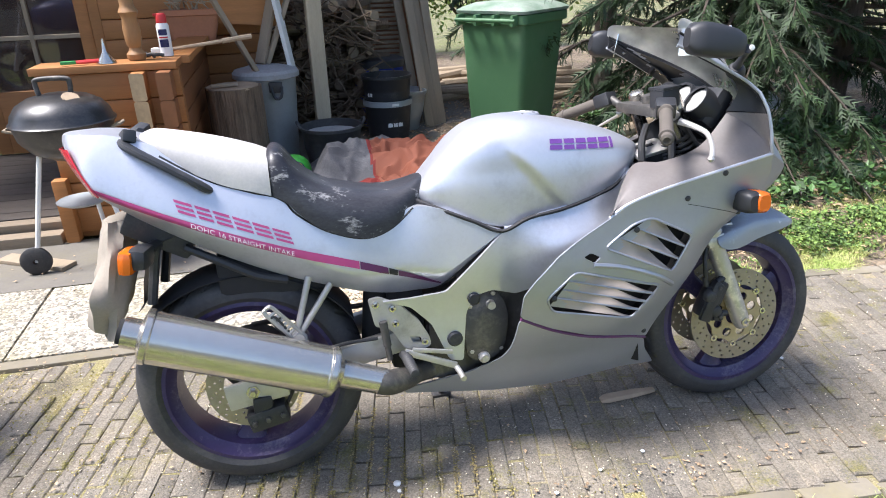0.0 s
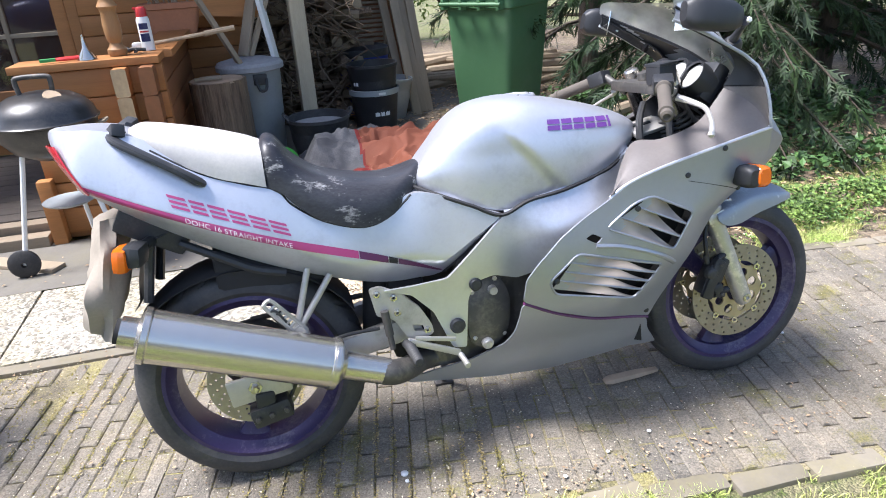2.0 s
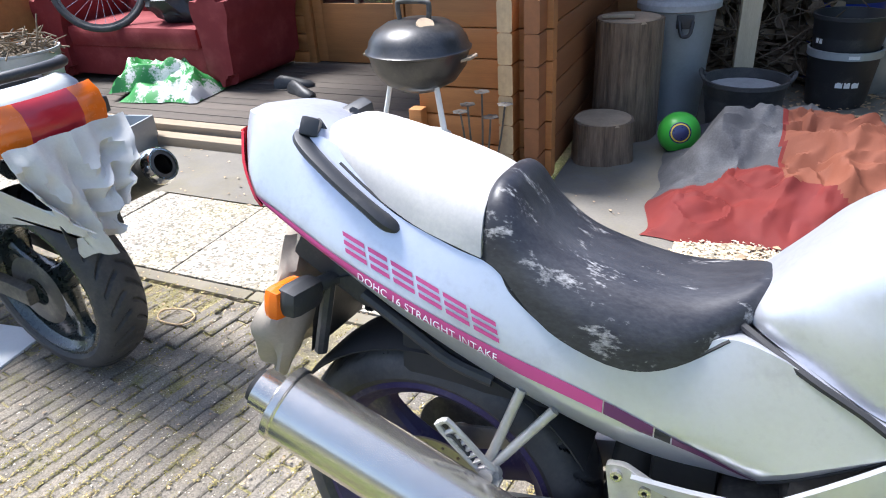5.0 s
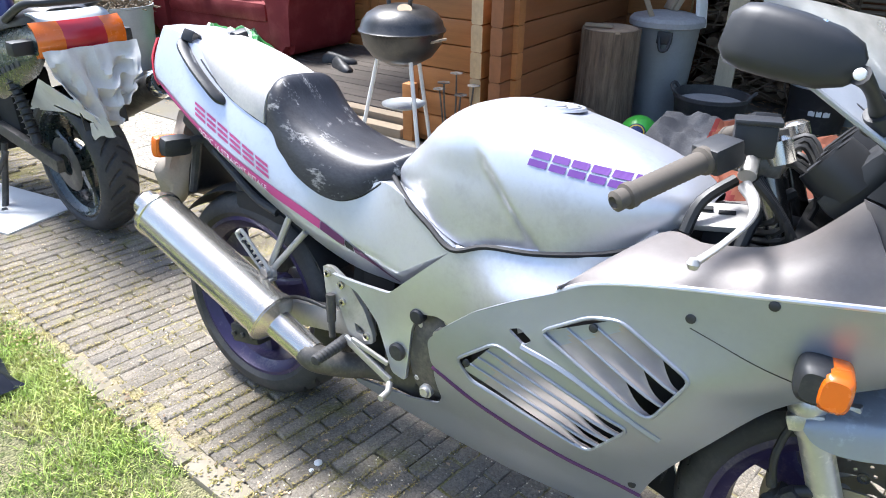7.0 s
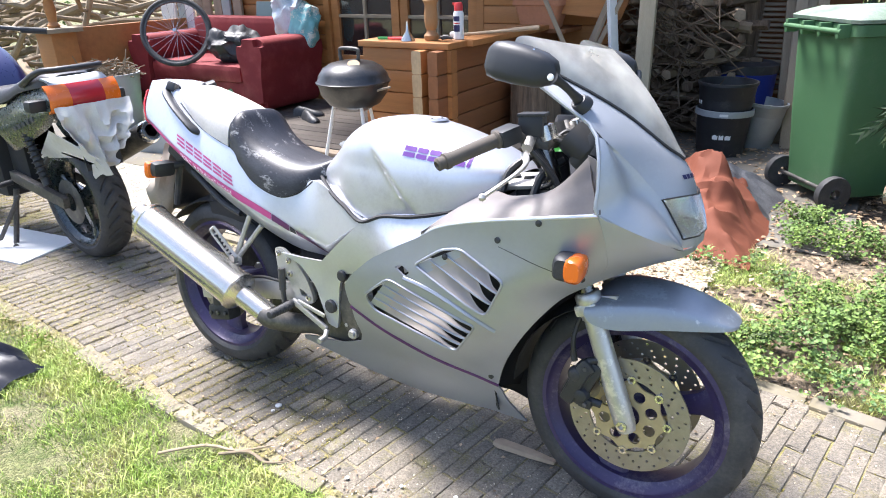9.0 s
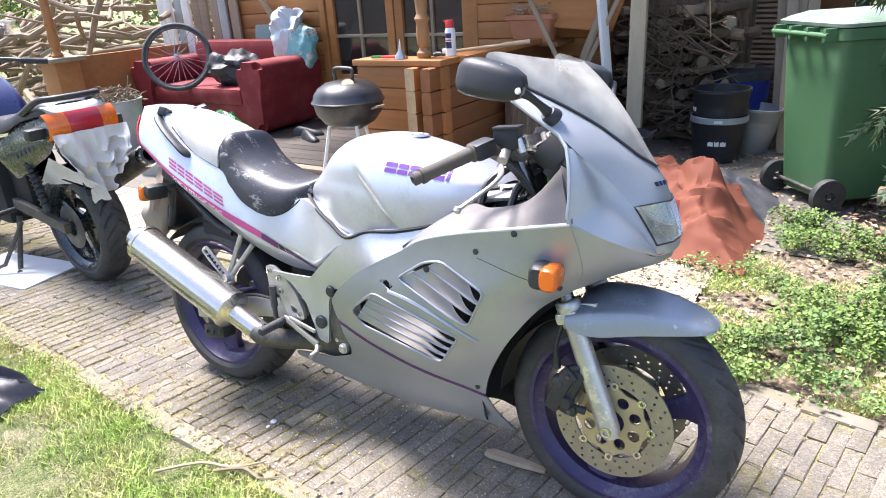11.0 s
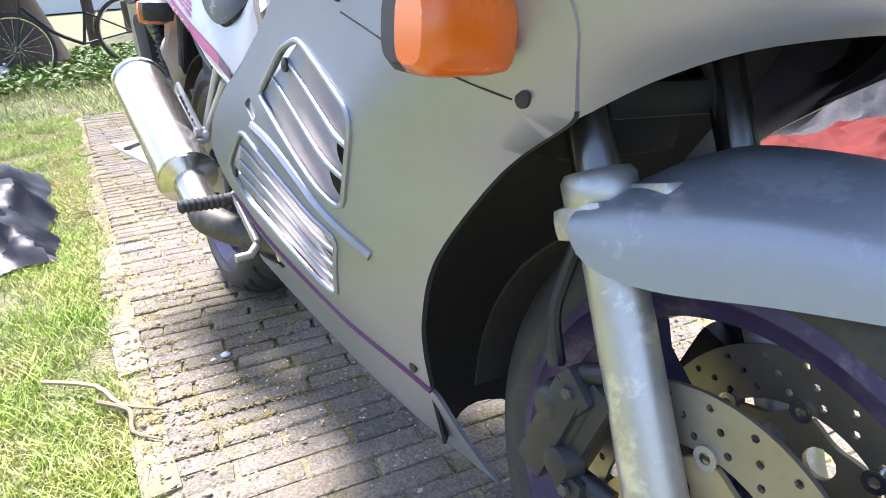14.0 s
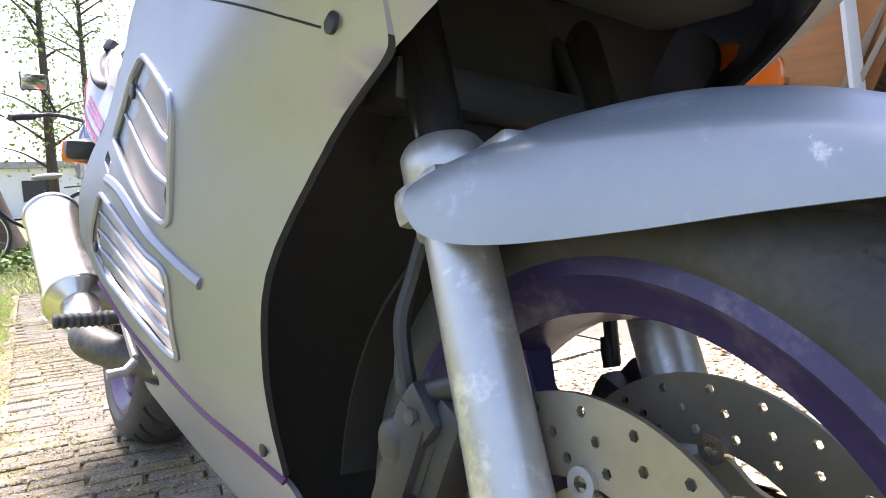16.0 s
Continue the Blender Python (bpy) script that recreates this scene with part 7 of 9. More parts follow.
panel(bm, rounded([(-0.42, -0.30), (0.20, -0.36), (0.46, 0.30), (-0.42, 0.36)], 0.01), lambda x, z: 0.01, 0.02, step=0.1)
solo("board", bm, CABIN, "orange stained plywood board leaning in the store", "board", pose(-0.02, 3.46, 1.28, 0, 0, 6))
lv = thing("louvre_door", "weathered slatted louvre door leaning in the store", "louvre door", pose(0.98, 4.55, 0.25, -8, 0, -4))
for x in (-0.24, 0.24):
    bm = B()
    box(bm, (x, 0, 0.62), (0.05, 0.03, 1.24), bevel=0.003)
    part("stile", bm, RAWWOOD, lv)
for k in range(30):
    bm = B()
    box(bm, (0, 0, 0.06 + 0.039 * k), (0.43, 0.035, 0.008), pose(0, 0, 0, 35, 0, 0))
    part("slat", bm, RAWWOOD, lv)
plank("crossbeam", (0.45, 4.50, 0.20), (1.45, 4.56, 0.22), 0.10, 0.05, RAWWOOD, "timber beam below the louvre door", "beam")
rr = random.Random(5)
log = None
for k in range(96):
    row, col = divmod(k, 8)
    r = rr.uniform(0.028, 0.050)
    bm = B()
    sides = 5 if k % 2 else 9
    tube(bm, [(0, -0.20, 0), (rr.uniform(-0.015, 0.015), 0.0, rr.uniform(-0.015, 0.015)), (rr.uniform(-0.02, 0.02), 0.20, 0)], r, sides)
    turn = rr.uniform(-20, 20) if (row % 3) else 90 + rr.uniform(-14, 14)
    solo("firewood", bm, (KINDLING, STUMP_BARK, BRANCH, CUTWOOD, STUMP_BARK)[k % 5], "split log in the firewood stack", "log", pose(0.12 + 0.105 * col + rr.uniform(-0.02, 0.02), 4.18 + rr.uniform(-0.10, 0.10), 0.05 + 0.088 * row + rr.uniform(-0.01, 0.01), rr.uniform(-5, 5), 0, turn), "firewood stack")
tv, bmT = [], B()
for k in range(120):
    p = Vector((rr.uniform(0.08, 0.86), rr.uniform(3.72, 4.02), rr.uniform(0.1, 1.0) ** 1.0))
    d = Vector((rr.uniform(-1, 1), rr.uniform(-0.7, 0.5), rr.uniform(-0.5, 0.7))).normalized() * rr.uniform(0.10, 0.28)
    bend = Vector((rr.uniform(-1, 1), rr.uniform(-1, 1), rr.uniform(-1, 1))) * 0.03
    tube(bmT, [p - d, p + bend, p + d], [0.007, 0.006, 0.003], 5, caps=False)
tw = solo("twigs", bmT, KINDLING, "tangled kindling twigs piled in the wood store", "twigs", kind="stuff")
bm = B()
box(bm, (0.50, 4.62, 0.60), (0.90, 0.30, 1.15), bevel=0.05)
solo("kindling_heap", bm, STUMP_BARK, "dark heap of kindling in the wood store", "wood", kind="stuff")


# ---- grill ----
gr = thing("kettle_grill", "small black kettle grill with dusty lid on three legs", "grill", pose(-0.84, 1.70, 0.0))
bm = B()
lathe(bm, [(0, 0.520), (0.08, 0.525), (0.155, 0.565), (0.20, 0.625), (0.212, 0.685), (0.208, 0.685), (0.196, 0.628), (0.15, 0.572), (0, 0.53)], seg=48)
part("bowl", bm, ENAMEL, gr)
bm = B()
lathe(bm, [(0.205, 0.690), (0.222, 0.688), (0.224, 0.696), (0.214, 0.704), (0.205, 0.735), (0.178, 0.772), (0.13, 0.800), (0.06, 0.815), (0, 0.818)], seg=48)
lid = part("lid", bm, ENAMEL, gr, "dusty black domed lid")
bm = B()
tube(bm, [(-0.065, -0.02, 0.812), (-0.070, -0.02, 0.862), (-0.055, -0.02, 0.882), (0.055, -0.02, 0.882), (0.070, -0.02, 0.862), (0.065, -0.02, 0.812)], 0.011, 10, n=4)
part("handle", bm, DARKMETAL, lid)
bm = B()
lathe(bm, [(0, 0.006), (0.035, 0.006), (0.037, 0.0), (0, 0)], axis_m((0.075, -0.075, 0.804), (0.35, -0.35, 0.9)), 20)
part("vent", bm, CUTWOOD, lid)
for s in (-1, 1):
    bm = B()
    tube(bm, [(s * 0.20, 0.03, 0.655), (s * 0.245, 0.03, 0.668), (s * 0.245, -0.03, 0.668), (s * 0.20, -0.03, 0.655)], 0.007, 8)
    part("side_handle", bm, RAWWOOD, gr)
for q, wheel_ in ((radians(205), True), (radians(325), True), (radians(90), False)):
    bm = B()
    tube(bm, [(0.13 * math.cos(q), 0.13 * math.sin(q), 0.56), (0.255 * math.cos(q), 0.255 * math.sin(q), 0.06 if wheel_ else 0.0)], 0.011, 10)
    leg = part("leg", bm, WHITE, gr, "pale metal leg")
    if wheel_:
        bm = B()
        lathe(bm, [(0.012, -0.018), (0.055, -0.016), (0.068, -0.008), (0.068, 0.008), (0.055, 0.016), (0.012, 0.018)], axis_m((0.258 * math.cos(q), 0.258 * math.sin(q), 0.068), (math.cos(q + 1.2), math.sin(q + 1.2), 0)), 28, closed=True)
        part("wheel", bm, RUBBER, gr, "black wheel")
bm = B()
lathe(bm, [(0, 0.300), (0.09, 0.300), (0.115, 0.312), (0.117, 0.316), (0.09, 0.306), (0, 0.306)], seg=36)
part("ash_tray", bm, GALV, gr, "grey ash tray")


# ---- things on the porch wall ----
TOP = 0.893
bl = thing("porch_column", "turned oak porch column standing on the half wall", "column", pose(-0.56, 2.14, TOP))
bm = B()
lathe(bm, [(0, 0), (0.040, 0), (0.046, 0.012), (0.046, 0.03), (0.032, 0.045), (0.028, 0.06), (0.036, 0.075), (0.040, 0.10), (0.042, 0.15), (0.036, 0.20), (0.040, 0.215), (0.048, 0.23), (0.040, 0.245), (0.032, 0.26), (0.036, 0.30), (0.042, 0.42), (0.044, 1.1), (0.036, 1.3), (0.046, 1.33), (0.046, 1.515), (0, 1.515)], seg=28)
part("turning", bm, material("turned_oak", (0.30, 0.155, 0.060), 0.6, var=0.25, scale=6, bump=0.2, stretch=(4, 4, 0.6)), bl)
fn = thing("funnel", "small steel funnel standing upside down", "funnel", pose(-0.69, 2.07, TOP))
bm = B()
lathe(bm, [(0.045, 0), (0.044, 0.006), (0.012, 0.055), (0.006, 0.10), (0.005, 0.115), (0.004, 0.10), (0.010, 0.055), (0.042, 0.004)], seg=28)
part("cone", bm, STEEL, fn)
sp = thing("spray_can", "white spray can with a red cap", "spray can", pose(-0.43, 2.25, TOP))
bm = B()
lathe(bm, [(0, 0), (0.032, 0), (0.032, 0.150), (0.026, 0.165), (0, 0.165)], seg=28)
part("can", bm, WHITE, sp)
bm = B()
lathe(bm, [(0, 0.165), (0.027, 0.165), (0.027, 0.200), (0.020, 0.212), (0, 0.212)], seg=24)
box(bm, (-0.02, -0.01, 0.205), (0.03, 0.012, 0.014), bevel=0.003)
part("cap", bm, RED, sp, "red cap")
for z, h, mt in ((0.105, 0.03, NAVY), (0.045, 0.04, NAVY), (0.09, 0.008, RED)):
    bar_marks(sp, 0.032, z, h, mt, radians(-130), (0.045,), 0.001)
pl = thing("pliers", "pliers with red handles lying on the wall", "pliers", pose(-0.83, 2.05, TOP, 0, 0, 12))
for s in (-1, 1):
    bm = B()
    tube(bm, [(0.0, 0, 0.012), (0.05, s * 0.02, 0.012), (0.11, s * 0.018, 0.012)], 0.008, 8, n=4)
    part("handle", bm, RED, pl)
bm = B()
box(bm, (-0.03, 0, 0.012), (0.07, 0.025, 0.016), bevel=0.004)
part("jaw", bm, GREEN, pl)
bm = B()
tube(bm, [(0, 0, 0.0), (0.34, 0.10, 0.03)], 0.010, 8)
tube(bm, [(0.34, 0.10, 0.03), (0.50, 0.15, 0.045)], 0.014, 8)
solo("file_tool", bm, CUTWOOD, "wooden-handled tool laid across the wall", "tool", pose(-0.50, 2.34, TOP + 0.012))
for k, (x, y) in enumerate(((-0.50, 2.20), (-0.46, 2.16), (-0.53, 2.26))):
    bm = B()
    tube(bm, [(-0.03, 0, 0.01), (0.0, 0.012, 0.016), (0.035, 0, 0.01)], 0.009, 7, n=3)
    solo("small_tool", bm, DARKMETAL, "small oily metal tool part", "tool", pose(x, y, TOP, 0, 0, 50 * k), "tools on the porch wall")
rag = B()
box(rag, (0, 0, 0.02), (0.05, 0.04, 0.04), bevel=0.015)
solo("paper_wad", rag, WHITE, "crumpled white paper wad", "paper", pose(-0.49, 2.29, TOP))
trough = thing("planter", "terracotta trough of dry stems on the cabin wall", "planter", pose(-0.42, 3.45, 0.86))
bm = B()
rows = [[(x, y, z) for x, y in rounded([(-w, -d), (w, -d), (w, d), (-w, d)], 0.04, 4)] for z, w, d in ((0, 0.14, 0.08), (0.16, 0.185, 0.11), (0.165, 0.20, 0.12), (0.20, 0.20, 0.12))]
loft(bm, rows, closed=True, caps=True)
part("trough", bm, TERRACOTTA, trough)
bm = B()
for k in range(26):
    p = Vector((rr.uniform(-0.14, 0.14), rr.uniform(-0.07, 0.07), 0.20))
    tube(bm, [p, p + Vector((rr.uniform(-0.05, 0.05), rr.uniform(-0.05, 0.05), 0.05)), p + Vector((rr.uniform(-0.09, 0.09), rr.uniform(-0.06, 0.06), rr.uniform(0.02, 0.09)))], 0.005, 5)
part("dead_stems", bm, BRANCH, trough)
bm = B()
box(bm, (0, 0.1, -0.015), (0.46, 0.38, 0.03), bevel=0.003)
part("shelf", bm, CABIN_SHADED, trough)


# ---- crumpled cover ----
def facets(x, y, cell, seed):
    """Heights from 0 to 1 at scattered grid points, joined by flat triangles."""
    i, j = math.floor(x / cell), math.floor(y / cell)
    u, w = x / cell - i, y / cell - j
    h = [[random.Random((i + a) * 7919 + (j + b) * 104729 + int(seed * 31)).random() for b in (0, 1)] for a in (0, 1)]
    if (i + j) % 2:
        u, h = 1 - u, h[::-1]
    if u + w < 1:
        return h[0][0] + u * (h[1][0] - h[0][0]) + w * (h[0][1] - h[0][0])
    return h[1][1] + (1 - u) * (h[0][1] - h[1][1]) + (1 - w) * (h[1][0] - h[1][1])


def crumple(name, x0, x1, y0, y1, height, mat, label, m, seed, nx=56, ny=40, split=None):
    bm = B()
    rows = []
    for j in range(ny + 1):
        row = []
        for i in range(nx + 1):
            u, w = i / nx, j / ny
            x, y = x0 + (x1 - x0) * u, y0 + (y1 - y0) * w
            e = min(1.0, 5 * min(u, 1 - u, w, 1 - w)) ** 0.8
            wx, wy = x + 0.05 * noise.noise((x * 3, y * 3, seed)), y + 0.05 * noise.noise((x * 3, y * 3, seed + 2))
            big, mid = facets(wx + 0.3 * wy, wy, 0.21, seed), facets(wx - 0.4 * wy, wy + 0.2 * wx, 0.105, seed + 5)
            crease = max(0.0, 1 - 6 * abs(noise.noise((wx * 4.2 + wy * 2, wy * 5.5 - wx, seed + 3))))
            z = e * (height(x, y) * (0.50 + 0.80 * big) + 0.085 * mid + 0.026 * facets(wx + wy, wy - wx, 0.06, seed + 9) + 0.022 * crease + 0.005 * noise.noise((x * 22, y * 22, seed)))
            dx, dy = 0.05 * noise.noise((x * 5, y * 5, seed + 8)), 0.05 * noise.noise((x * 5, y * 5, seed + 11))
            row.append((x + dx, y + dy, max(0.006, z)))
        rows.append(row)
    vr = loft(bm, rows)
    if not split:
        return solo(name, bm, mat[0], label, "cover", m, sharp=28)
    t = thing(name, label, "cover", m)
    for k, (pname, pmat) in enumerate(mat):
        b2 = bm.copy()
        bmesh.ops.delete(b2, geom=[fc for fc in b2.faces if split(*fc.calc_center_median().xy) != k], context="FACES")
        part(pname, b2, pmat, t, sharp=28)
    return t


def cover_h(x, y):
    return 0.06 + 0.20 * math.exp(-((x - 0.52) / 0.24) ** 2 - ((y - 2.38) / 0.20) ** 2) + 0.19 * math.exp(-((x - 0.88) / 0.26) ** 2 - ((y - 2.22) / 0.26) ** 2) + 0.17 * math.exp(-((x - 1.18) / 0.18) ** 2 - ((y - 2.05) / 0.42) ** 2) + 0.07 * math.exp(-((x - 1.25) / 0.2) ** 2 - ((y - 2.7) / 0.15) ** 2)


def cover_panel(x, y):
    y += 0.05 * math.sin(9 * x) + 0.03 * math.sin(23 * x)
    if (x < 0.60 and y > 2.02) or y > 2.46 or (x > 1.30 and y > 2.36):
        return 0
    return 2 if (x > 0.62 and y > 1.92) or x > 1.10 else 1


crumple("motorcycle_cover", 0.10, 1.46, 1.62, 2.98, cover_h, [("grey_panel", TARP_GREY), ("red_panel", TARP_RED), ("faded_panel", TARP_ORANGE)], "crumpled grey and red fabric motorcycle cover", None, 4.0, 120, 110, split=cover_panel)
crumple("plastic_sheet", -1.80, -0.58, -1.02, -0.455, lambda x, y: 0.055, [SHEETING], "dark crumpled plastic sheet lying on the lawn", None, 9.0, 50, 30)
bm = B()
tube(bm, [(-1.29 + 0.075 * math.cos(q / 10 * 6.0), 0.53 + 0.045 * math.sin(q / 10 * 6.0), 0.010 + 0.002 * (q % 3)) for q in range(12)], 0.003, 6, n=3)
solo("string_loop", bm, ENDGRAIN, "pale loop of string lying on the pavers", "string")

# stick by the front wheel, twigs on the kerb
bm = B()
rows = []
for t, w, h in ((0, 0.012, 0.006), (0.02, 0.020, 0.012), (0.12, 0.017, 0.012), (0.19, 0.010, 0.008)):
    rows.append([(t, -w, 0.0), (t, w, 0.0), (t, w * 0.7, h), (t, -w * 0.7, h)])
loft(bm, rows, closed=True, caps=True)
solo("wood_wedge", bm, CUTWOOD, "split wooden wedge lying by the front wheel", "wood", pose(1.035, -0.015, 0.010, 0, 0, 2))
for k, (x, y, a, l) in enumerate(((0.36, -0.47, 20, 0.22), (0.20, -0.56, 35, 0.34), (-0.30, 0.50, 70, 0.09), (0.62, -0.62, -12, 0.3))):
    bm = B()
    tube(bm, [(0, 0, 0.008), (l * 0.4, 0.02, 0.012), (l * 0.7, -0.01, 0.010), (l, 0.01, 0.008)], [0.005, 0.005, 0.004, 0.002], 7, n=3)
    solo("twig", bm, BRANCH, "dry twig lying on the edge of the pavers", "twig", pose(x, y, 0.0, 0, 0, a), "twigs on the drive")
for k, (x, y, s) in enumerate(((0.343, -0.21, 0.010), (0.345, -0.237, 0.006), (0.75, -0.351, 0.006), (1.05, -0.26, 0.006), (1.75, 0.05, 0.008), (0.9, -0.3, 0.005))):
    bm = B()
    lathe(bm, [(0, 0), (s, s * 0.2), (s * 1.1, s * 0.6), (s * 0.5, s), (0, s * 1.05)], seg=9)
    solo("pebble", bm, WHITE, "small pale pebble on the pavers", "pebble", pose(x, y, 0.004, 0, 0, 40 * k), "pebbles")


# ---- the second motorcycle ----
b2k = thing("motorcycle", "dark blue and black motorcycle parked on its centre stand", "motorcycle", pose(-1.395, 0.26, 0.0, 0, 0, 177))
w2 = wheel("rear_wheel", (0.0, 0.305), 0.305, 0.225, 0.150, 3, b2k)
w3 = wheel("front_wheel", (1.45, 0.295), 0.295, 0.222, 0.120, 3, b2k)
for o in (*w2.children, *w3.children):
    if o.data.materials[0] == RIM:
        o.data.materials[0] = BIKE_BLACK
        o["label"] = "black painted wheel part"
bm = B()
rows = []
for x, zl, w, zt in smooth_table([(-0.235, 0.80, 0.125, 0.870), (-0.21, 0.775, 0.150, 0.885), (-0.10, 0.750, 0.150, 0.890), (0.06, 0.715, 0.145, 0.870), (0.22, 0.670, 0.140, 0.830), (0.36, 0.630, 0.120, 0.780)], 4):
    half = [(w * math.cos(math.pi / 2 * i / 8) ** 0.5, zl + (zt - zl) * math.sin(math.pi / 2 * i / 8) ** 0.8) for i in range(9)]
    rows.append([(x, -y, z) for y, z in half] + [(x, y, z) for y, z in reversed(half[:-1])])
loft(bm, rows, closed=True, caps=True)
t2 = part("tail_cowl", bm, BIKE_BLACK, b2k, "glossy black tail cowl")
for s in (-1, 1):
    bm = B()
    rows = []
    for x, zl, zu in smooth_table([(-0.215, 0.775, 0.80), (-0.12, 0.700, 0.80), (0.02, 0.640, 0.80), (0.18, 0.575, 0.78), (0.32, 0.535, 0.74), (0.42, 0.60, 0.70)], 4):
        rows.append([(x, s * (0.118 + 0.042 * math.sin(math.pi * (0.12 + 0.76 * i / 8))), zl + (zu - zl) * i / 8) for i in range(9)])
    loft(bm, rows)
    thicken(bm, 0.004)
    part("side_cover", bm, BIKE_BLACK, t2, "glossy black side cover")
for y0, y1, mt in ((-0.160, -0.075, AMBER), (-0.075, 0.075, RED_LENS), (0.075, 0.160, AMBER)):
    bm = B()
    rows = [[(-0.250 + 0.030 * (abs(y) / 0.16) ** 2 - dx, y, z) for y in [y0 + (y1 - y0) * i / 6 for i in range(7)]] for z, dx in ((0.765, -0.022), (0.774, 0.004), (0.822, 0.014), (0.862, 0.002), (0.886, -0.026))]
    loft(bm, rows)
    thicken(bm, 0.02)
    part("tail_lamp_lens", bm, mt, t2, "amber lens" if mt is AMBER else "red lens")
bm = B()
loft(bm, [[(-0.232 + 0.030 * (abs(y) / 0.13) ** 2 + d, y, z) for y in [-0.13 + 0.26 * i / 10 for i in range(11)]] for z, d in ((0.874, 0.0), (0.892, 0.014), (0.905, 0.045), (0.908, 0.085))])
thicken(bm, 0.008)
part("lamp_cowl", bm, GALV, t2, "grey panel above the tail lamp")
for k, (x, z) in enumerate(((-0.02, 0.78), (0.03, 0.765), (0.08, 0.750), (0.13, 0.735), (0.18, 0.72))):
    bm = B()
    box(bm, (x, 0.161, z - 0.055), (0.030, 0.004, 0.020), pose(0, 0, 0, 0, 14, 0))
    part("decal_block", bm, TARP_GREY, t2)
bm = B()
pts = [(0.05, -0.135, 0.87), (-0.13, -0.135, 0.935), (-0.20, -0.09, 0.945), (-0.22, 0, 0.947), (-0.20, 0.09, 0.945), (-0.13, 0.135, 0.935), (0.05, 0.135, 0.87)]
tube(bm, pts, 0.014, 10, n=6)
part("grab_rail", bm, PLASTIC, b2k)
bm = B()
rows = []
for x, zl, w, zt in smooth_table([(-0.13, 0.87, 0.09, 0.915), (-0.06, 0.86, 0.125, 0.925), (0.10, 0.83, 0.135, 0.895), (0.26, 0.78, 0.13, 0.850), (0.45, 0.74, 0.12, 0.815), (0.60, 0.75, 0.09, 0.825)], 4):
    half = [(w * math.cos(math.pi / 2 * i / 8) ** 0.5, zl + (zt - zl) * math.sin(math.pi / 2 * i / 8) ** 0.8) for i in range(9)]
    rows.append([(x, -y, z) for y, z in half] + [(x, y, z) for y, z in reversed(half[:-1])])
loft(bm, rows, closed=True, caps=True)
part("seat", bm, LEATHER, b2k, "black dual seat")
bm = B()
rows = []
for x, zl, w, zt in smooth_table([(0.52, 0.74, 0.09, 0.80), (0.60, 0.72, 0.14, 0.92), (0.75, 0.70, 0.165, 1.01), (0.95, 0.72, 0.17, 1.02), (1.10, 0.78, 0.14, 0.98), (1.18, 0.84, 0.08, 0.92)], 4):
    half = [(w * math.cos(math.pi / 2 * i / 8) ** 0.55, zl + (zt - zl) * math.sin(math.pi / 2 * i / 8) ** 0.8) for i in range(9)]
    rows.append([(x, -y, z) for y, z in half] + [(x, y, z) for y, z in reversed(half[:-1])])
loft(bm, rows, closed=True, caps=True)
part("fuel_tank", bm, NAVY, b2k, "dark blue fuel tank")
# Engine in cavity black: the void's shade is put into its colour.
bm = B()
box(bm, (0.74, 0, 0.45), (0.44, 0.30, 0.40), bevel=0.04)
box(bm, (0.44, 0, 0.46), (0.20, 0.18, 0.34), bevel=0.03)
part("engine", bm, BLACKBOX, b2k, "engine coloured black for the shade around it")
bm = B()
rows = [[(x, s * w, z) for s in (-1, 1)] for x, z, w in ((-0.16, 0.76, 0.08), (-0.24, 0.66, 0.085), (-0.26, 0.50, 0.085))]
loft(bm, rows)
thicken(bm, 0.006)
part("rear_mudguard", bm, PLASTIC, b2k)
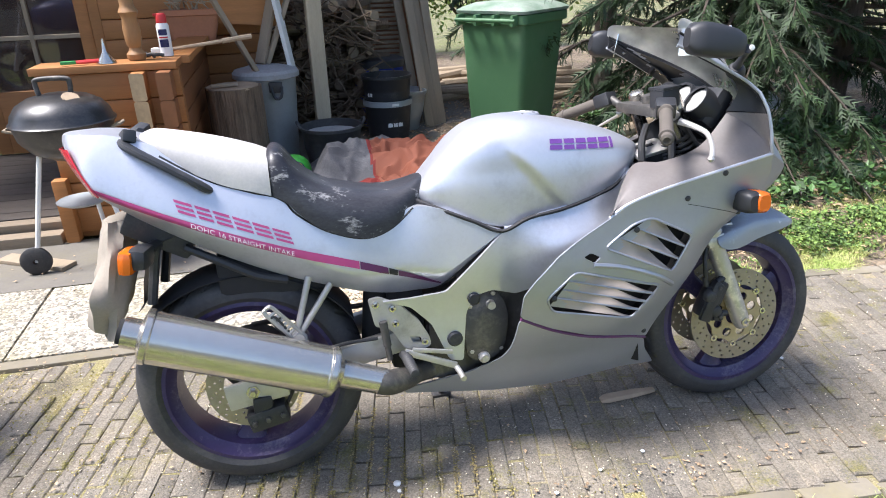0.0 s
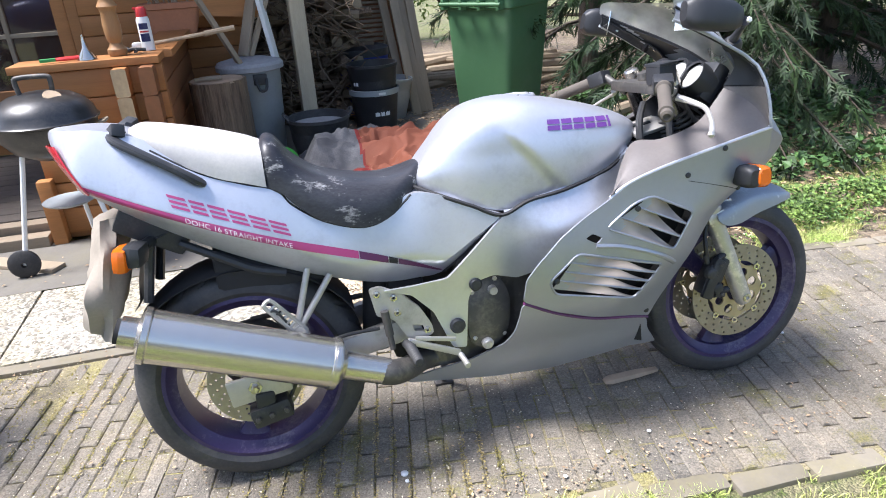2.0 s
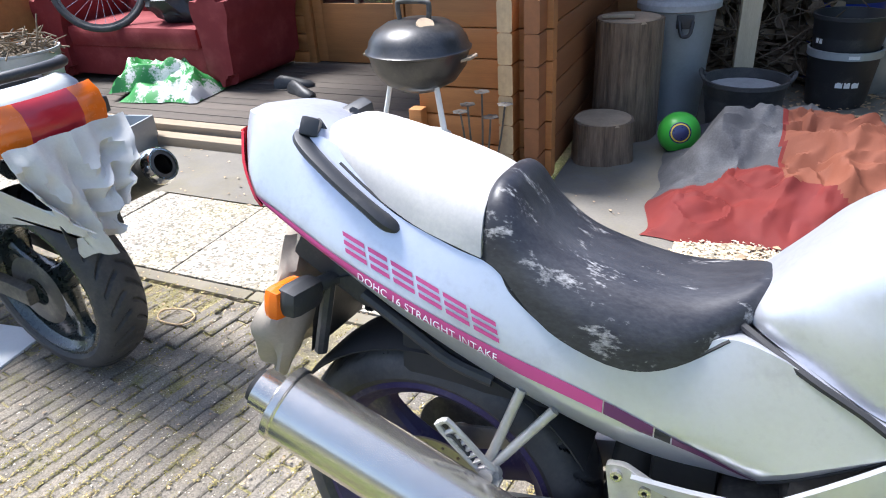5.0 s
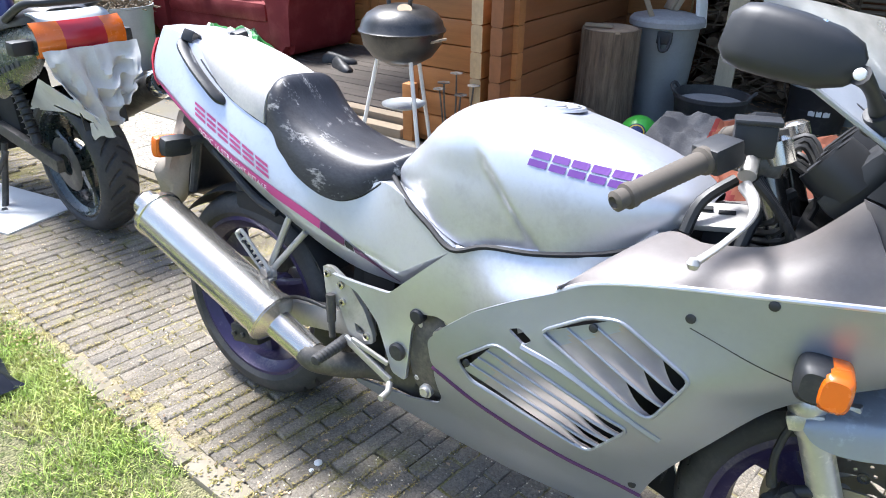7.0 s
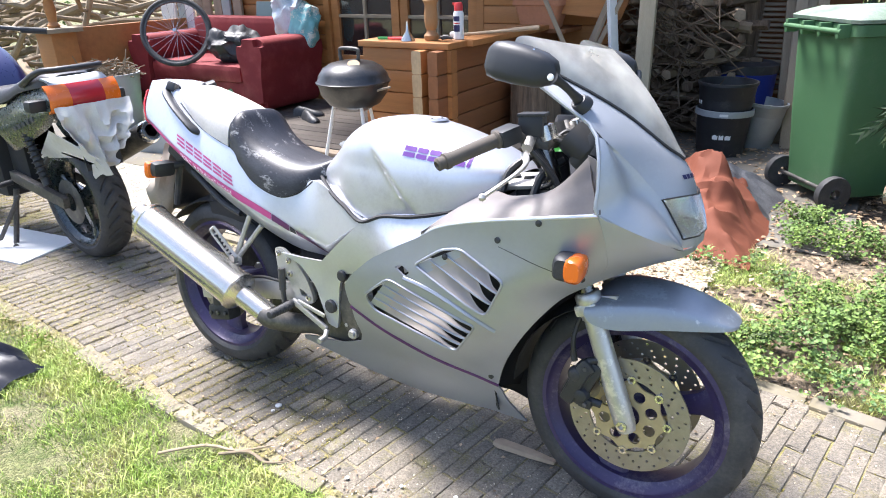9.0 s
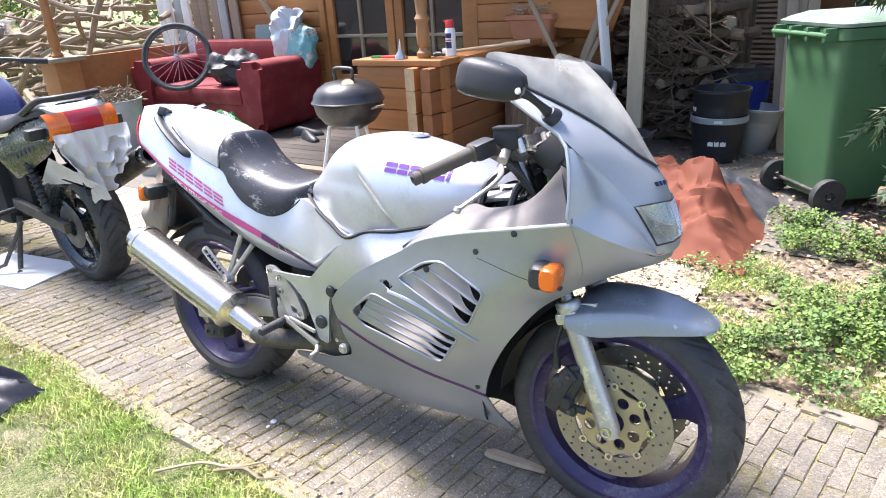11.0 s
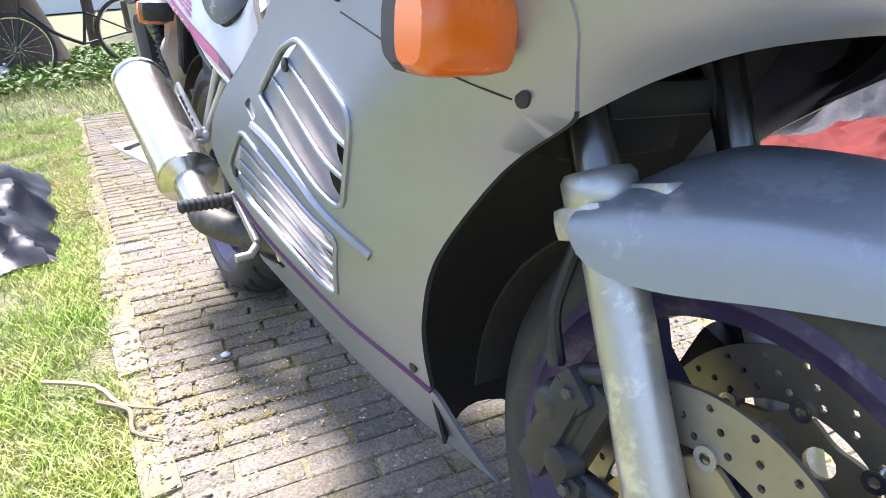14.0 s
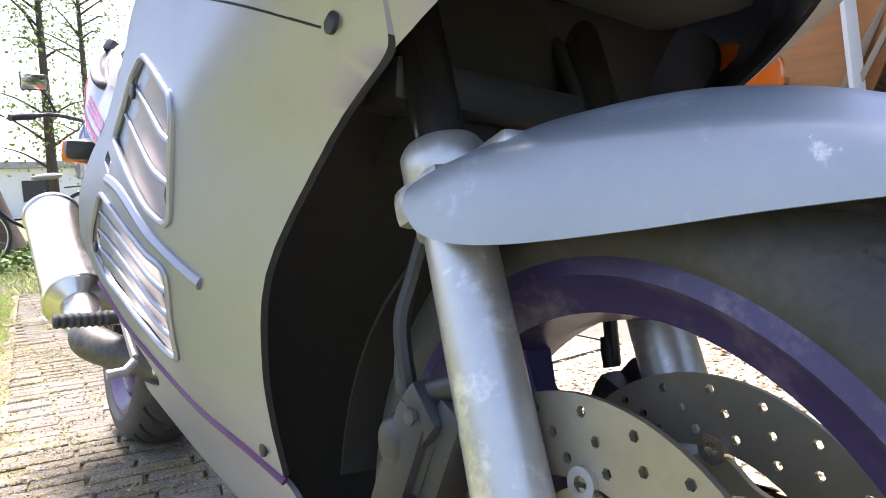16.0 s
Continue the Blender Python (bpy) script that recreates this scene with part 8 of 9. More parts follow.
for s in (-1, 1):
    bm = B()
    box(bm, (0.23, s * 0.110, 0.345), (0.52, 0.032, 0.055), pose(0, 0, 0, 0, -7, 0), bevel=0.006)
    part("swingarm", bm, DARKMETAL, b2k, "dark steel swingarm")
    bm = B()
    tube(bm, [(0.14, s * 0.135, 0.66), (0.05, s * 0.140, 0.40)], 0.020, 12)
    for k in range(9):
        p = Vector((0.13, s * 0.135, 0.63)).lerp(Vector((0.065, s * 0.139, 0.44)), k / 8)
        lathe(bm, [(0.020, -0.005), (0.030, 0), (0.020, 0.005)], axis_m(p, (-0.09, 0, -0.26)), 14)
    part("shock_absorber", bm, PLASTIC, b2k)
    bm = B()
    tube(bm, [(0.42, s * 0.15, 0.36), (0.40, s * 0.24, 0.36)], 0.014, 10)
    part("footpeg", bm, RUBBER, b2k)
    bm = B()
    tube(bm, [(1.10, s * 0.06, 1.02), (1.08, s * 0.22, 1.06), (0.98, s * 0.36, 1.04)], 0.012, 10, n=4)
    hb = part("handlebar", bm, DARKMETAL, b2k)
    bm = B()
    tube(bm, [(1.00, s * 0.33, 1.043), (0.93, s * 0.44, 1.028)], 0.018, 12)
    part("grip", bm, RUBBER, hb)
    bm = B()
    tube(bm, [(1.08, s * 0.20, 1.06), (1.06, s * 0.30, 1.055), (0.99, s * 0.42, 1.03)], 0.008, 8, n=4)
    part("lever", bm, ALU, hb, "pale metal lever")
    bm = B()
    tube(bm, [(1.10, s * 0.22, 1.06), (1.08, s * 0.26, 1.16), (1.04, s * 0.30, 1.20)], 0.007, 8, n=4)
    box(bm, (1.03, s * 0.315, 1.225), (0.025, 0.13, 0.085), pose(0, 0, 0, 0, -8, s * 12), bevel=0.012)
    mir = part("mirror", bm, PLASTIC, hb)
    bm = B()
    box(bm, (1.014, s * 0.313, 1.224), (0.004, 0.118, 0.075), pose(0, 0, 0, 0, -8, s * 12), bevel=0.001)
    part("mirror_glass", bm, CHROME, hb)
    bm = B()
    tube(bm, [(1.45, s * 0.10, 0.295), (1.22, s * 0.10, 0.98)], 0.024, 12)
    part("fork_leg", bm, FORK, b2k)
    bm = B()
    box(bm, (-0.14, s * 0.17, 0.80), (0.06, 0.10, 0.05), bevel=0.012)
    ii = part("indicator", bm, PLASTIC, b2k)
bm = B()
a2, e2 = Vector((-0.31, -0.225, 0.63)), Vector((0.30, -0.185, 0.36))
d2 = (e2 - a2).normalized()
L2 = (e2 - a2).length
lathe(bm, [(0.030, -0.002), (0.042, 0.0), (0.052, 0.012), (0.056, 0.03), (0.058, L2 - 0.05), (0.034, L2), (0.030, L2 + 0.25), (0, L2 + 0.25)], axis_m(a2, d2), 28)
m2 = part("muffler", bm, DARKMETAL, b2k, "dark steel silencer")
bm = B()
lathe(bm, [(0.041, -0.004), (0.048, -0.004), (0.056, 0.014), (0.054, 0.04)], axis_m(a2, d2), 28)
part("end_cap", bm, CHROME, m2, "chrome end cap")
bm = B()
lathe(bm, [(0.045, -0.004), (0.105, -0.004), (0.112, 0.0), (0.105, 0.004), (0.045, 0.004)], axis_m((0, 0.075, 0.305), (0, 1, 0)), 40, closed=True)
part("sprocket", bm, DARKMETAL, b2k)
for s in (-1, 1):
    bm = B()
    tube(bm, [(0.50, s * 0.11, 0.30), (0.53, s * 0.17, 0.02), (0.47, s * 0.20, 0.012)], 0.014, 10, n=3)
    part("centre_stand", bm, DARKMETAL, b2k)
bm = B()
tube(bm, [(0.44, 0.13, 0.28), (0.52, 0.24, 0.06), (0.62, 0.36, 0.015)], 0.011, 8)
part("stand_lever", bm, DARKMETAL, b2k)
bm = B()
tube(bm, [(1.42, 0, 1.02), (1.30, 0, 1.00)], [0.09, 0.05], 20)
part("headlamp", bm, PLASTIC, b2k)

# white cloth over its plate
bm = B()
rows = []
for j in range(19):
    t = j / 18
    row = []
    for i in range(33):
        u = i / 32
        y = -0.165 + 0.33 * u
        fold = 0.034 * math.sin(u * 17 + 3 * t) * (0.2 + t) + 0.050 * (1 - 2 * abs(noise.noise((u * 6, t * 4, 1.0)))) * (0.3 + t)
        drop = 0.19 + 0.022 * math.sin(u * 17.0 + 1.0) + 0.13 * (1 - abs(2 * u - 1.25) / 1.25)
        row.append((-0.268 - 0.030 * math.sin(2.2 * t) - fold, y * (1.02 - 0.16 * t - 0.46 * t * t) + 0.020 * t, 0.800 - drop * t))
    rows.append(row)
loft(bm, rows)
thicken(bm, 0.003)
solo("plate_cloth", bm, CLOTH, "dirty white cloth hung over the number plate", "cloth", b2k.matrix_world.copy())
bm = B()
box(bm, (0, 0, 0.006), (0.62, 0.34, 0.012), bevel=0.003)
solo("board", bm, WHITE, "pale board under the motorcycle stand", "board", pose(-1.95, 0.10, 0.0, 0, 0, 8))

# ---- porch things ----
def lumpy(name, s, mat, label, category, m, seed, amount=0.05, freq=7.0):
    """A slack bag: a rounded body, pushed in and out in folds."""
    bm = B()
    bmesh.ops.create_icosphere(bm, subdivisions=4, radius=1.0)
    for v_ in bm.verts:
        p = v_.co.copy()
        q = Vector([math.copysign(abs(c) ** 0.7, c) for c in p])
        w = Vector((q.x * s[0] / 2, q.y * s[1] / 2, (q.z + 1) * s[2] / 2))
        fold = 1 - 2.2 * abs(noise.noise(w * freq + Vector((seed, 0, 0)))) + 0.5 * noise.noise(w * freq * 2.4)
        v_.co = w + p * amount * fold * min(1.0, 0.25 + w.z / s[2])
    return solo(name, bm, mat, label, category, m, sharp=50)



sofa = thing("sofa", "old red upholstered sofa on the porch", "sofa", pose(-3.75, 3.20, 0.10))


def cushion(name, c, s, bevel, label="", parent=sofa):
    bm = B()
    box(bm, c, s, bevel=bevel)
    bmesh.ops.subdivide_edges(bm, edges=list(bm.edges), cuts=1, use_grid_fill=True)
    return part(name, bm, SOFA, parent, label)


cushion("base", (0, 0.03, 0.16), (1.50, 0.76, 0.24), 0.03)
cushion("seat_cushion", (-0.02, -0.05, 0.34), (1.30, 0.66, 0.16), 0.05)
cushion("backrest", (0, 0.34, 0.50), (1.46, 0.18, 0.60), 0.07)
for s in (-1, 1):
    bm = B()
    prof = rounded([(-0.105, 0.02), (0.105, 0.02), (0.125, 0.40), (0.165, 0.52), (0.130, 0.660), (-0.130, 0.660), (-0.165, 0.52), (-0.125, 0.40)], 0.11, 6)
    loft(bm, [[(s * 0.80 + x, y, z) for x, z in prof] for y in (-0.40, 0.40)], closed=True, caps=True)
    es = [e for e in bm.edges if abs(abs(e.verts[0].co.y) - 0.40) < 1e-4 and abs(e.verts[0].co.y - e.verts[1].co.y) < 1e-4]
    bmesh.ops.bevel(bm, geom=es, offset=0.055, segments=5, affect="EDGES")
    part("armrest", bm, SOFA, sofa)

bw = thing("bicycle_wheel", "bare bicycle wheel with black tyre leaning on the sofa", "wheel", pose(-3.98, 2.86, 0.80, 68, 0, 40))
bm = B()
lathe(bm, [(0.315 + 0.022 * math.cos(2 * math.pi * i / 10), 0.022 * math.sin(2 * math.pi * i / 10)) for i in range(10)], seg=64, closed=True)
part("tyre", bm, RUBBER, bw)
bm = B()
lathe(bm, [(0.280, -0.010), (0.298, -0.012), (0.298, 0.012), (0.280, 0.010)], seg=64, closed=True)
part("rim", bm, DARKMETAL, bw)
for k in range(24):
    q = 2 * math.pi * k / 24
    bm = B()
    tube(bm, [(0.015 * math.cos(q + 1.2), 0.015 * math.sin(q + 1.2), 0.03 * (-1) ** k), (0.284 * math.cos(q), 0.284 * math.sin(q), 0)], 0.0016, 4)
    part("spoke", bm, STEEL, bw)
bm = B()
tube(bm, [(0, 0, -0.06), (0, 0, 0.06)], 0.016, 12)
part("hub", bm, STEEL, bw)
lumpy("black_bag", (0.44, 0.30, 0.26), PLASTIC, "black bag lying on the sofa seat", "bag", pose(-3.42, 3.08, 0.52, 0, 0, 20), 15.0, 0.07)
bm = B()
box(bm, (0, 0, 0.06), (0.20, 0.10, 0.12), bevel=0.006)
solo("carton", bm, YELLOW, "yellow carton on the sofa", "carton", pose(-3.28, 3.30, 0.52, 0, 0, 12))
bm = B()
box(bm, (0, 0, 0.03), (0.22, 0.14, 0.06), bevel=0.01)
solo("packet", bm, WHITE, "white and red packet on the sofa", "packet", pose(-3.18, 3.10, 0.52, 0, 0, -10))
lumpy("plastic_sack", (0.30, 0.17, 0.42), material("teal_sack", (0.15, 0.40, 0.42), 0.4, var=0.3, second=(0.6, 0.62, 0.55), second_at=0.53, second_soft=0.03, second_scale=6, third=(0.55, 0.38, 0.05), third_at=0.62, third_soft=0.02, third_scale=5), "teal printed plastic sack standing behind the sofa arm", "sack", pose(-2.92, 3.45, 0.60, -8, 6, 0), 3.0, 0.03)
lumpy("plastic_bag", (0.30, 0.20, 0.50), material("pale_blue_film", (0.55, 0.62, 0.68), 0.3, var=0.2, bump=0.6, depth=0.01), "pale crumpled plastic bag behind the sofa", "bag", pose(-3.12, 3.52, 0.66, 0, 10, 0), 11.0, 0.07, 9.0)
bm = B()
box(bm, (0, 0, 0.17), (0.44, 0.03, 0.34), bevel=0.01)
solo("panel_board", bm, material("dark_teal_panel", (0.08, 0.12, 0.13), 0.5), "dark grey-green board behind the sofa", "board", pose(-3.35, 3.50, 0.70, -10, 0, 0))

gt = thing("zinc_tub", "galvanised zinc tub full of twigs", "tub", pose(-3.85, 2.0, 0.0) @ Matrix.Diagonal((0.9, 0.9, 0.92, 1)))
bm = B()
lathe(bm, [(0, 0.0), (0.22, 0), (0.225, 0.03), (0.28, 0.56), (0.288, 0.565), (0.288, 0.58), (0.275, 0.58), (0.22, 0.04), (0, 0.03)], seg=48)
part("tub", bm, GALV, gt)
for q in (radians(-75), radians(105)):
    bm = B()
    c = Vector((0.285 * math.cos(q), 0.285 * math.sin(q), 0.50))
    tv_ = Vector((-math.sin(q), math.cos(q), 0))
    tube(bm, [c - tv_ * 0.06, c - tv_ * 0.05 + Vector((0, 0, 0.05)), c + tv_ * 0.05 + Vector((0, 0, 0.05)), c + tv_ * 0.06], 0.007, 8, n=3)
    part("handle", bm, GALV, gt)
bm = B()
for k in range(150):
    q, r_ = rr.uniform(0, 6.28), 0.25 * math.sqrt(rr.random())
    p = Vector((r_ * math.cos(q), r_ * math.sin(q), rr.uniform(0.52, 0.68)))
    d = Vector((rr.uniform(-1, 1), rr.uniform(-1, 1), rr.uniform(-0.35, 0.45))).normalized() * rr.uniform(0.05, 0.14)
    tube(bm, [p - d, p + Vector((0, 0, 0.01)), p + d], [0.006, 0.006, 0.003], 5, caps=False)
lathe(bm, [(0, 0.60), (0.15, 0.57), (0.265, 0.50), (0, 0.49)], seg=20)
tagged(part("brushwood", bm, BRANCH, gt, "dry brown brushwood"), kind="stuff")
bm = B()
lathe(bm, [(0, 0), (0.06, 0.0), (0.15, 0.10), (0.17, 0.20), (0.15, 0.30), (0.06, 0.36), (0, 0.37)], seg=32)
solo("orange_globe", bm, ORANGE, "orange round buoy on the porch", "buoy", pose(-4.55, 2.42, 0.10))
for k, (x, y, a) in enumerate(((-3.25, 2.62, 10), (-3.45, 2.72, 30))):
    cr = crumple("soil_sack", -0.32, 0.32, -0.2, 0.2, lambda x, y: 0.09, [material("green_white_sack", (0.03, 0.22, 0.05), 0.45, second=(0.6, 0.6, 0.58), second_at=0.52, second_soft=0.03, second_scale=5)], "green and white plastic soil sack on the deck", pose(x, y, 0.095 + 0.05 * k, 0, 0, a), 20.0 + k, 26, 18)
crt = thing("crate", "grey plastic crate beside the porch step", "crate", pose(-2.95, 1.83, 0.0, 0, 0, 12))
for c, s in (((0, 0, 0.01), (0.36, 0.26, 0.02)), ((0, -0.125, 0.09), (0.36, 0.012, 0.18)), ((0, 0.125, 0.09), (0.36, 0.012, 0.18)), ((-0.175, 0, 0.09), (0.012, 0.24, 0.18)), ((0.175, 0, 0.09), (0.012, 0.24, 0.18))):
    bm = B()
    box(bm, c, s, bevel=0.004)
    part("crate_side", bm, GALV, crt)
for k, (x, y, a) in enumerate(((-2.62, 2.95, 20), (-2.45, 2.90, -25))):
    bm = B()
    rows = []
    for t, w, h in ((0, 0.03, 0.06), (0.05, 0.042, 0.085), (0.12, 0.038, 0.075), (0.20, 0.046, 0.05), (0.26, 0.042, 0.04), (0.285, 0.02, 0.02)):
        rows.append([(t, w * math.cos(q), max(0.0, h * math.sin(q))) for q in [math.pi * i / 8 for i in range(9)]] + [(t, 0, 0)])
    loft(bm, rows, closed=True, caps=True)
    solo("shoe", bm, PLASTIC, "old dark shoe lying on the deck", "shoe", pose(x, y, 0.095, 0, 0, a), "shoes on the deck")
plank("loose_board", (-1.30, 1.82, 0.012), (-0.95, 1.62, 0.012), 0.09, 0.02, STEPWOOD, "loose pale board on the concrete")
plank("short_post", (-1.02, 2.0, 0.0), (-1.02, 2.0, 0.34), 0.07, 0.07, CABIN, "short stained post by the step", "post")
orn = thing("iron_ornament", "rusty iron flower stand on the concrete", "ornament", pose(-0.66, 1.90, 0.0))
for k in range(5):
    bm = B()
    x, y, h = -0.10 + 0.055 * k, 0.02 * (-1) ** k, 0.36 + 0.05 * (k % 3)
    tube(bm, [(x * 0.4, 0, 0), (x * 0.8, y, h * 0.6), (x, y, h)], 0.005, 6, n=3)
    for q in range(6):
        a = 2 * math.pi * q / 6
        lathe(bm, [(0, 0.004), (0.014, 0.002), (0.016, 0), (0, 0)], Matrix.Translation((x + 0.022 * math.cos(a), y + 0.022 * math.sin(a), h)), 8)
    part("stem", bm, DARKMETAL, orn)
hc = thing("porch_column", "timber porch corner post with a capped base", "column", pose(-4.75, 2.12, 0.0))
bm = B()
box(bm, (0, 0, 0.42), (0.26, 0.24, 0.84), bevel=0.006)
part("base", bm, CABIN, hc)
bm = B()
box(bm, (0, 0, 0.86), (0.36, 0.34, 0.04), bevel=0.006)
part("cap", bm, STEPWOOD, hc)
bm = B()
lathe(bm, [(0, 0.88), (0.05, 0.88), (0.055, 0.90), (0.035, 0.93), (0.045, 1.0), (0.05, 1.05), (0.035, 1.15), (0.05, 1.18), (0.04, 1.22), (0.045, 2.4), (0, 2.4)], seg=24)
part("turning", bm, CABIN, hc)
bm = B()
box(bm, (-4.82, 2.95, 0.45), (0.05, 1.5, 0.82), bevel=0.005)
structure("wall_porch_west", bm, CABIN, "brown board side wall of the porch", "wall")
for k in range(9):
    plank("upright_board", (-3.95 - 0.15 * k, 3.64 - 0.02 * (k % 2), 0.08), (-3.95 - 0.15 * k, 3.64 - 0.02 * (k % 2), 2.3), 0.12, 0.03, [RAWWOOD, GALV, RAWWOOD, STEPWOOD, STEPWOOD, WHITE, GALV, WHITE, WHITE][k], "upright board against the cabin wall", group="boards by the wall")
plank("brace", (-3.25, 3.60, 0.95), (-3.70, 3.62, 1.55), 0.06, 0.03, STEPWOOD, "pale diagonal batten on the cabin wall")

# ---- branches piled behind the porch ----
bm = B()
for k in range(150):
    p = Vector((rr.uniform(-10.5, -5.2), rr.uniform(2.5, 5.5), rr.uniform(0.0, 1.55)))
    d = Vector((rr.uniform(-1, 1), rr.uniform(-1, 1), rr.uniform(-0.3, 0.35))).normalized() * rr.uniform(0.5, 1.3)
    bend = Vector((rr.uniform(-1, 1), rr.uniform(-1, 1), rr.uniform(-1, 1))) * 0.14
    r_ = rr.uniform(0.02, 0.065)
    tube(bm, [p - d, p - d * 0.3 + bend, p + d * 0.3 - bend * 0.5, p + d], [r_, r_ * 0.9, r_ * 0.7, r_ * 0.4], 7, n=2)
solo("branch_pile", bm, BRANCH, "big pile of pale cut branches behind the porch", "branch pile", kind="stuff")
bm = B()
for k in range(16):
    y = rr.uniform(4.4, 6.2)
    p = Vector((rr.uniform(1.5, 3.4), y, 0.06 + 0.10 * rr.random()))
    d = Vector((rr.uniform(0.5, 1), rr.uniform(-0.4, 0.4), 0.03)).normalized() * rr.uniform(0.4, 0.9)
    r_ = rr.uniform(0.03, 0.06)
    tube(bm, [p - d, p + Vector((0, 0, 0.02)), p + d], [r_, r_, r_ * 0.8], 8)
solo("log_pile", bm, BRANCH, "pale logs lying on the soil behind the bin", "logs", kind="stuff")
bm = B()
tube(bm, [(1.95, 2.55, 0.16), (2.4, 2.48, 0.22), (3.0, 2.6, 0.28), (3.6, 2.5, 0.24)], [0.05, 0.045, 0.04, 0.03], 9, n=4)
solo("fallen_branch", bm, BRANCH, "thick pale fallen branch in the bed", "branch")
for k, (x, y, s) in enumerate(((3.5, 3.0, 0.34), (3.95, 3.2, 0.28), (3.2, 3.35, 0.2))):
    bm = B()
    bmesh.ops.create_icosphere(bm, subdivisions=3, radius=s)
    for v_ in bm.verts:
        n_ = noise.noise(v_.co * 3 + Vector((k * 7, 0, 0)))
        v_.co = Vector((v_.co.x * 1.3, v_.co.y, v_.co.z * 0.75)) * (1 + 0.35 * n_)
    solo("boulder", bm, STONE, "pale grey boulder under the conifers", "boulder", pose(x, y, s * 0.5), "boulders", sharp=40)


# ---- trees ----
def conifer(m, height, radius, seed, branches=90, sprigs=120, low=0.3, reach=()):
    t = thing("conifer", "dark green conifer with drooping branches", "tree", m, "conifers")
    r_ = random.Random(seed)
    bm = B()
    tube(bm, [(0, 0, -0.1), (0.03, 0.02, height * 0.4), (0, 0, height)], [0.10, 0.08, 0.03], 12, n=4)
    part("trunk", bm, BARK, t)
    bm = B()
    v, f = [], []
    for k in range(branches):
        z = low + (height - low) * (k / branches) ** 1.15
        q = r_.uniform(0, 6.28)
        L_ = radius * (1 - 0.7 * (z / height)) * r_.uniform(0.7, 1.1)
        pts = []
        for j in range(6):
            s = j / 5
            pts.append(Vector((L_ * s * math.cos(q + 0.25 * s), L_ * s * math.sin(q + 0.25 * s), z + 0.12 * s - 0.42 * L_ * s * s)))
        if k < len(reach):
            tip = Vector(reach[k])
            pts = [Vector((0, 0, tip.z + 0.35)).lerp(tip, j / 5) + Vector((0, 0, 0.12 * math.sin(math.pi * j / 5))) for j in range(6)]
        tube(bm, pts, [0.022, 0.018, 0.014, 0.010, 0.007, 0.003], 5, caps=False)
        for _ in range(sprigs):
            s = r_.random() ** 0.7
            i = min(4, int(s * 5))
            p = pts[i].lerp(pts[i + 1], s * 5 - i)
            d = Vector((r_.uniform(-1, 1), r_.uniform(-1, 1), r_.uniform(-1.3, 0.25))) + (pts[i + 1] - pts[i]).normalized() * 0.9
            d = d.normalized() * r_.uniform(0.07, 0.20)
            w = d.orthogonal().normalized() * r_.uniform(0.006, 0.012)
            w = Matrix.Rotation(r_.uniform(0, 3.14), 3, d.normalized()) @ w
            c = p + d * 0.55 + Vector((0, 0, -0.015))
            k0 = len(v)
            v += [p - w * 0.3, p + w * 0.3, c + w, p + d + Vector((0, 0, -0.03)), c - w]
            f += [(k0, k0 + 1, k0 + 2, k0 + 4), (k0 + 4, k0 + 2, k0 + 3)]
            for sd in (-1, 1):
                for fr in (0.35, 0.6, 0.8):
                    b0 = p.lerp(p + d, fr)
                    tip = b0 + d * 0.28 + w.normalized() * sd * 0.030
                    k0 = len(v)
                    v += [b0 - d * 0.05, b0 + d * 0.06, tip]
                    f += [(k0, k0 + 1, k0 + 2)]
    part("branchwork", bm, BARK, t)["kind"] = "stuff"
    me = bpy.data.meshes.new("crown")
    me.from_pydata(v, [], f)
    me.materials.append(NEEDLES)
    ob = new("crown", me)
    ob.parent = t
    ob["label"] = "dense dark green needles"
    return t


conifer(pose(2.95, 4.05, 0), 5.4, 1.9, 1, 110, 120, 1.35)
conifer(pose(4.5, 3.0, 0), 5.5, 2.5, 2, 130, 125, 0.5)
conifer(pose(3.45, 2.85, 0), 5.2, 1.7, 6, 120, 120, 0.45, ((-1.58, -0.75, 0.66), (-1.50, -0.50, 0.98), (-1.66, -0.35, 1.22), (-1.45, -0.95, 0.45)))
conifer(pose(3.7, 5.6, 0), 6.0, 2.1, 3, 80, 80, 0.4)
conifer(pose(5.8, 4.6, 0), 6.0, 2.3, 4, 80, 70, 0.2)
conifer(pose(6.0, 1.9, 0), 5.5, 2.0, 5, 80, 70, 0.2)


def shrub(m, size, n, label, mat, seed, leaf=0.06, cat="shrub"):
    t = thing("shrub", label, cat, m)
    r_ = random.Random(seed)
    bm = B()
    tips = []
    for k in range(26):
        q = r_.uniform(0, 6.28)
        s = r_.uniform(0.4, 1.0)
        tip = Vector((size[0] * s * math.cos(q), size[1] * s * math.sin(q), size[2] * r_.uniform(0.45, 1.0)))
        mid = tip * 0.5 + Vector((r_.uniform(-0.1, 0.1), r_.uniform(-0.1, 0.1), 0.15))
        bm = B()
        tube(bm, [(0, 0, 0), mid, tip], [0.02, 0.012, 0.004], 5, n=3, caps=False)
        part("stem", bm, BARK, t)
        tips += [mid, tip, mid.lerp(tip, 0.5)]
    def place(r__):
        c = tips[r__.randrange(len(tips))]
        o = Vector((r__.gauss(0, 0.16) * size[0], r__.gauss(0, 0.16) * size[1], r__.gauss(0, 0.12) * size[2]))
        return c + o, (0, 0, 1)
    v, f = leaves(r_, n, place, leaf, 0.5)
    me = bpy.data.meshes.new("crown")
    me.from_pydata(v, [], f)
    me.materials.append(mat)
    ob = new("crown", me)
    ob.parent = t
    return t


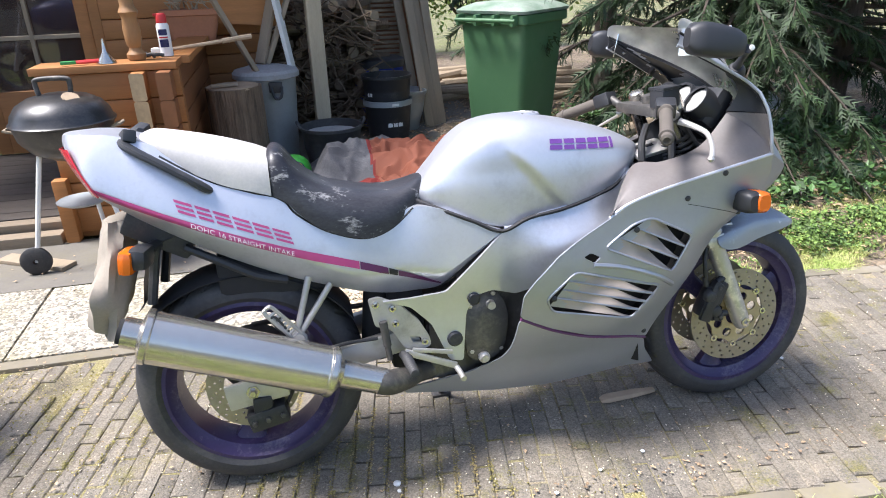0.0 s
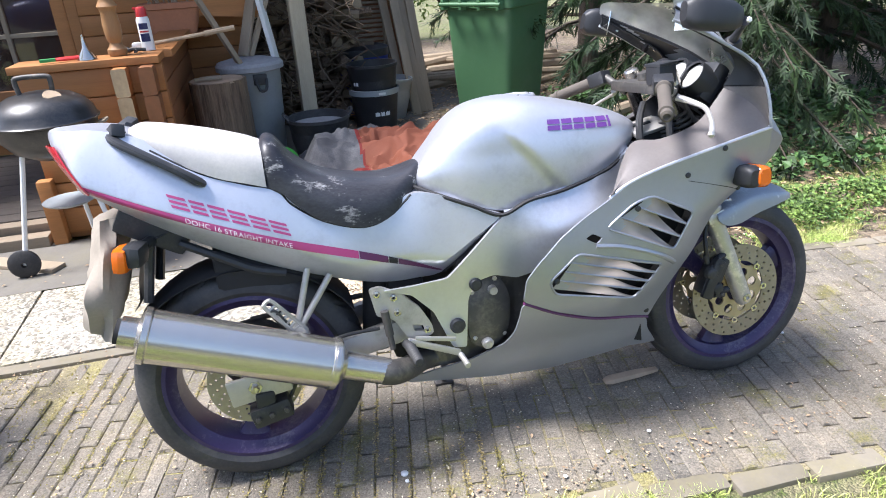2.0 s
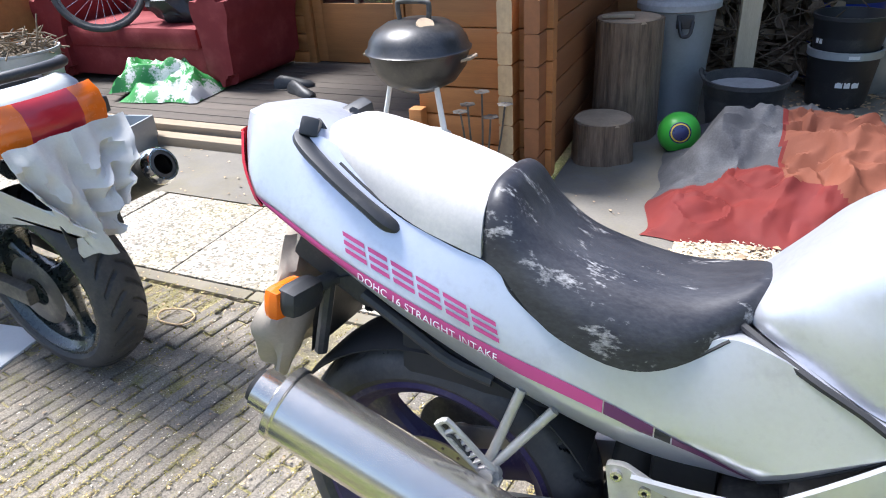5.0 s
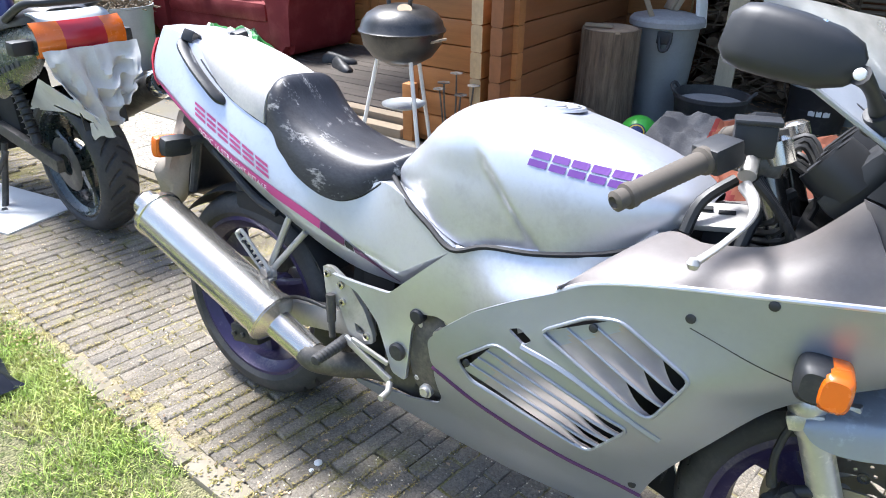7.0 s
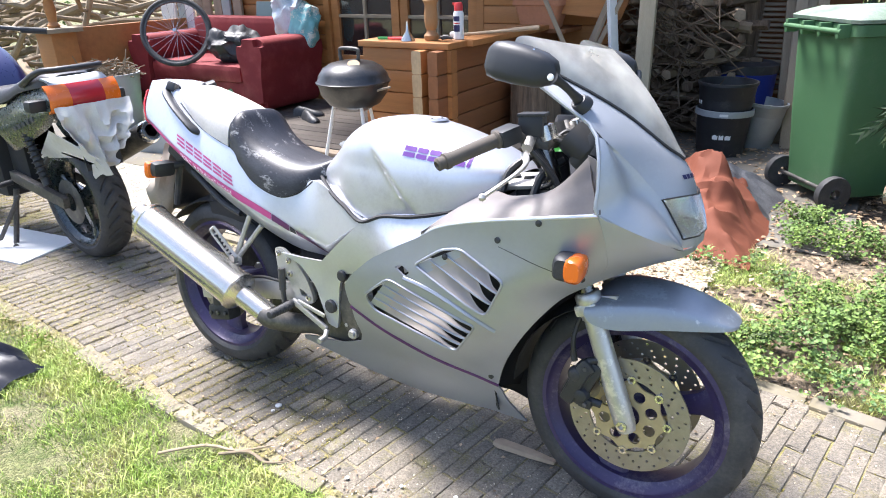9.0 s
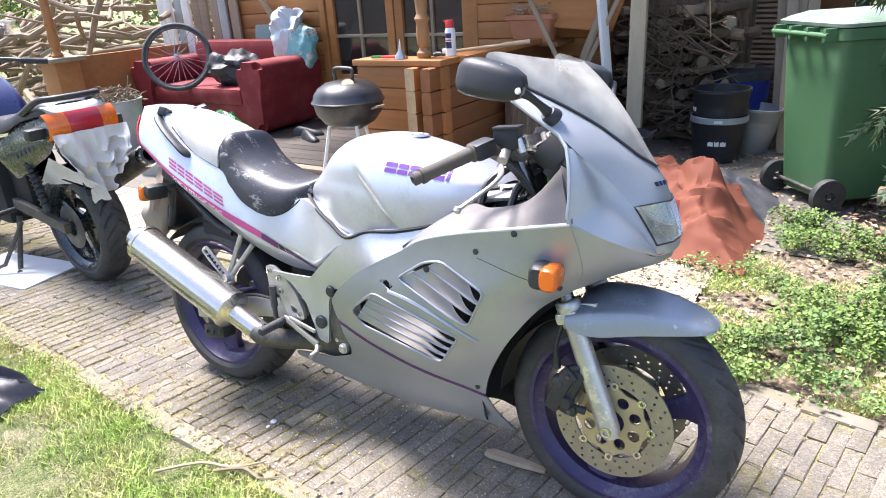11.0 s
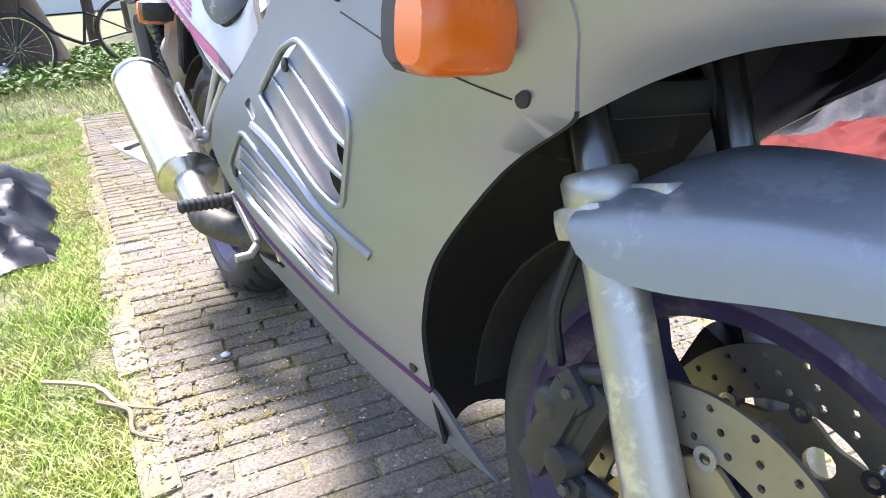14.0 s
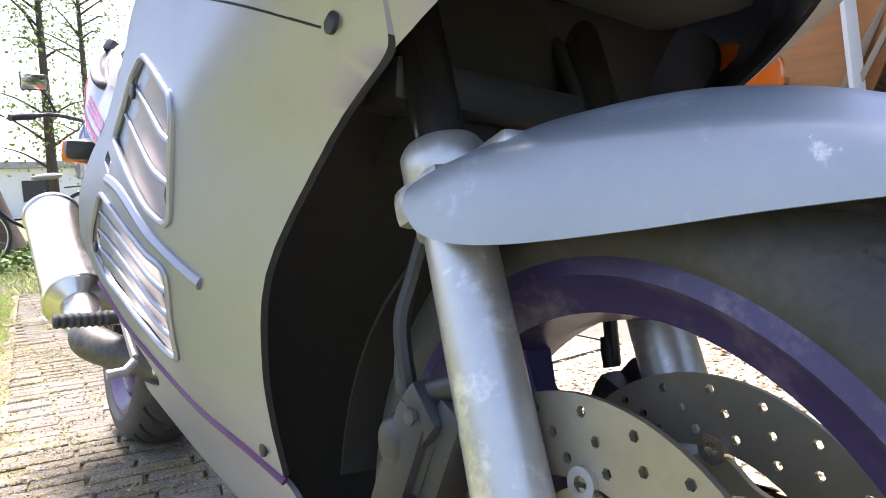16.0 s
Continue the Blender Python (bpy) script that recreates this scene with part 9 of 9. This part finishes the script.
shrub(pose(1.6, 9.2, 0), (1.8, 0.9, 2.2), 3800, "bright green spring shrub beyond the fence", BLOSSOM, 1, 0.08)
shrub(pose(3.4, 9.6, 0), (1.9, 0.9, 2.4), 3800, "bright green spring shrub beyond the fence", BLOSSOM, 2, 0.08)
shrub(pose(-0.6, 9.4, 0), (1.8, 0.9, 2.2), 3000, "bright green spring shrub beyond the fence", BLOSSOM, 3, 0.08)
shrub(pose(-9.0, 7.0, 0), (3.0, 1.2, 2.6), 4200, "yellow-green spring bushes behind the branches", BLOSSOM, 4, 0.09)
shrub(pose(-13.0, 5.5, 0), (3.0, 1.2, 2.8), 3600, "yellow-green spring bushes behind the branches", BLOSSOM, 5, 0.10)
shrub(pose(-9.3, -1.9, 0), (0.9, 0.9, 1.1), 3000, "sunlit yellow-green shrub by the big tree", BLOSSOM, 6, 0.06)
shrub(pose(-10.8, -3.2, 0), (1.4, 1.4, 2.0), 3000, "sunlit yellow-green shrub by the big tree", BLOSSOM, 7, 0.07)

big = thing("tree", "thick leaning tree trunk with brown bark", "tree", pose(-7.1, -0.36, 0.0))
bm = B()
rows = []
for z, r_, dy in ((-0.1, 0.62, 0.02), (0.1, 0.52, 0.0), (0.4, 0.46, -0.05), (1.0, 0.42, -0.18), (1.8, 0.40, -0.36), (2.8, 0.38, -0.60), (4.2, 0.34, -0.95), (6.0, 0.28, -1.3)):
    rows.append([((r_ * (1 + 0.06 * noise.noise((math.cos(q) * 3, math.sin(q) * 3, z)))) * math.cos(q), dy + (r_ * (1 + 0.06 * noise.noise((math.cos(q) * 3, math.sin(q) * 3, z)))) * math.sin(q), z) for q in [2 * math.pi * i / 40 for i in range(40)]])
loft(bm, rows, closed=True)
part("trunk", bm, BARK, big, sharp=60)
bm = B()
rl = random.Random(8)
tips = []
for k in range(14):
    z = rl.uniform(3.2, 6.0)
    q = rl.uniform(0, 6.28)
    b0 = Vector((0, -0.2 * z, z))
    tip = b0 + Vector((math.cos(q), math.sin(q), 0.35)) * rl.uniform(1.5, 3.2)
    bm = B()
    tube(bm, [b0, b0.lerp(tip, 0.5) + Vector((0, 0, 0.2)), tip], [0.09, 0.05, 0.015], 7, n=3)
    part("limb", bm, BARK, big)
    tips += [b0.lerp(tip, 0.6), b0.lerp(tip, 0.8), tip]
v, f = leaves(rl, 5200, lambda r__: (tips[r__.randrange(len(tips))] + Vector((r__.gauss(0, 0.35), r__.gauss(0, 0.35), r__.gauss(0, 0.3))), (0, 0, 1)), 0.09, 0.4)
me = bpy.data.meshes.new("crown")
me.from_pydata(v, [], f)
me.materials.append(BLOSSOM)
ob = new("crown", me)
ob.parent = big


def slim_tree(m, h, seed, label):
    t = thing("tree", label, "tree", m, "young trees")
    r_ = random.Random(seed)
    bm = B()
    tube(bm, [(0, 0, -0.1), (0.08, 0.05, h * 0.5), (-0.05, 0.1, h)], [0.09, 0.06, 0.02], 10, n=4)
    part("trunk", bm, BARK, t)
    bm = B()
    ends = []
    for k in range(22):
        z = h * r_.uniform(0.2, 1.0)
        q = r_.uniform(0, 6.28)
        tip = Vector((math.cos(q), math.sin(q), 0.45)) * r_.uniform(0.5, 1.3) + Vector((0, 0, z))
        bm = B()
        tube(bm, [(0, 0.05, z), Vector((0, 0.05, z)).lerp(tip, 0.5) + Vector((0, 0, 0.08)), tip], [0.025, 0.015, 0.005], 5, n=3, caps=False)
        part("limb", bm, BARK, t)
        ends += [tip, Vector((0, 0.05, z)).lerp(tip, 0.6), Vector((0, 0.05, z))]
    v, f = leaves(r_, 2400, lambda r__: (ends[r__.randrange(len(ends))] + Vector((r__.gauss(0, 0.15), r__.gauss(0, 0.15), r__.gauss(0, 0.2))), (0, 0, 1)), 0.06, 0.4)
    me = bpy.data.meshes.new("crown")
    me.from_pydata(v, [], f)
    me.materials.append(BLOSSOM)
    ob = new("crown", me)
    ob.parent = t


slim_tree(pose(-10.5, 0.75, 0), 5.0, 1, "slim tree with fresh green leaves")
slim_tree(pose(-12.5, -1.9, 0), 5.5, 2, "slim tree with fresh green leaves")
slim_tree(pose(-14.0, 1.8, 0), 6.0, 3, "slim tree with fresh green leaves")

# ground cover below the big tree
def cover_place(r__):
    return (-8.6 + 3.6 * r__.random(), -2.2 + 3.2 * r__.random(), 0.02 + 0.12 * r__.random()), (0, 0, 1)


v, f = leaves(rng, 5200, cover_place, 0.07)
cloud("ivy_cover", v, f, IVY, "green ivy below the big tree", "ground cover")
v, f = leaves(rng, 900, lambda r__: ((-7.2 + 1.6 * r__.random(), -1.5 + 1.0 * r__.random(), 0.06 + 0.12 * r__.random()), (0, 0, 1)), 0.06)
cloud("white_blossom", v, f, WHITE, "white spring flowers below the tree", "flowers")

# bicycle by the tree
bi = thing("bicycle", "old black step-through bicycle leaning on the tree", "bicycle", pose(-6.30, 0.0, -0.02, 0, -4, 90))
for x in (-0.34, 0.74):
    base = new("wheel")
    base.parent = bi
    base.matrix_local = pose(x, 0, 0.345, 90, 0, 0)
    bm = B()
    lathe(bm, [(0.325 + 0.020 * math.cos(2 * math.pi * i / 8), 0.020 * math.sin(2 * math.pi * i / 8)) for i in range(8)], seg=56, closed=True)
    part("tyre", bm, RUBBER, base)
    bm = B()
    lathe(bm, [(0.298, -0.012), (0.310, -0.013), (0.310, 0.013), (0.298, 0.012)], seg=56, closed=True)
    part("rim", bm, STEEL, base)
    for k in range(18):
        q = 2 * math.pi * k / 18
        bm = B()
        tube(bm, [(0.015 * math.cos(q + 1), 0.015 * math.sin(q + 1), 0.02 * (-1) ** k), (0.300 * math.cos(q), 0.300 * math.sin(q), 0)], 0.0015, 4)
        part("spoke", bm, STEEL, base)
    bm = B()
    rows = [[(0.365 * math.cos(q), 0.365 * math.sin(q), zz) for q in [radians(20 + 150 * i / 20) for i in range(21)]] for zz in (-0.028, -0.015, 0.015, 0.028)]
    loft(bm, rows)
    part("mudguard", bm, PLASTIC, base)
for name, pts, r_ in (("frame", [(-0.34, 0, 0.345), (-0.20, 0, 0.70), (-0.17, 0, 0.86)], 0.014), ("down_tube", [(-0.17, 0, 0.72), (0.02, 0, 0.46), (0.26, 0, 0.30)], 0.018), ("seat_tube", [(0.26, 0, 0.30), (0.36, 0, 0.62), (0.40, 0, 0.84)], 0.015),
                      ("chain_stay", [(0.26, 0, 0.30), (0.74, 0, 0.345)], 0.010), ("seat_stay", [(0.35, 0, 0.60), (0.74, 0, 0.345)], 0.009), ("handlebar", [(-0.17, 0, 0.86), (-0.20, 0, 1.02), (-0.22, 0.22, 1.06), (-0.10, 0.28, 1.05)], 0.011), ("handlebar", [(-0.20, 0, 1.02), (-0.22, -0.22, 1.06), (-0.10, -0.28, 1.05)], 0.011)):
    bm = B()
    tube(bm, pts, r_, 8, n=3)
    part(name, bm, PLASTIC, bi)
bm = B()
rows = [[(x, w * math.cos(q), 0.87 + h * math.sin(q)) for q in [2 * math.pi * i / 12 for i in range(12)]] for x, w, h in ((0.26, 0.02, 0.015), (0.34, 0.05, 0.03), (0.46, 0.10, 0.035), (0.53, 0.09, 0.02))]
loft(bm, rows, closed=True, caps=True)
part("saddle", bm, STONE, bi, "pale grey saddle")
bm = B()
box(bm, (0.74, 0, 0.74), (0.40, 0.14, 0.015), bevel=0.004)
part("carrier", bm, DARKMETAL, bi)

# far house and fence
fh = thing("house", "far low house with grey roof beyond the meadow", "house", pose(-42, 4.0, 0))
bm = B()
box(bm, (0, 0, 1.3), (6, 12, 2.6))
part("wall", bm, FARWALL, fh)
bm = B()
box(bm, (0, 0, 2.75), (6.8, 12.8, 0.35), bevel=0.05)
part("roof", bm, STONE, fh)
for k in range(4):
    bm = B()
    box(bm, (3.02, -4.2 + 2.8 * k, 1.4), (0.08, 1.3, 1.1))
    part("window", bm, PLASTIC, fh)
# ---- pavers, slabs, boards and logs ----
def piece_mesh(name, s, mat, bevel=0.004, sharp=30):
    bm = B()
    box(bm, (0, 0, 0), s, bevel=bevel)
    return finish(name, bm, mat, True, sharp)


rb = random.Random(21)
paver_meshes = []
for k in range(6):
    bm = B()
    vv = box(bm, (0, 0, 0), (0.0480, 0.1968, 0.05))
    es = [e for e in bm.edges if all(v.co.z > 0 for v in e.verts)]
    bmesh.ops.bevel(bm, geom=es, offset=0.003 + 0.001 * (k % 3), segments=1, affect="EDGES")
    for v in bm.verts:
        v.co.x += rb.uniform(-0.0016, 0.0016)
        v.co.y += rb.uniform(-0.0022, 0.0022)
        v.co.z += rb.uniform(-0.0014, 0.0014)
    paver_meshes.append(finish("brick", bm, BRICK, True, 30))
far_v, far_f = [], []
ROW = 0.0498
SLANT = 0.18
r = 0
x = -3.36
near = 0
while x < 3.25:
    y = -0.596 - (0.10 if r % 2 else 0.0)
    ya, yb = lawn_edge(x) + 0.034, bed_edge(x) - 0.036
    while y < yb:
        y0, y1 = max(y, ya), min(y + 0.198, yb)
        if y1 - y0 > 0.05:
            cy = (y0 + y1) / 2
            cx = x + SLANT * cy + rb.uniform(-0.002, 0.002)
            dz = -0.0205 + rb.uniform(-0.002, 0.002) + 0.006 * noise.noise((x * 1.5, y * 1.5, 0)) - (0.016 if (x < -0.65 and cy > 0.25) else 0) * rb.random()
            turn = -10.2 + rb.uniform(-0.9, 0.9)
            if -0.35 < x < 2.05 and near < 300:
                near += 1
                ob = new("brick", paver_meshes[rb.randrange(6)])
                ob.matrix_world = pose(cx, cy, dz, rb.uniform(-0.6, 0.6), rb.uniform(-0.9, 0.9), turn) @ Matrix.Diagonal((1, (y1 - y0 - 0.002) / 0.1968, 1, 1))
                ob.parent = paving
            else:
                m = pose(cx, cy, dz, rb.uniform(-0.6, 0.6), rb.uniform(-0.9, 0.9), turn)
                hx, hy = 0.0240, (y1 - y0 - 0.002) / 2
                k = len(far_v)
                for z, q in ((-0.02, 0), (0.021, 0), (0.025, 0.005)):
                    far_v += [m @ Vector((sx * (hx - q), sy * (hy - q), z)) for sx, sy in ((-1, -1), (1, -1), (1, 1), (-1, 1))]
                for lv_ in (0, 4):
                    far_f += [(k + lv_ + i, k + lv_ + (i + 1) % 4, k + lv_ + 4 + (i + 1) % 4, k + lv_ + 4 + i) for i in range(4)]
                far_f.append((k + 8, k + 9, k + 10, k + 11))
        y += 0.199
    x += ROW
    r += 1
rest = cloud("brick_rest", far_v, far_f, BRICK_FAR, "", "", paving)

# kerb stones along both edges
kerb_mesh = piece_mesh("kerb_stone", (0.208, 0.066, 0.06), KERB, 0.010)
kerb_long = piece_mesh("kerb_stone", (0.98, 0.058, 0.06), KERB, 0.006)
kerbs = thing("kerb", "worn concrete edging along the drive", "kerb", kind="structure")
x = -3.3
while x < 3.2:
    ob = new("kerb_stone", kerb_mesh)
    ob.matrix_world = pose(x, lawn_edge(x) + rb.uniform(-0.005, 0.005), -0.029 + rb.uniform(-0.006, 0.004), rb.uniform(-3, 3), rb.uniform(-2, 2), -3.4 + rb.uniform(-2.5, 2.5))
    ob.parent = kerbs
    if x > 1.3:
        ob = new("kerb_stone", kerb_mesh)
        ob.matrix_world = pose(x, bed_edge(x) + rb.uniform(-0.006, 0.006), -0.022 + rb.uniform(-0.004, 0.004), 0, 0, -7.4 + rb.uniform(-1.5, 1.5))
        ob.parent = kerbs
    x += 0.217
for k in range(5):
    ob = new("kerb_stone", kerb_long)
    ob.matrix_world = pose(-3.6 + 0.99 * k, 0.735 + rb.uniform(-0.006, 0.006), -0.021, 0, 0, rb.uniform(-0.6, 0.6))
    ob.parent = kerbs

# aggregate slabs
slab_mesh = piece_mesh("slab", (0.590, 0.620, 0.05), SLAB, 0.005)
for k in range(8):
    ob = new("slab", slab_mesh)
    ob.matrix_world = pose(-4.25 + 0.598 * k, 1.082, -0.018 + rb.uniform(-0.003, 0.003), rb.uniform(-0.4, 0.4), rb.uniform(-0.4, 0.4), rb.uniform(-0.5, 0.5))
    ob.parent = slab_bed

# deck boards and step timbers
board_mesh = piece_mesh("deck_board", (5.1, 0.115, 0.03), DECK, 0.004)
for k in range(13):
    ob = new("deck_board", board_mesh)
    ob.matrix_world = pose(-3.55 + rb.uniform(-0.01, 0.01), 2.24 + 0.121 * k, 0.078 + rb.uniform(-0.002, 0.002))
    ob.parent = deck
step_mesh = piece_mesh("step_timber", (4.9, 0.09, 0.075), STEPWOOD, 0.006)
for k, (y, z) in enumerate(((2.02, 0.02), (2.135, 0.055))):
    ob = new("step_timber", step_mesh)
    ob.matrix_world = pose(-3.52, y, z, 0, 0, -0.4)
    ob.parent = deck

# log courses of the porch half walls, with crossed ends at the corner
def log_mesh(length, mat, axis, end=ENDGRAIN):
    bm = B()
    prof = rounded([(-0.034, 0.0), (0.034, 0.0), (0.034, 0.135), (-0.034, 0.135)], 0.012, 2)
    rows = [[((t, y, z) if axis == 0 else (y, t, z)) for y, z in prof] for t in (-length / 2, length / 2)]
    loft(bm, rows, closed=True, caps=True)
    for f in bm.faces:
        c = f.calc_center_median()
        if abs(abs(c.x if axis == 0 else c.y) - length / 2) < 1e-4:
            f.material_index = 1
    return finish("log", bm, [mat, end], True, 40)


front_log, side_log = log_mesh(0.665, CABIN, 0, CABIN), log_mesh(1.78, CABIN_SHADED, 1, CABIN_SHADED)
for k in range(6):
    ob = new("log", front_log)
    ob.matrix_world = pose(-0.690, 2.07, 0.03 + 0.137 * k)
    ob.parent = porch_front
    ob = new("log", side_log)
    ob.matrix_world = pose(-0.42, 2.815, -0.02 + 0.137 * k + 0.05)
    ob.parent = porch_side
end_mesh = log_mesh(0.10, CABIN, 1)
for k in range(6):
    ob = new("log_end", end_mesh)
    ob.matrix_world = pose(-0.545, 1.99, -0.02 + 0.137 * k + 0.05)
    ob.parent = porch_front
top = B()
box(top, (-0.70, 2.12, 0.872), (0.68, 0.22, 0.036), bevel=0.004)
part("capping_board", top, CABIN, porch_front, "pale worn capping board")
top = B()
box(top, (-0.42, 2.93, 0.871), (0.20, 1.40, 0.036), bevel=0.004)
part("capping_board", top, CABIN, porch_side)
# cabin wall boards
wb_mesh = log_mesh(1.12, CABIN, 0)
wb_long = log_mesh(1.44, CABIN, 0)
for k in range(17):
    ob = new("log", wb_mesh)
    ob.matrix_world = pose(-0.52, WALL_Y, 0.04 + 0.137 * k)
    ob.parent = cabin_wall
    ob = new("log", wb_long)
    ob.matrix_world = pose(-3.53, WALL_Y, 0.04 + 0.137 * k)
    ob.parent = cabin_wall
